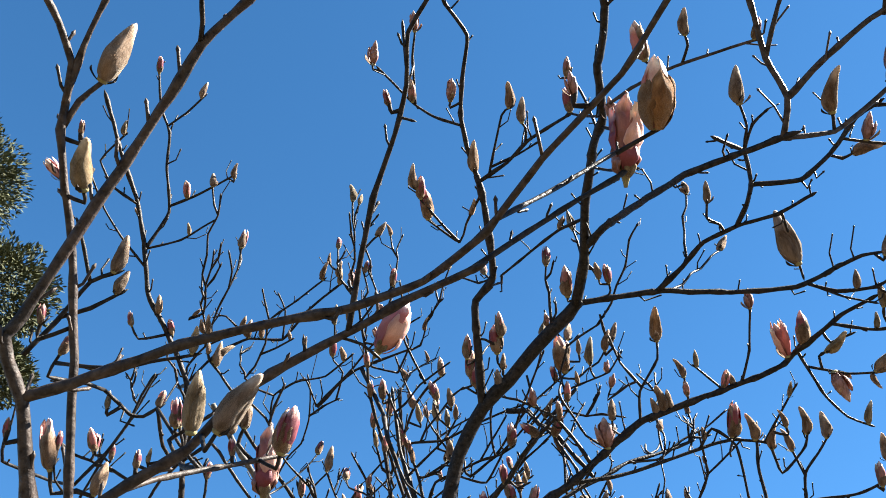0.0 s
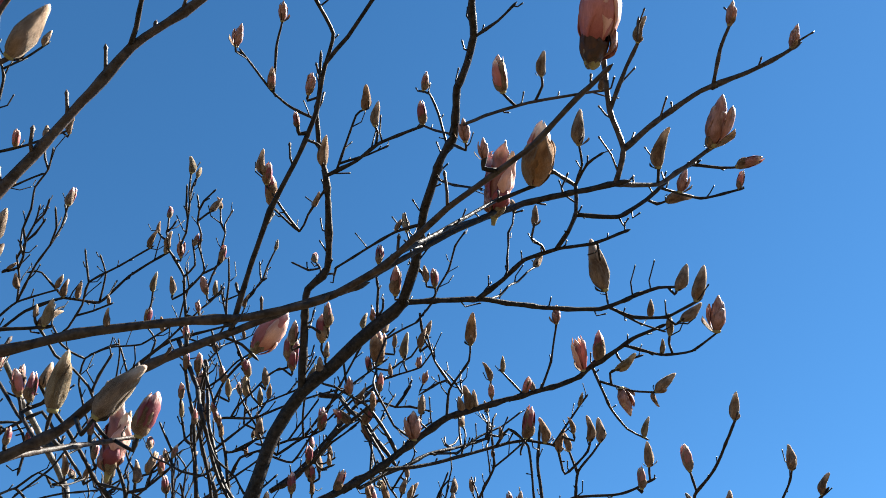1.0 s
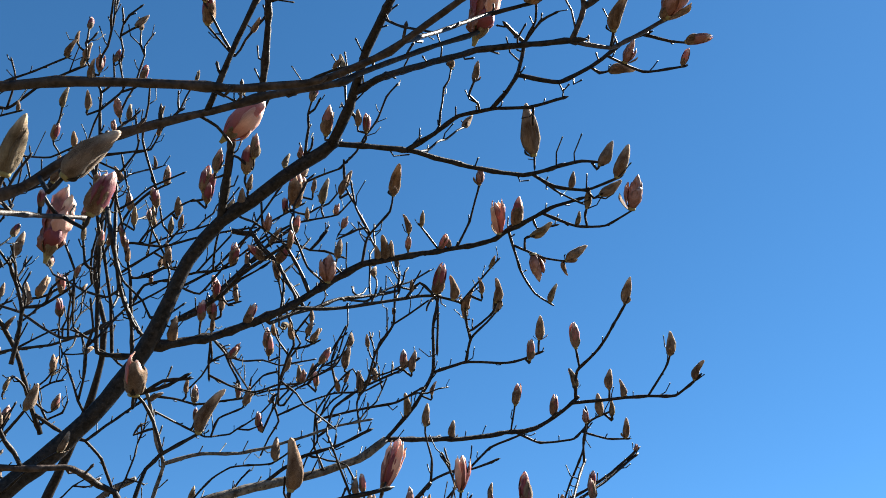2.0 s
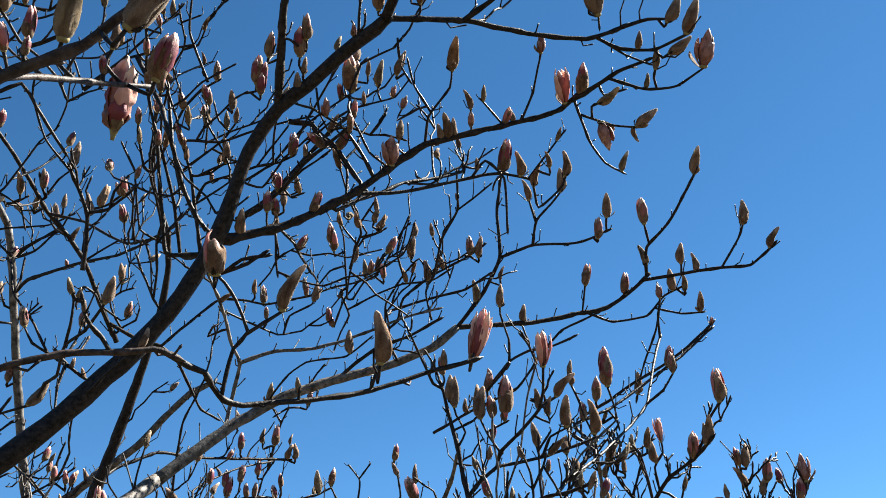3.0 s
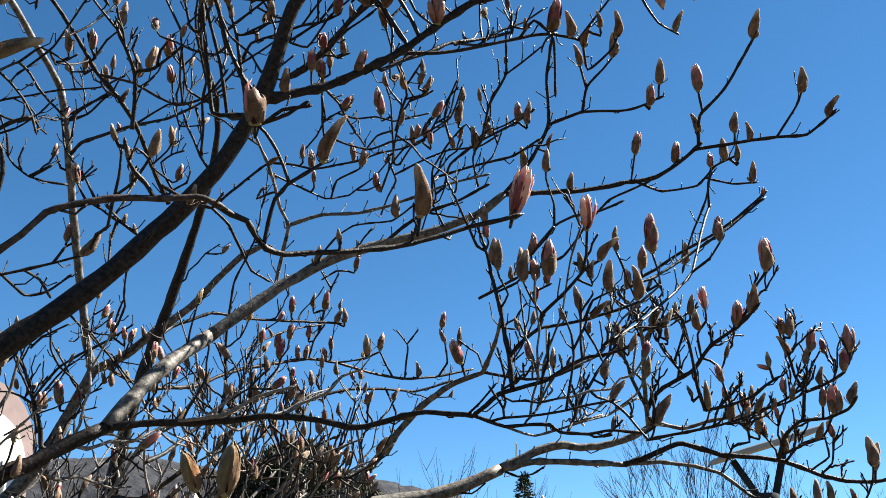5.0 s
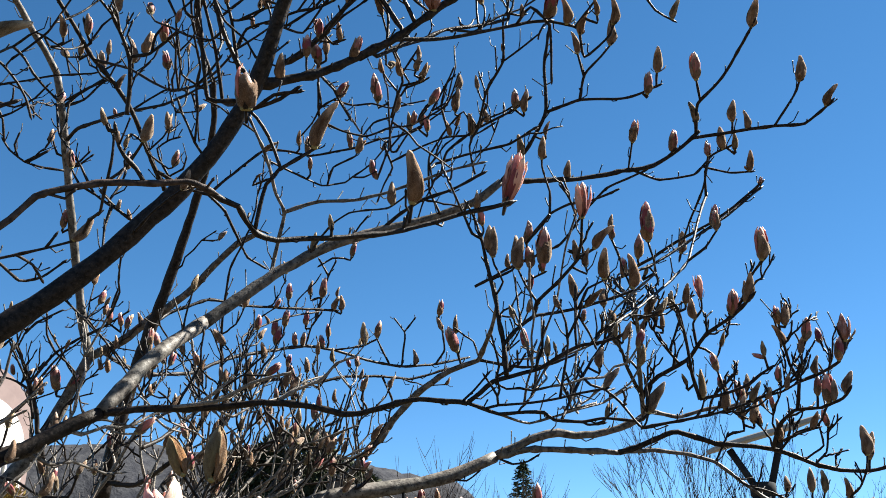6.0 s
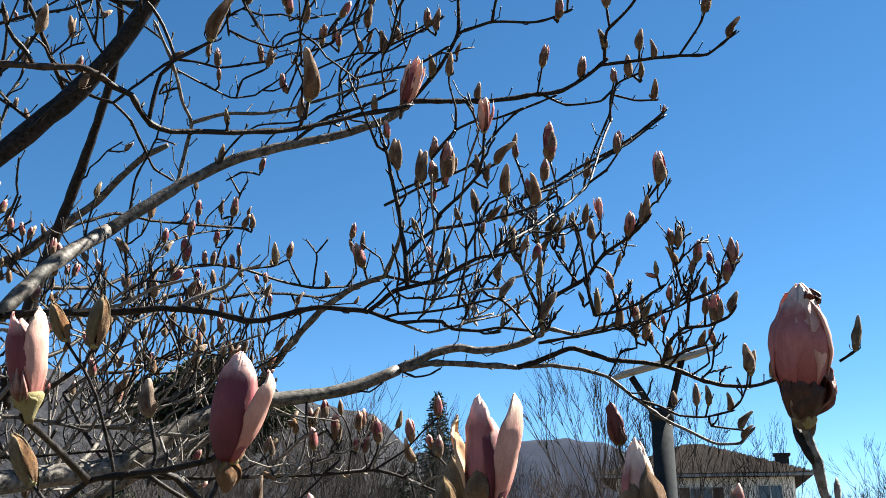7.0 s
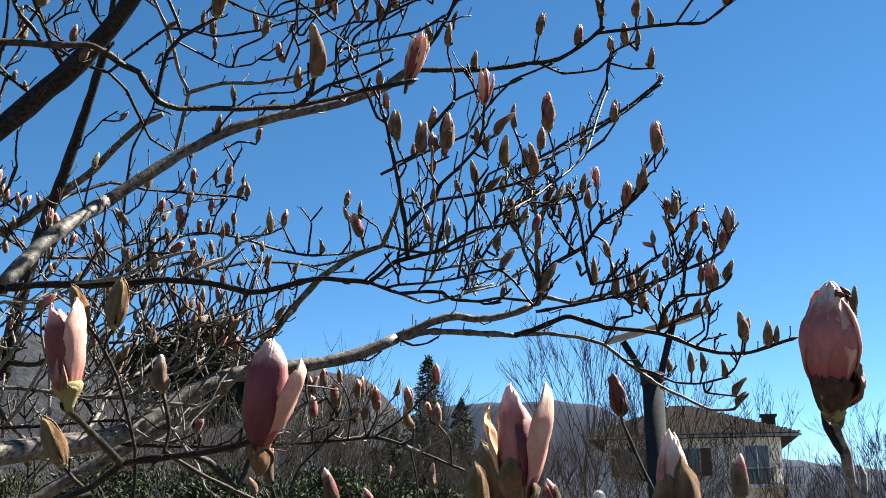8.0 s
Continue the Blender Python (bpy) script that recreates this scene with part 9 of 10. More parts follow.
pink_bud((-0.482, 0.992, 2.759), (0.011, -0.011, 0.017))
pink_bud((-0.444, 1.023, 2.746), (0.008, -0.018, 0.022))
closed_bud((-0.610, 1.129, 2.793), (0.006, -0.022, 0.028))
closed_bud((-0.520, 1.032, 2.695), (0.004, -0.019, 0.023))
wilted_flower((-0.522, 1.158, 2.799), (-0.007, -0.025, 0.024))
closed_bud((-0.508, 1.165, 2.798), (-0.000, -0.019, 0.021))
closed_bud((-0.723, 0.936, 2.654), (-0.003, -0.018, 0.017))
closed_bud((-0.696, 0.985, 2.692), (0.012, -0.010, 0.020))
closed_bud((-0.687, 1.000, 2.684), (0.003, -0.019, 0.024))
closed_bud((-0.360, 0.522, 2.220), (0.009, -0.012, 0.021))
closed_bud((-0.531, 0.737, 2.420), (0.003, -0.009, 0.013))
closed_bud((-0.193, 0.350, 2.066), (-0.000, -0.009, 0.010))
closed_bud((-0.610, 1.006, 2.665), (0.002, -0.010, 0.013))
pink_bud((-0.509, 1.269, 2.683), (-0.003, -0.022, 0.027))
closed_bud((-0.503, 1.286, 2.665), (0.000, -0.019, 0.027))
closed_bud((-0.582, 1.282, 2.627), (0.002, -0.016, 0.025))
pink_bud((-0.503, 1.166, 2.531), (0.003, -0.014, 0.022))
pink_bud((-1.087, 1.514, 2.894), (0.015, -0.027, 0.049))
pink_bud((-0.276, 0.501, 2.090), (0.001, -0.007, 0.012))
pink_bud((-0.561, 1.207, 2.470), (0.002, -0.015, 0.027))
pink_bud((-0.699, 1.502, 2.674), (-0.005, -0.016, 0.022))
closed_bud((-0.757, 1.503, 2.633), (0.008, -0.020, 0.040))
pink_bud((-0.510, 1.112, 2.603), (0.003, -0.016, 0.023))
pink_bud((-0.493, 1.123, 2.601), (0.004, -0.020, 0.028))
pink_bud((-0.507, 1.084, 2.641), (0.003, -0.015, 0.021))
pink_bud((-0.468, 1.273, 2.696), (-0.006, -0.023, 0.027))
closed_bud((-0.393, 1.168, 2.595), (0.002, -0.018, 0.026))
closed_bud((-0.390, 1.181, 2.579), (0.005, -0.013, 0.021))
pink_bud((-0.355, 1.155, 2.632), (0.008, -0.026, 0.038))
pink_bud((-0.346, 1.158, 2.633), (0.007, -0.021, 0.030))
pink_bud((-0.334, 1.255, 2.495), (0.003, -0.016, 0.027))
closed_bud((-0.358, 1.403, 2.564), (0.002, -0.017, 0.030))
pink_bud((-0.314, 1.119, 2.370), (0.001, -0.015, 0.028))
closed_bud((-0.308, 1.329, 2.612), (0.001, -0.013, 0.021))
pink_bud((-0.257, 1.144, 2.380), (0.014, -0.013, 0.030))
pink_bud((-0.293, 0.985, 2.533), (0.007, -0.023, 0.027))
pink_bud((-0.253, 0.998, 2.542), (0.007, -0.027, 0.031), 1.2)
closed_bud((-0.261, 1.028, 2.503), (0.004, -0.019, 0.023))
pink_bud((-0.350, 1.166, 2.620), (0.007, -0.024, 0.030))
closed_bud((-0.212, 1.013, 2.538), (0.005, -0.012, 0.014))
pink_bud((-0.210, 1.193, 2.636), (0.001, -0.039, 0.046), 1.1)
closed_bud((-0.183, 1.181, 2.658), (0.004, -0.016, 0.020))
closed_bud((-0.166, 1.180, 2.634), (0.005, -0.028, 0.033))
closed_bud((-0.133, 1.144, 2.624), (0.006, -0.022, 0.025))
wilted_flower((-0.145, 1.197, 2.624), (0.006, -0.013, 0.016))
wilted_flower((-0.124, 1.119, 2.538), (0.009, -0.012, 0.016))
closed_bud((-0.189, 1.190, 2.607), (-0.001, -0.014, 0.018))
wilted_flower((-0.231, 1.093, 2.511), (0.001, -0.018, 0.023))
pink_bud((-0.227, 1.197, 2.626), (-0.002, -0.017, 0.021))
pink_bud((-0.197, 1.109, 2.498), (-0.000, -0.014, 0.019))
pink_bud((-0.216, 1.155, 2.507), (0.010, -0.013, 0.020))
pink_bud((-0.300, 1.193, 2.528), (0.004, -0.017, 0.024))
closed_bud((-0.320, 1.334, 2.547), (-0.000, -0.017, 0.024))
wilted_flower((-0.234, 1.231, 2.527), (-0.005, -0.017, 0.023))
wilted_flower((-0.143, 1.152, 2.459), (0.002, -0.027, 0.037), 1.2)
closed_bud((-0.070, 1.153, 2.501), (-0.001, -0.016, 0.021))
closed_bud((-0.047, 1.155, 2.508), (-0.005, -0.018, 0.023))
wilted_flower((-0.023, 1.153, 2.523), (0.000, -0.014, 0.019))
closed_bud((-0.377, 1.402, 2.556), (-0.001, -0.019, 0.028))
closed_bud((-0.373, 1.419, 2.531), (0.005, -0.015, 0.025))
pink_bud((-0.308, 1.621, 2.612), (-0.002, -0.023, 0.037))
closed_bud((-0.183, 1.273, 2.439), (0.008, -0.013, 0.022))
closed_bud((-0.166, 1.678, 2.546), (-0.005, -0.017, 0.030))
closed_bud((-0.091, 1.669, 2.569), (-0.007, -0.015, 0.025))
closed_bud((-0.233, 1.748, 2.614), (0.005, -0.016, 0.029))
closed_bud((-0.227, 1.382, 2.444), (0.002, -0.012, 0.022))
closed_bud((-0.257, 1.751, 2.603), (0.001, -0.019, 0.035))
pink_bud((-0.320, 1.693, 2.475), (-0.003, -0.014, 0.028))
closed_bud((-0.349, 1.669, 2.515), (0.013, -0.010, 0.023))
closed_bud((-0.382, 1.745, 2.576), (-0.000, -0.014, 0.026))
pink_bud((-0.452, 1.252, 2.728), (0.006, -0.022, 0.027))
pink_bud((-0.467, 1.275, 2.695), (0.002, -0.021, 0.026))
closed_bud((-0.473, 1.295, 2.666), (-0.002, -0.025, 0.031))
closed_bud((-0.403, 1.183, 2.571), (0.001, -0.017, 0.022))
closed_bud((-0.409, 1.201, 2.545), (0.001, -0.012, 0.017))
pink_bud((-0.470, 1.170, 2.548), (-0.004, -0.016, 0.018))
pink_bud((-0.544, 1.297, 2.628), (0.004, -0.012, 0.018))
pink_bud((-0.467, 1.181, 2.534), (0.003, -0.011, 0.016))
wilted_flower((-0.550, 1.260, 2.673), (0.007, -0.017, 0.024))
pink_bud((-0.581, 1.263, 2.653), (0.004, -0.018, 0.024))
closed_bud((-0.584, 1.381, 2.839), (-0.004, -0.022, 0.023))
closed_bud((-0.469, 1.229, 2.747), (0.004, -0.013, 0.016))
closed_bud((-0.462, 1.193, 2.789), (0.004, -0.016, 0.019))
closed_bud((-0.508, 1.165, 2.798), (0.002, -0.020, 0.021))
wilted_flower((-0.484, 1.063, 2.678), (0.001, -0.014, 0.014))
pink_bud((-0.624, 1.161, 2.747), (0.008, -0.019, 0.024))
closed_bud((-0.539, 1.063, 2.646), (0.002, -0.017, 0.018))
closed_bud((-0.804, 1.402, 2.643), (0.008, -0.013, 0.024))
closed_bud((-0.878, 1.625, 2.705), (-0.000, -0.018, 0.028))
pink_bud((-0.802, 1.409, 2.635), (0.007, -0.015, 0.026))
closed_bud((-0.735, 1.502, 2.651), (0.014, -0.019, 0.037))
pink_bud((-0.633, 1.389, 2.539), (-0.001, -0.019, 0.027))
pink_bud((-0.302, 1.196, 2.520), (0.008, -0.019, 0.027))
closed_bud((-0.298, 1.256, 2.490), (-0.001, -0.011, 0.016))
pink_bud((-0.282, 1.175, 2.342), (0.015, -0.006, 0.016))
closed_bud((-0.173, 1.279, 2.431), (0.009, -0.012, 0.020))
closed_bud((-0.233, 1.267, 2.437), (-0.007, -0.011, 0.016))
closed_bud((-0.727, 1.639, 2.557), (0.001, -0.019, 0.033))
pink_bud((-0.709, 1.638, 2.480), (0.011, -0.012, 0.031))
closed_bud((-0.348, 0.665, 2.009), (-0.004, -0.009, 0.011))
closed_bud((-0.341, 0.675, 1.998), (-0.000, -0.005, 0.009))
closed_bud((-0.576, 1.170, 2.172), (0.000, -0.006, 0.012))
pink_bud((-0.442, 0.587, 2.225), (0.008, -0.006, 0.015))
pink_bud((-0.585, 0.666, 2.253), (-0.000, -0.016, 0.019))
closed_bud((-0.555, 0.699, 2.250), (0.004, -0.007, 0.014))
closed_bud((-0.545, 0.706, 2.253), (0.004, -0.008, 0.015))
pink_bud((-0.578, 0.549, 2.195), (0.004, -0.009, 0.016))
closed_bud((-0.276, 0.507, 2.118), (0.008, -0.009, 0.018), 0.95)
pink_bud((-0.400, 0.577, 2.188), (0.000, -0.016, 0.020))
pink_bud((-0.498, 0.750, 2.250), (0.006, -0.008, 0.017))
crumpled_flower((0.041, 0.460, 2.235), (0.015, -0.043, 0.038))
rosy_bud((-0.138, 0.453, 2.118), (0.027, -0.011, 0.028))
crumpled_flower((-0.300, 0.583, 2.107), (0.014, -0.026, 0.050))
withered_bud((0.193, 1.041, 1.711), (-0.009, -0.005, 0.048))
twin_flower((-0.150, 0.384, 1.648), (-0.003, -0.008, 0.039))
plump_flower((-0.079, 0.422, 1.631), (0.004, -0.006, 0.048))
spread_flower((0.029, 0.364, 1.607), (-0.003, -0.003, 0.044))
shaggy_bud((0.072, 0.303, 1.586), (-0.001, -0.001, 0.043))
blown_flower((0.116, 0.286, 1.630), (0.000, -0.007, 0.040))
blown_flower((0.104, 0.183, 2.048), (0.010, -0.035, 0.023))
wood(0.0075, 0.004, (-1.050, 2.025, 1.775), (-1.077, 2.076, 1.815), (-1.105, 2.143, 1.883), (-1.118, 2.117, 1.942), (-1.122, 2.096, 1.993), (-1.123, 2.076, 2.043))
wood(0.006, 0.0028, (-1.123, 2.076, 2.043), (-1.133, 2.073, 2.048), (-1.134, 2.055, 2.092), (-1.143, 2.035, 2.137), (-1.159, 2.012, 2.190), (-1.176, 1.995, 2.229), (-1.193, 1.985, 2.247))
wood(0.0035, 0.002, (-1.143, 2.036, 2.135), (-1.122, 2.027, 2.163), (-1.101, 2.020, 2.185), (-1.075, 2.012, 2.211), (-1.044, 2.008, 2.230))
wood(0.0032, 0.002, (-1.148, 2.035, 2.137), (-1.176, 2.026, 2.153), (-1.203, 2.019, 2.162), (-1.231, 2.016, 2.162))
wood(0.0026, 0.0018, (-1.029, 2.042, 2.148), (-1.041, 2.030, 2.163), (-1.060, 2.023, 2.187), (-1.070, 2.013, 2.211), (-1.084, 2.002, 2.234), (-1.099, 1.989, 2.261), (-1.108, 1.979, 2.284))
wood(0.003, 0.0022, (-1.091, 2.010, 2.346), (-1.041, 2.035, 2.297), (-0.993, 2.059, 2.250), (-0.942, 2.087, 2.192))
wood(0.0022, 0.0015, (-1.044, 2.008, 2.230), (-1.018, 2.002, 2.249), (-0.987, 2.000, 2.264), (-0.967, 1.997, 2.276))
wood(0.0045, 0.0028, (-0.983, 2.042, 1.858), (-0.947, 2.000, 1.859), (-0.924, 1.946, 1.877), (-0.877, 1.926, 1.940), (-0.821, 1.898, 2.021), (-0.770, 1.893, 2.047), (-0.723, 1.879, 2.093), (-0.703, 1.865, 2.131), (-0.708, 1.846, 2.177), rind=PALE_TWIG)
wood(0.0042, 0.0026, (-0.748, 1.967, 1.683), (-0.791, 1.949, 1.769), (-0.807, 1.953, 1.889), (-0.813, 1.938, 1.926), (-0.820, 1.917, 1.974), (-0.817, 1.900, 2.017), (-0.806, 1.882, 2.066), (-0.817, 1.870, 2.092), rind=PALE_TWIG)
wood(0.006, 0.003, (-0.944, 2.041, 1.932), (-0.845, 1.975, 1.917), (-0.746, 1.883, 1.943), (-0.708, 1.875, 1.972), (-0.670, 1.856, 2.030), (-0.639, 1.837, 2.082), (-0.633, 1.817, 2.134), (-0.633, 1.800, 2.176))
wood(0.0028, 0.0018, (-1.064, 2.055, 2.109), (-1.056, 2.056, 2.108), (-1.037, 2.046, 2.138), (-1.021, 2.039, 2.159), (-1.000, 2.037, 2.168))
wood(0.0026, 0.0018, (-1.123, 2.076, 2.043), (-1.087, 2.067, 2.073), (-1.073, 2.058, 2.100), (-1.055, 2.053, 2.117), (-1.037, 2.052, 2.124), (-1.014, 2.052, 2.129))
wood(0.0024, 0.0016, (-1.188, 2.008, 2.061), (-1.150, 2.003, 2.081), (-1.122, 1.996, 2.107))
wood(0.0024, 0.0016, (-1.056, 2.056, 2.108), (-1.049, 2.054, 2.052), (-1.053, 2.042, 2.011), (-1.071, 2.048, 1.992), (-1.091, 2.053, 1.973), (-1.105, 2.065, 1.941))
wood(0.003, 0.002, (-0.943, 1.786, 1.867), (-0.896, 1.790, 1.868), (-0.881, 1.780, 1.898), (-0.867, 1.770, 1.925), (-0.841, 1.764, 1.947), (-0.813, 1.757, 1.971))
wood(0.003, 0.002, (-1.023, 1.764, 1.901), (-0.991, 1.770, 1.894), (-0.968, 1.779, 1.879), (-0.943, 1.786, 1.867))
pink_bud((-1.077, 2.019, 2.140), (-0.004, -0.018, 0.044))
closed_bud((-1.113, 2.023, 2.121), (-0.001, -0.015, 0.037))
closed_bud((-1.072, 2.023, 2.133), (-0.004, -0.013, 0.030))
pink_bud((-1.172, 2.001, 2.162), (-0.002, -0.010, 0.024))
closed_bud((-0.978, 2.015, 2.174), (-0.002, -0.010, 0.025))
closed_bud((-0.963, 2.019, 2.169), (0.003, -0.013, 0.033))
closed_bud((-1.077, 1.982, 2.231), (-0.002, -0.007, 0.016))

# ---- the stems that carry the limbs, down to the ground ----
wood(0.062, 0.036, (-1.620, 1.520, -0.050), (-1.580, 1.500, 0.350), (-1.450, 1.500, 0.800), (-1.200, 1.420, 1.250), (-0.980, 1.300, 1.550), rind=LIT_OLD_BARK)
wood(0.036, 0.024, (-0.980, 1.300, 1.550), (-0.930, 1.260, 1.680), (-0.860, 1.250, 1.780), rind=LIT_OLD_BARK)
wood(0.03, 0.018, (-1.200, 1.420, 1.250), (-1.100, 1.300, 1.600), (-0.900, 1.160, 1.820), (-0.700, 1.080, 1.950), rind=LIT_OLD_BARK)
wood(0.034, 0.022, (-1.450, 1.500, 0.800), (-1.450, 1.800, 1.200), (-1.350, 2.050, 1.600), (-1.270, 2.120, 1.880), rind=LIT_OLD_BARK)
wood(0.03, 0.018, (-1.400, 1.950, 1.420), (-1.150, 2.000, 1.650), (-0.950, 2.050, 1.900), rind=LIT_OLD_BARK)
wood(0.034, 0.022, (-1.200, 1.420, 1.250), (-1.000, 1.380, 1.500), (-0.750, 1.360, 1.670), rind=LIT_OLD_BARK)
wood(0.022, 0.011, (-1.150, 1.700, 1.350), (-0.800, 1.950, 1.650), (-0.490, 2.050, 1.850), rind=LIT_OLD_BARK)
wood(0.03, 0.014, (-1.500, 1.500, 0.620), (-1.250, 1.000, 1.100), (-0.800, 0.600, 1.600), (-0.520, 0.340, 1.880), rind=LIT_OLD_BARK)

wood(0.016, 0.007, (-0.800, 0.600, 1.600), (-0.500, 0.420, 1.500), (-0.200, 0.380, 1.420), (-0.020, 0.380, 1.480), (0.033, 0.388, 1.588), rind=LIT_OLD_BARK)
wood(0.008, 0.0045, (-0.020, 0.380, 1.480), (0.050, 0.330, 1.500), (0.074, 0.311, 1.586))
wood(0.006, 0.0022, (-0.060, 0.380, 1.460), (0.060, 0.290, 1.460), (0.115, 0.284, 1.530), (0.124, 0.299, 1.592))
wood(0.007, 0.003, (-0.100, 0.380, 1.450), (0.020, 0.500, 1.500), (0.061, 0.597, 1.595))


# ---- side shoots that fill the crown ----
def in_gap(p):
    """The crown's gaps in the camera's view, kept free of shoots to fit it."""
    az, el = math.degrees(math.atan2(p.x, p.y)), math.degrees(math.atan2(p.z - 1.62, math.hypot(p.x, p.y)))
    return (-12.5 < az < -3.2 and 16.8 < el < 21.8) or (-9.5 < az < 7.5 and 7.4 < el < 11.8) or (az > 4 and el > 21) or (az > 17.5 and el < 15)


def shoots(count, seed, wanted, length, rise, bud_share, rind=None, stout=1.0):
    """Kinked side shoots on the limbs that wanted() picks by place and radius; some end in a bud."""
    rng = random.Random(seed)
    hosts = [(line[k], line[min(k + 1, len(line) - 1)] - line[k - 1], radii[k]) for line, radii in WOODS for k in range(2, len(line) - 1, 2) if wanted(line[k], radii[k])]
    made = 0
    while made < count:
        p, ahead, r = rng.choice(hosts)
        d = ahead.normalized()
        side = d.orthogonal().normalized()
        side.rotate(Matrix.Rotation(rng.uniform(0, math.tau), 3, d))
        d = (d * rng.uniform(0.3, 1.0) + side * rng.uniform(0.5, 1.0) + Vector((0.1, 0, rise))).normalized()
        ln = rng.uniform(*length)
        pts, q = [p], p
        bow = d.orthogonal().normalized()
        bow.rotate(Matrix.Rotation(rng.uniform(0, math.tau), 3, d))
        joints = rng.randrange(4, 7)
        for k in range(joints):
            d = (d + bow * (0.42 if k % 2 else -0.42) * rng.uniform(0.5, 1.3) + Vector((rng.uniform(-0.25, 0.25), rng.uniform(-0.25, 0.25), rng.uniform(-0.1, 0.35)))).normalized()
            q = q + d * ln / joints * rng.uniform(0.7, 1.3)
            pts.append(q)
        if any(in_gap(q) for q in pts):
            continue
        made += 1
        size = min(r * 0.8, rng.uniform(0.0015, 0.0025) * stout)
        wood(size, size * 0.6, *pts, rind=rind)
        ends = [(pts[-1], d)]
        for k in range(rng.randrange(0, 3)):   # side forks
            a = rng.randrange(1, joints)
            e = ((pts[a + 1] - pts[a]).normalized() + bow * rng.choice((-1, 1)) * rng.uniform(0.7, 1.2) + Vector((0, 0, rng.uniform(0, 0.5)))).normalized()
            u = pts[a] + e * ln * rng.uniform(0.12, 0.2)
            e = (e + Vector((rng.uniform(-0.4, 0.4), rng.uniform(-0.4, 0.4), rng.uniform(0.1, 0.5)))).normalized()
            w = u + e * ln * rng.uniform(0.1, 0.2)
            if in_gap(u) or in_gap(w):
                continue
            wood(size * 0.7, size * 0.5, pts[a], u, w, rind=rind)
            ends.append((w, e))
        for tip, e in ends:
            if rng.random() < bud_share:
                way = (e + Vector((0, 0, 0.9))).normalized() * rng.uniform(0.022, 0.038)
                rng.choice((closed_bud, closed_bud, pink_bud))(tuple(tip), tuple(way))


shoots(85, 101, lambda p, r: p.y > 0.85 and p.x < 0.02 and p.z > 1.9 and r < 0.012, (0.05, 0.17), 0.35, 0.3)
shoots(60, 102, lambda p, r: p.y > 1.2 and p.x > -0.1 and 1.9 < p.z < 2.6 and 0.0022 < r < 0.008, (0.03, 0.09), 0.5, 0.08)
# the low thicket's twigs take pale bark copies, with its sunlight painted in
shoots(32, 103, lambda p, r: p.y > 1.2 and p.x < 0.0 and 1.5 < p.z < 1.97, (0.1, 0.34), 0.05, 0.12, LIT_OLD_BARK)
shoots(74, 104, lambda p, r: p.y > 1.2 and p.x < 0.05 and 1.45 < p.z < 1.97, (0.08, 0.24), 0.15, 0.2, PALE_TWIG, 1.45)
shoots(20, 105, lambda p, r: p.y > 1.2 and p.x < -0.25 and 1.45 < p.z < 1.9 and r > 0.003, (0.16, 0.42), 0.0, 0.0, LIT_OLD_BARK, 1.9)
shoots(10, 106, lambda p, r: p.y > 1.0 and p.x < -0.3 and 2.0 < p.z < 2.75 and 0.0022 < r < 0.02, (0.06, 0.19), 0.4, 0.35)
shoots(45, 107, lambda p, r: p.y > 1.2 and -1.0 < p.x < -0.1 and 1.55 < p.z < 1.92, (0.06, 0.16), 0.5, 0.55)

shoots(118, 109, lambda p, r: p.y > 1.0 and p.x < -0.12 and 1.85 < p.z < 2.32 and r < 0.03, (0.04, 0.14), 0.45, 0.4)
shoots(110, 108, lambda p, r: p.y > 1.2 and p.x > 0.05 and 1.8 < p.z < 2.4 and r < 0.007, (0.015, 0.05), 0.5, 0.04)

# ---- beyond the magnolia: evergreens, bare trees, lamp post, houses ----
NEEDLES = plain("needles", (0.012, 0.022, 0.01), (0.045, 0.06, 0.025), 9, 0.8, 0.2, 0.3, 0.01, chance=0.12)
PINE = plain("pine_needles", (0.018, 0.025, 0.011), (0.06, 0.068, 0.033), 9, 0.8, 0.2, 0.3, 0.01)
CYPRESS = plain("cypress", (0.02, 0.025, 0.011), (0.075, 0.08, 0.034), 12, 0.8, 0.2, 0.3, 0.01)
GOLDEN = plain("golden_thuja", (0.1, 0.07, 0.015), (0.24, 0.17, 0.04), 12, 0.8, 0.2, 0.3, 0.01)
GREY_WOOD = plain("grey_wood", (0.01, 0.009, 0.009), (0.04, 0.034, 0.031), 14, 0.9, 0.1, 0.4, 0.01)
BRUSH = plain("brush", (0.03, 0.023, 0.018), (0.12, 0.09, 0.07), 14, 0.9, 0.1, 0.4, 0.01)
STEEL = plain("painted_steel", (0.016, 0.019, 0.022), (0.03, 0.034, 0.038), 40, 0.9, 0.06, 0.1, 0.001)
PANEL = plain("panel_back", (0.22, 0.225, 0.22), (0.3, 0.3, 0.29), 25, 0.5, 0.4, 0.1, 0.001)
STUCCO = plain("stucco", (0.68, 0.66, 0.62), (0.8, 0.78, 0.74), 2.5, 0.95, 0.1, 0.3, 0.01)
PINK_STUCCO = plain("pink_stucco", (0.12, 0.094, 0.094), (0.16, 0.125, 0.122), 2.0, 0.95, 0.1, 0.3, 0.01)
WHITE_PAINT = plain("white_paint", (0.4, 0.4, 0.38), (0.5, 0.5, 0.48), 4, 0.7, 0.2, 0.1, 0.004)
ROOF_TILE = plain("roof_tile", (0.018, 0.016, 0.0155), (0.034, 0.031, 0.03), 5, 1.0, 0.0, 0.15, 0.006, chance=0.2)
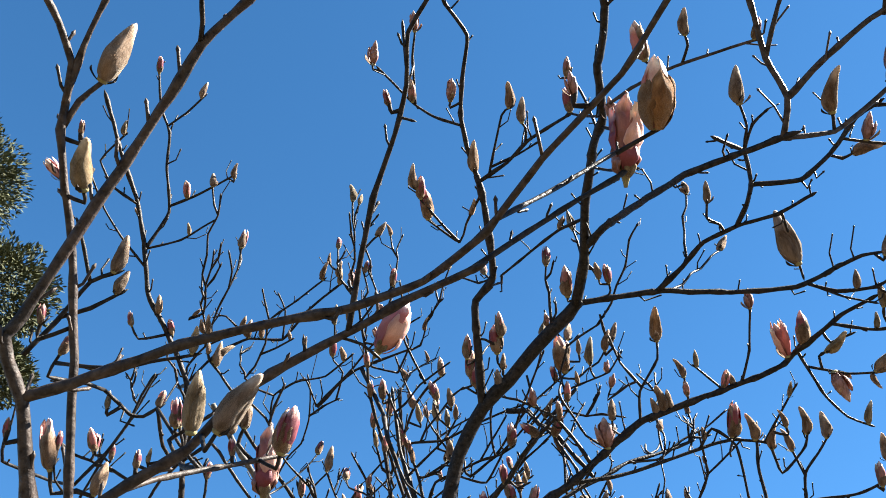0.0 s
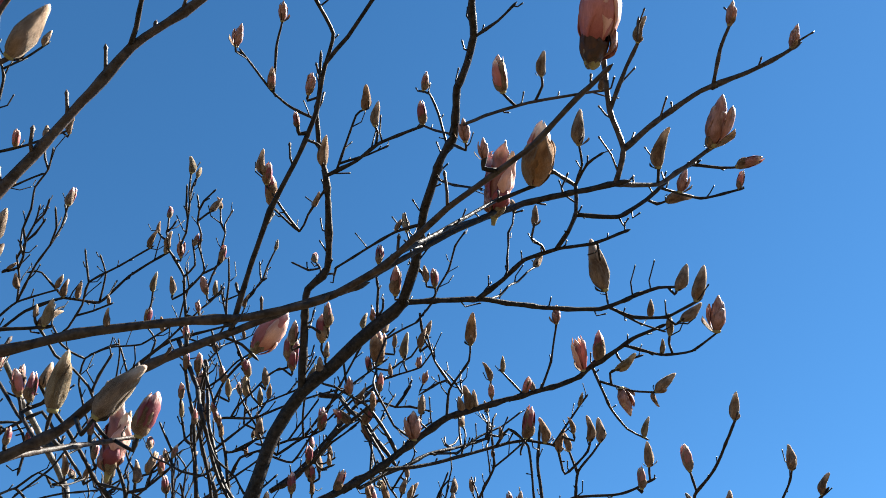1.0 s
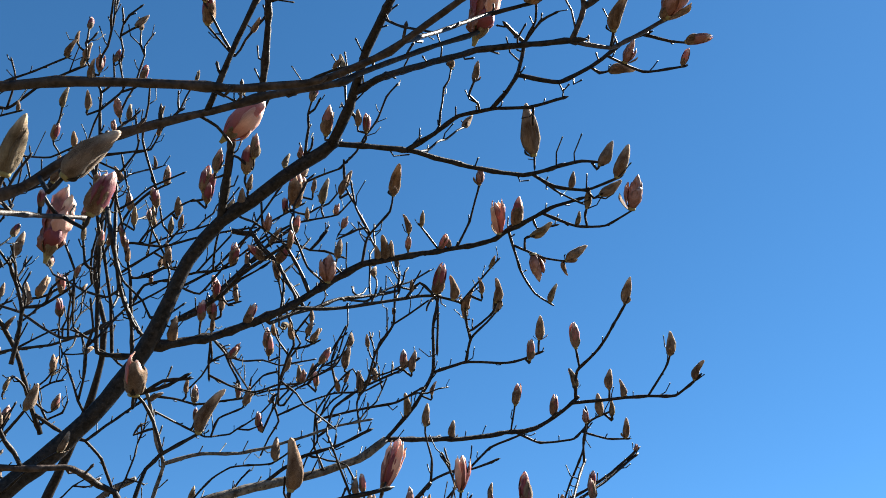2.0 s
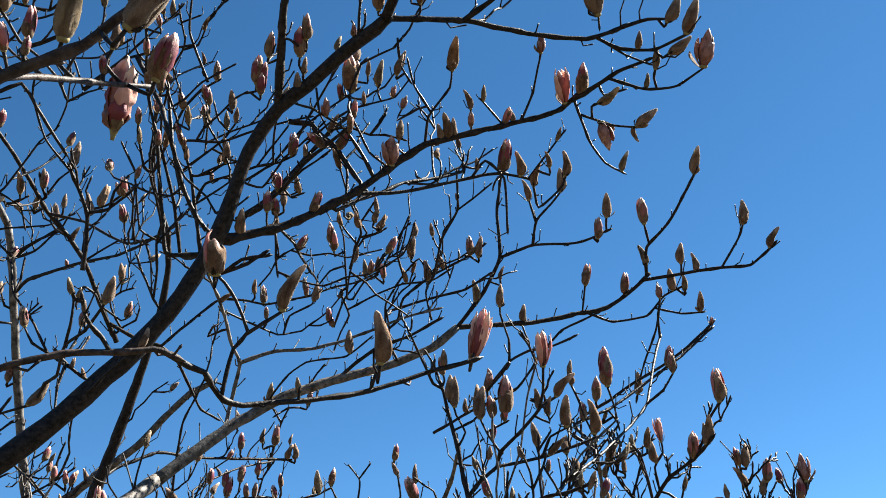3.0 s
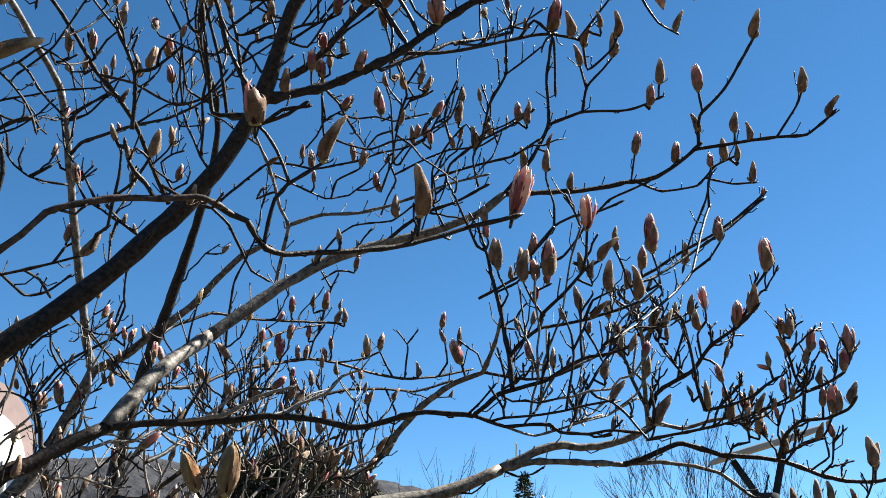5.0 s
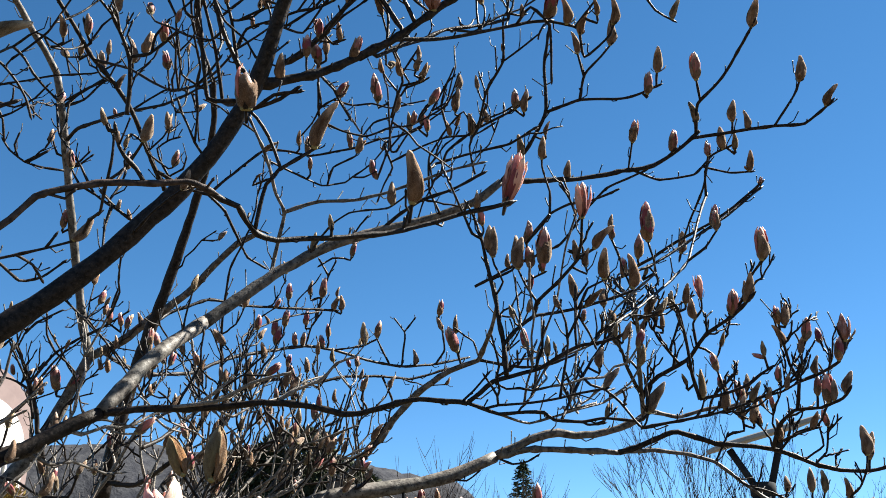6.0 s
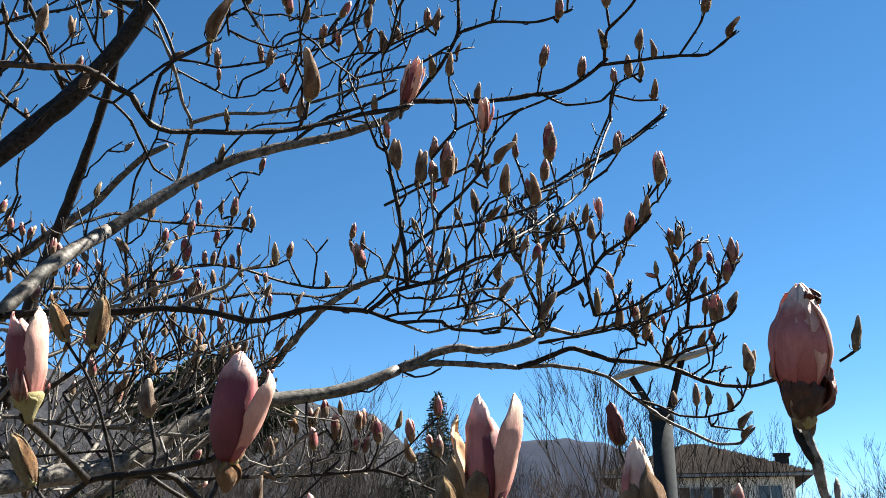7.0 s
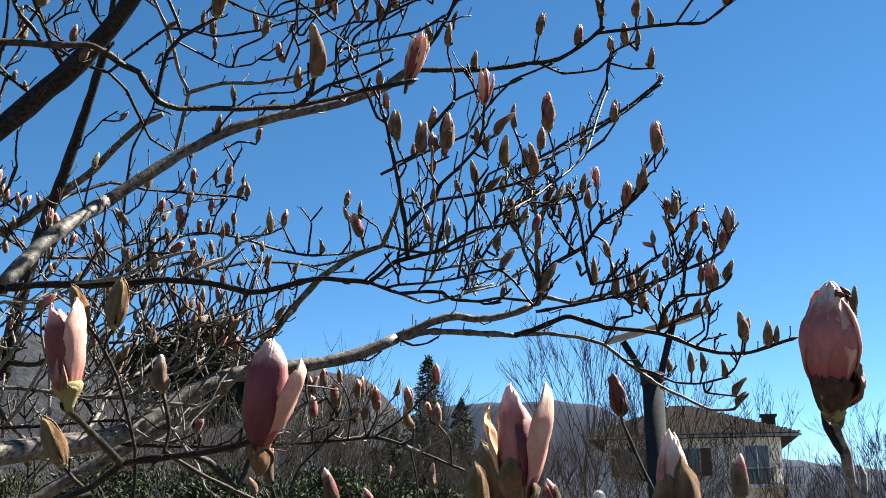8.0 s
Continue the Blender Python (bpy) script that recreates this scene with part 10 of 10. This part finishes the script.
DARK_WOOD = plain("dark_wood", (0.03, 0.022, 0.018), (0.07, 0.05, 0.04), 12, 0.8, 0.2, 0.3, 0.004)
SLATE = plain("dark_plaster", (0.03, 0.028, 0.027), (0.06, 0.055, 0.05), 6, 0.9, 0.1, 0.3, 0.01)
IRON = plain("iron", (0.05, 0.05, 0.05), (0.09, 0.09, 0.09), 30, 0.6, 0.4, 0.1, 0.002)


def glass(name):
    m, n, l, b = mat(name, 0.06, 0.6)
    b.inputs["Base Color"].default_value = (0.03, 0.035, 0.045, 1)
    relief(n, l, b, noisy(n, l, 1.2, 2), 0.06, 0.01)
    return m


WINDOW_GLASS = glass("window_glass")


def sheet_part(name, verts, faces, material, parent, label="", kind=""):
    me = bpy.data.meshes.new(name)
    me.from_pydata(verts, [], faces)
    me.materials.append(material)
    ob = new(name, me)
    ob.parent = parent
    if label:
        ob["label"] = label
    if kind:
        ob["kind"] = kind
    return ob


def box_bm(lo, hi, bevel=0.0):
    bm = bmesh.new()
    bmesh.ops.create_cube(bm, size=1)
    for v in bm.verts:
        v.co = Vector([lo[k] + (v.co[k] + 0.5) * (hi[k] - lo[k]) for k in range(3)])
    if bevel:
        bmesh.ops.bevel(bm, geom=bm.edges[:], offset=bevel, segments=1, affect="EDGES")
    return bm


def box(name, lo, hi, material, parent, label="", bevel=0.0):
    return part(name, box_bm(lo, hi, bevel), material, parent, label, smooth=False)


def sprays(points, size, rng, droop=0.0, blades=5):
    """Small fans of pointed blades about the points, each leaning outwards: verts and faces."""
    verts, faces = [], []
    for p, out in points:
        for _ in range(blades):
            d = (out + Vector((rng.uniform(-0.8, 0.8), rng.uniform(-0.8, 0.8), rng.uniform(-0.5, 0.7) - droop))).normalized()
            s = d.orthogonal().normalized()
            s.rotate(Matrix.Rotation(rng.uniform(0, 6.28), 3, d))
            ln = size * rng.uniform(0.6, 1.3)
            w = ln * rng.uniform(0.12, 0.22)
            o = p + Vector((rng.uniform(-1, 1), rng.uniform(-1, 1), rng.uniform(-1, 1))) * size * 0.5
            k = len(verts)
            verts += [o, o + d * ln * 0.45 + s * w, o + d * ln, o + d * ln * 0.45 - s * w]
            faces.append((k, k + 1, k + 2, k + 3))
    return verts, faces


def lobed_evergreen(name, place, lobes, size, count, material, trunk_top, label, seed, droop=0.0):
    """An evergreen of several uneven lobes (centre, radii) round a trunk; place is its foot."""
    rng = random.Random(seed)
    tree = thing(name, place, label, "tree")
    pts = []
    for (cx, cy, cz), (rx, ry, rz) in lobes:
        for _ in range(count):
            u = Vector((rng.gauss(0, 1), rng.gauss(0, 1), rng.gauss(0, 1))).normalized()
            q = u.copy()
            f = rng.uniform(0.45, 1.0) ** 0.6 * (1 + 0.28 * noise.noise((u.x * 2.3 + cz, u.y * 2.3, u.z * 2.3 + seed)))
            pts.append((Vector((cx + q.x * rx * f, cy + q.y * ry * f, cz + q.z * rz * f)), u))
    verts, faces = sprays(pts, size, rng, droop)
    sheet_part("foliage", verts, faces, material, tree, kind="stuff")
    bm = bmesh.new()
    top = Vector(trunk_top)
    line = [Vector((0, 0, -0.6)), top * 0.35, top * 0.7, top]
    sweep(bm, line, [0.22, 0.17, 0.1, 0.03], 9, 0.06, rng)
    for (cx, cy, cz), r in lobes:
        foot = top * min(0.95, max(0.2, (cz - r[2] * 0.5) / top.z))
        sweep(bm, [foot, foot.lerp(Vector((cx, cy, cz)), 0.5), Vector((cx, cy, cz + r[2] * 0.4))], [0.07, 0.05, 0.02], 6, 0.06, rng)
    part("trunk", bm, GREY_WOOD, tree)
    return tree


def spruce(place, height, radius, seed):
    """A narrow spruce: whorls of drooping boughs with short twigs."""
    rng = random.Random(seed)
    tree = thing("spruce_tree", place, "dark blue-green spruce behind the garden", "tree", "spruces behind the garden")
    bm = bmesh.new()
    sweep(bm, [Vector((0, 0, -0.6)), Vector((0.02, 0, height * 0.5)), Vector((0, 0, height))], [0.14, 0.09, 0.015], 8, 0.05, rng)
    part("trunk", bm, GREY_WOOD, tree)
    pts = []
    z = 0.8
    while z < height - 0.1:
        f = 1 - z / height
        n = 5 + int(6 * f)
        for k in range(n):
            a = math.tau * (k + rng.uniform(-0.4, 0.4)) / n
            reach = radius * (f ** 0.9) * rng.uniform(0.7, 1.15) + 0.06
            steps = max(2, int(reach / 0.12))
            for s in range(steps):
                t = (s + rng.random()) / steps
                out = Vector((math.cos(a), math.sin(a), 0.15 - 0.35 * t))
                pts.append((Vector((math.cos(a) * reach * t, math.sin(a) * reach * t, z - 0.28 * reach * t + 0.1 * reach * t * t)), out))
        z += 0.14 + 0.12 * f
    for k in range(6):
        pts.append((Vector((0, 0, height - 0.05 * k)), Vector((0, 0, 1.5))))
    verts, faces = sprays(pts, 0.17, rng, 0.1, 10)
    sheet_part("foliage", verts, faces, NEEDLES, tree, kind="stuff")
    return tree


def bare_tree(place, height, seed, stems=3, spread=0.35, name="bare_tree", group="leafless trees by the house", thick=0.011, depth=5, fine=0.004, wood_kind=None):
    """A leafless tree: slim stems with ascending branches that fork again and again into fine twigs."""
    rng = random.Random(seed)
    tree = thing(name, place, "brown leafless shrub of many fine stems" if wood_kind == BRUSH else "leafless grey tree with fine upright twigs", "shrub" if wood_kind else "tree", group)
    woods = bmesh.new()
    fine_v, fine_f = [], []

    def needle(line, r):
        """A fine three-sided twig."""
        k = len(fine_v)
        d = (line[-1] - line[0]).normalized()
        s = d.orthogonal().normalized()
        t = d.cross(s)
        for n, c in enumerate(line):
            q = r * (1 - 0.6 * n / (len(line) - 1))
            fine_v.extend((c + s * q, c - s * q * 0.5 + t * q * 0.87, c - s * q * 0.5 - t * q * 0.87))
        for a in range(k, k + 3 * (len(line) - 1), 3):
            for b in range(3):
                fine_f.append((a + b, a + (b + 1) % 3, a + 3 + (b + 1) % 3, a + 3 + b))

    def limb(p, d, length, r, level):
        """A bough that bends upwards, forks at its end and carries short twigs on the way."""
        line, q, v = [p], p, d
        for k in range(3):
            v = (v + Vector((rng.uniform(-1, 1), rng.uniform(-1, 1), rng.uniform(-0.3, 0.6))) * 0.11).normalized()
            q = q + v * length / 3
            line.append(q)
        if level < 2:
            sweep(woods, line, [r * (1 - 0.1 * k) for k in range(4)], 6, 0.04, rng)
        else:
            needle(line, r)
        if level > 1:
            for k in range(rng.randrange(0, 4)):
                a = line[rng.randrange(1, 3)].lerp(line[3], rng.random())
                e = (v + Vector((rng.uniform(-1, 1), rng.uniform(-1, 1), rng.uniform(0.0, 0.6))) * 0.75).normalized()
                ln = length * rng.uniform(0.3, 0.7)
                needle([a, a + e * ln * 0.5, a + (e + Vector((0, 0, 0.2))).normalized() * ln], max(fine, r * 0.5))
        if level == depth:
            return
        for k in range(3 if rng.random() < 0.35 else 2):
            side = v.orthogonal().normalized()
            side.rotate(Matrix.Rotation(rng.uniform(0, math.tau), 3, v))
            way = (v + side * rng.uniform(0.15, 0.4) * (0.7 + spread) + Vector((0, 0, 0.1))).normalized()
            limb(q, way, length * rng.uniform(0.68, 0.95), max(fine, r * 0.66), level + 1)

    for k in range(stems):
        a = math.tau * (k + rng.random()) / stems
        lean = spread * rng.uniform(0.3, 1.0) if stems > 1 else 0.05
        d = Vector((math.cos(a) * lean, math.sin(a) * lean, 1)).normalized()
        first = (height + 0.3) * rng.uniform(0.85, 1.05) / sum(0.8 ** n for n in range(depth + 1)) * 1.1
        limb(Vector((math.cos(a) * 0.15, math.sin(a) * 0.15, -0.3)), d, first, height * thick, 0)
    part("stem", woods, wood_kind or GREY_WOOD, tree)
    sheet_part("twig_crown", fine_v, fine_f, wood_kind or GREY_WOOD, tree, kind="stuff")
    return tree


lobed_evergreen("cypress_tree", (-9.6, 4.9, -0.4), [((0.35, 0.15, 11.1), (0.85, 0.85, 0.75)), ((0.0, 0.0, 12.0), (0.5, 0.5, 0.6)), ((0.85, 0.9, 9.62), (0.9, 0.85, 0.45)), ((1.05, 1.15, 8.55), (0.62, 0.65, 0.36)),
                ((0.0, 0.1, 10.2), (0.8, 0.8, 1.0)), ((0.0, 0.1, 8.4), (1.0, 1.0, 1.2)), ((0.0, 0.0, 6.2), (1.3, 1.3, 1.4)), ((0.0, 0.0, 4.0), (1.5, 1.5, 1.6)), ((0.0, 0.0, 2.0), (1.5, 1.5, 1.3))], 0.075, 2400, CYPRESS, (0, 0, 12.6),
                "tall green cypress with olive scaly foliage", 21)
lobed_evergreen("pine_tree", (-4.95, 19.4, -0.08), [((-0.9, 0, 4.75), (0.75, 0.7, 0.45)), ((0.0, 0.2, 5.1), (0.8, 0.8, 0.55)), ((0.9, 0.0, 4.5), (0.75, 0.8, 0.4)), ((0.1, 0, 4.0), (1.15, 0.9, 0.4))],
                0.1, 2600, PINE, (0, 0, 5.0), "dark green pine behind the magnolia", 22)
lobed_evergreen("golden_thuja", (-7.9, 13.4, 0), [((0, 0, 1.0), (0.8, 0.8, 1.0)), ((0.1, 0, 2.2), (0.7, 0.7, 0.9)), ((0.2, 0, 3.0), (0.45, 0.45, 0.6))], 0.08, 1100, GOLDEN, (0, 0, 3.2), "golden-brown thuja bush in the garden", 23)
for x, y, h, w, k in ((-4.3, 13.6, 2.7, 1.3, 24), (-2.6, 13.2, 2.5, 1.1, 25), (-1.3, 14.2, 2.6, 1.0, 26), (0.2, 15.0, 2.3, 0.9, 27), (-5.9, 14.4, 2.5, 1.2, 28)):
    lobed_evergreen("evergreen_shrub", (x, y, -0.1), [((0, 0, h * 0.3), (w, w, h * 0.36)), ((w * 0.3, 0, h * 0.62), (w * 0.7, w * 0.7, h * 0.3)), ((-w * 0.4, 0.1, h * 0.72), (w * 0.5, w * 0.5, h * 0.24))], 0.07, 1300, NEEDLES, (0, 0, h * 0.8), "dark evergreen shrub of the garden hedge", k)
spruce((-0.6, 38.0, -0.3), 8.2, 2.2, 31)
spruce((0.75, 39.5, -0.3), 6.7, 1.9, 32)
spruce((-2.0, 40.0, -0.3), 5.6, 1.8, 33)
spruce((0.1, 36.5, -0.3), 5.1, 2.0, 34)
spruce((-2.5, 36.0, -0.3), 4.5, 2.0, 35)
spruce((-3.6, 37.0, -0.3), 3.8, 1.9, 36)
for x, y, h, s, n in ((3.8, 25.2, 5.8, 52, 3), (5.0, 25.5, 4.6, 42, 2), (7.2, 28.5, 5.6, 44, 2), (9.6, 29.0, 4.4, 56, 2), (14.9, 34.0, 4.5, 55, 4), (17.2, 37.0, 4.8, 47, 4), (-4.0, 33.0, 5.2, 49, 3)):
    bare_tree((x, y, -0.3), h, s, n, 0.22, thick=0.0085, fine=0.007)
for x, y, h, s, bark_kind in ((2.2, 22.0, 2.7, 62, BRUSH), (3.4, 23.0, 3.9, 63, BRUSH), (4.6, 24.0, 3.8, 64, BRUSH), (5.8, 25.0, 3.6, 65, BRUSH), (7.4, 26.5, 3.3, 66, BRUSH), (9.2, 27.5, 3.2, 67, BRUSH), (11.2, 29.5, 3.0, 81, BRUSH), (3.9, 22.2, 3.5, 82, BRUSH), (12.9, 31.5, 3.0, 83, BRUSH),
                              (-2.6, 17.0, 3.7, 68, GREY_WOOD), (-4.0, 15.0, 3.2, 69, GREY_WOOD), (-1.0, 18.0, 3.8, 70, GREY_WOOD), (-1.8, 15.6, 3.5, 74, GREY_WOOD), (-5.2, 16.5, 3.2, 71, GREY_WOOD), (-3.4, 15.4, 3.1, 72, GREY_WOOD), (-6.7, 17.5, 2.7, 73, GREY_WOOD), (-4.4, 17.4, 3.4, 75, GREY_WOOD), (0.5, 17.0, 3.1, 76, GREY_WOOD), (1.0, 19.5, 3.0, 77, GREY_WOOD)):
    bare_tree((x, y, -0.25), h, s, 9, 0.5, "bare_shrub", "leafless shrubs of the hedge", 0.005, 4, 0.0045, bark_kind)


def lamp_post():
    """A round steel post with a collar and two struts that hold a tilted panel."""
    post = thing("lamp_post", (0.99, 4.5, 0), "dark steel post carrying a tilted grey panel on two struts", "lamp post")
    bm = bmesh.new()
    sweep(bm, [Vector((0, 0, -0.05)), Vector((0, 0, 1.2)), Vector((0, 0, 2.25))], [0.053, 0.051, 0.049], 20, 0)
    part("pole", bm, STEEL, post)
    bm = bmesh.new()
    sweep(bm, [Vector((0, 0, 2.22)), Vector((0, 0, 2.225)), Vector((0, 0, 2.275)), Vector((0, 0, 2.28))], [0.05, 0.057, 0.057, 0.05], 20, 0)
    part("collar", bm, STEEL, post)
    for a, b in (((-0.035, 0, 2.27), (-0.13, 0.0, 2.43)), ((0.04, 0, 2.27), (0.115, 0.0, 2.52))):
        bm = bmesh.new()
        sweep(bm, [Vector(a), Vector(a).lerp(Vector(b), 0.5), Vector(b)], [0.016, 0.016, 0.016], 8, 0)
        part("strut", bm, STEEL, post)
    bm = box_bm((-0.23, -0.17, -0.011), (0.23, 0.17, 0.011), 0.004)
    bmesh.ops.transform(bm, matrix=Matrix.Translation((0.02, 0.0, 2.495)) @ Matrix.Rotation(radians(-16), 4, "Y") @ Matrix.Rotation(radians(5), 4, "X"), verts=bm.verts)
    part("panel", bm, PANEL, post, "light grey panel, tilted", smooth=False)
    return post


lamp_post()


def milky_glass():
    m, n, l, b = mat("milky_glass", 0.18, 0.5)
    c = ramp(n, l, noisy(n, l, 6, 3), ((0.3, (0.6, 0.6, 0.58)), (0.7, (0.78, 0.78, 0.76))))
    l.new(c, b.inputs["Base Color"])
    b.inputs["Transmission Weight"].default_value = 0.7
    return m


def globe_lamp():
    """A garden lamp: a turned post with four arms and five glass globes."""
    lamp = thing("globe_lamp", (3.44, 21.75, -0.42), "garden lamp with five milky glass globes on a dark post", "street lamp")
    clear = milky_glass()
    bm = bmesh.new()
    sweep(bm, [Vector((0, 0, z)) for z in (-0.1, 0.0, 0.25, 0.3, 1.4, 2.3, 2.44)], [0.1, 0.1, 0.08, 0.045, 0.04, 0.035, 0.05], 14, 0)
    part("post", bm, STEEL, lamp)
    spots = [(0, 0, 2.44)] + [(0.33 * math.cos(a), 0.33 * math.sin(a), 2.28) for a in (0.15, 1.72, 3.29, 4.86)]
    for x, y, z in spots:
        if x or y:
            bm = bmesh.new()
            sweep(bm, [Vector((0, 0, 2.1)), Vector((x * 0.55, y * 0.55, 2.08)), Vector((x, y, 2.14)), Vector((x, y, z + 0.01))], [0.016, 0.015, 0.015, 0.03], 8, 0)
            part("arm", bm, STEEL, lamp)
        bm = bmesh.new()
        bmesh.ops.create_uvsphere(bm, u_segments=20, v_segments=12, radius=0.135)
        bmesh.ops.translate(bm, vec=(x, y, z + 0.135), verts=bm.verts)
        globe = part("globe", bm, clear, lamp, "milky glass globe")
        bm = bmesh.new()
        sweep(bm, [Vector((x, y, z - 0.02)), Vector((x, y, z)), Vector((x, y, z + 0.03))], [0.04, 0.055, 0.05], 12, 0)
        part("collar", bm, STEEL, globe)
    return lamp


globe_lamp()


def window(parent, x, z, w, h, y, facing, shutter=True):
    """A window in a wall along local x at y; facing is the side it looks to."""
    f = box("window", (x - w / 2, y - 0.02, z), (x + w / 2, y + 0.02, z + h), WINDOW_GLASS, parent)
    for a, b in (((x - w / 2 - 0.07, z - 0.07), (x + w / 2 + 0.07, z)), ((x - w / 2 - 0.07, z + h), (x + w / 2 + 0.07, z + h + 0.07)), ((x - w / 2 - 0.07, z), (x - w / 2, z + h)), ((x + w / 2, z), (x + w / 2 + 0.07, z + h)), ((x - 0.03, z), (x + 0.03, z + h))):
        box("frame", (a[0], y - 0.05, a[1]), (b[0], y + 0.05, b[1]), WHITE_PAINT, f)
    if shutter:
        for s in (-1, 1):
            cx = x + s * (w / 2 + 0.07 + w * 0.25)
            box("shutter", (cx - w * 0.25, y + facing * 0.06 - 0.025, z - 0.05), (cx + w * 0.25, y + facing * 0.06 + 0.025, z + h + 0.05), DARK_WOOD, f)
    return f


def villa():
    """A two-storey house facing the garden, with a low hipped roof, a chimney and a balcony."""
    house = thing("house", (9.17, 55.05, -0.4), "two-storey plastered house with a low hipped roof and balcony", "house")
    house.rotation_euler = (0, 0, radians(-14))
    L, D, H = 9.5, 9.0, 6.5
    for name, lo, hi in (("wall", (0, 0, 0), (L, 0.35, H)), ("wall", (0, 0.35, 0), (0.35, D, H)), ("wall", (L - 0.35, 0.35, 0), (L, D, H)), ("wall", (0.35, D - 0.35, 0), (L - 0.35, D, H))):
        box(name, lo, hi, STUCCO, house)
    for x in (1.5, 4.6):
        window(house, x, 4.5, 1.1, 1.4, -0.03, -1)
    window(house, 8.2, 4.0, 1.2, 2.0, -0.03, -1, False)
    for x in (1.5, 4.6, 8.2):
        window(house, x, 1.0, 1.1, 1.35, -0.03, -1)
    for y in (2.4, 5.8):
        f = box("window", (-0.05, y - 0.5, 3.9), (-0.01, y + 0.5, 5.2), WINDOW_GLASS, house)
        for a, b in ((-0.58, -0.5), (0.5, 0.58), (-0.03, 0.03)):
            box("frame", (-0.08, y + a, 3.86), (0.0, y + b, 5.24), WHITE_PAINT, f)
        for a in (-0.85, 0.85):
            box("shutter", (-0.12, y + a - 0.26, 3.86), (-0.06, y + a + 0.26, 5.24), DARK_WOOD, f)
    o = 0.9
    a, b, c, d = Vector((-o, -o, H - 0.02)), Vector((L + o, -o, H - 0.02)), Vector((L + o, D + o, H - 0.02)), Vector((-o, D + o, H - 0.02))
    rise = 2.15
    e, f = Vector((L * 0.4, D / 2, H + rise)), Vector((L * 0.5, D / 2, H + rise))
    t = Vector((0, 0, 0.16))
    v = [a, b, c, d, a + t, b + t, c + t, d + t, e + t, f + t]
    sheet_part("roof", v, [(3, 2, 1, 0), (0, 1, 5, 4), (1, 2, 6, 5), (2, 3, 7, 6), (3, 0, 4, 7), (4, 5, 9, 8), (5, 6, 9), (6, 7, 8, 9), (7, 4, 8)], ROOF_TILE, house, "weathered brown tiled roof")
    box("gutter", (-o - 0.09, -o - 0.1, H - 0.04), (L + o + 0.09, -o - 0.01, H + 0.1), PANEL, house)
    box("gutter", (-o - 0.1, -o - 0.01, H - 0.04), (-o - 0.01, D + o, H + 0.1), PANEL, house)
    ch = box("chimney", (8.75, 1.5, H - 0.1), (9.45, 2.2, H + 1.25), SLATE, house, "dark plastered chimney")
    box("cap", (8.65, 1.4, H + 1.25), (9.55, 2.3, H + 1.38), DARK_WOOD, ch)
    bal = box("balcony", (6.9, -1.4, 3.75), (L + 0.9, -0.002, 3.93), STUCCO, house)
    for k in range(18):
        x = 6.95 + k * 0.2
        box("baluster", (x, -1.38, 3.93), (x + 0.03, -1.35, 4.75), IRON, bal)
    box("rail", (6.9, -1.4, 4.75), (L + 0.9, -1.33, 4.82), WHITE_PAINT, bal)
    rng = random.Random(5)
    n = Vector((0, -rise, D / 2 + o)).normalized()
    cover = bmesh.new()
    for row in range(20):
        f0 = row / 20
        y0, z0 = -o + f0 * (D / 2 + o), H + 0.14 + f0 * rise
        x0, x1 = -o + f0 * (e.x + o), L + o - f0 * (L + o - f.x)
        k = x0 + rng.uniform(0, 0.1)
        while k < x1 - 0.1:
            p = Vector((k, y0, z0)) + n * (0.012 + rng.uniform(0, 0.006))
            q = p + Vector((0, (D / 2 + o) / 20 * 1.15, rise / 20 * 1.15))
            w = Vector((0.19, 0, 0))
            m = n * 0.012
            vs = [cover.verts.new(u) for u in (p, p + w * 0.5 + m, p + w, q + w, q + w * 0.5 + m, q)]
            cover.faces.new((vs[0], vs[1], vs[4], vs[5]))
            cover.faces.new((vs[1], vs[2], vs[3], vs[4]))
            cover.faces.new((vs[0], vs[2], vs[1]))
            k += 0.21
    tiles = part("tiles", cover, ROOF_TILE, house, smooth=False)
    tiles["kind"] = "stuff"
    return house


villa()


def arched_house():
    """A pink house front with a rounded gable, a white arch and a window in it."""
    house = thing("pink_house", (-15.4, 25.2, -0.7), "pink plastered house with a rounded gable and white arched window", "house")
    house.rotation_euler = (0, 0, radians(76))

    def arch(r, z, depth, y):
        bm = bmesh.new()
        ring = [Vector((-r, 0, 0)), Vector((r, 0, 0))] + [Vector((r * math.cos(w), 0, z + r * 0.95 * math.sin(w))) for w in (math.pi * k / 24 for k in range(25))]
        front = [bm.verts.new(q + Vector((0, y, 0))) for q in ring]
        back = [bm.verts.new(q + Vector((0, y + depth, 0))) for q in ring]
        bm.faces.new(front)
        bm.faces.new(back[::-1])
        for k in range(len(ring)):
            bm.faces.new((front[k], back[k], back[(k + 1) % len(ring)], front[(k + 1) % len(ring)]))
        return bm

    part("wall", arch(1.95, 7.5, 3.0, 0.0), PINK_STUCCO, house, smooth=False)
    bm = arch(1.6, 6.95, 0.12, -0.12)
    part("arch", bm, WHITE_PAINT, house, "white arch", smooth=False)
    for x in (-0.55, 0.45, 1.12):
        w = box("window", (x - 0.2, -0.17, 6.1), (x + 0.2, -0.13, 7.1), WINDOW_GLASS, house)
        for a, b in ((-0.26, -0.2), (0.2, 0.26)):
            box("frame", (x + a, -0.2, 6.05), (x + b, -0.12, 7.15), WHITE_PAINT, w)
    part("band", arch(1.8, 7.2, 0.06, -0.06), PINK_STUCCO, house, smooth=False)
    return house


arched_house()
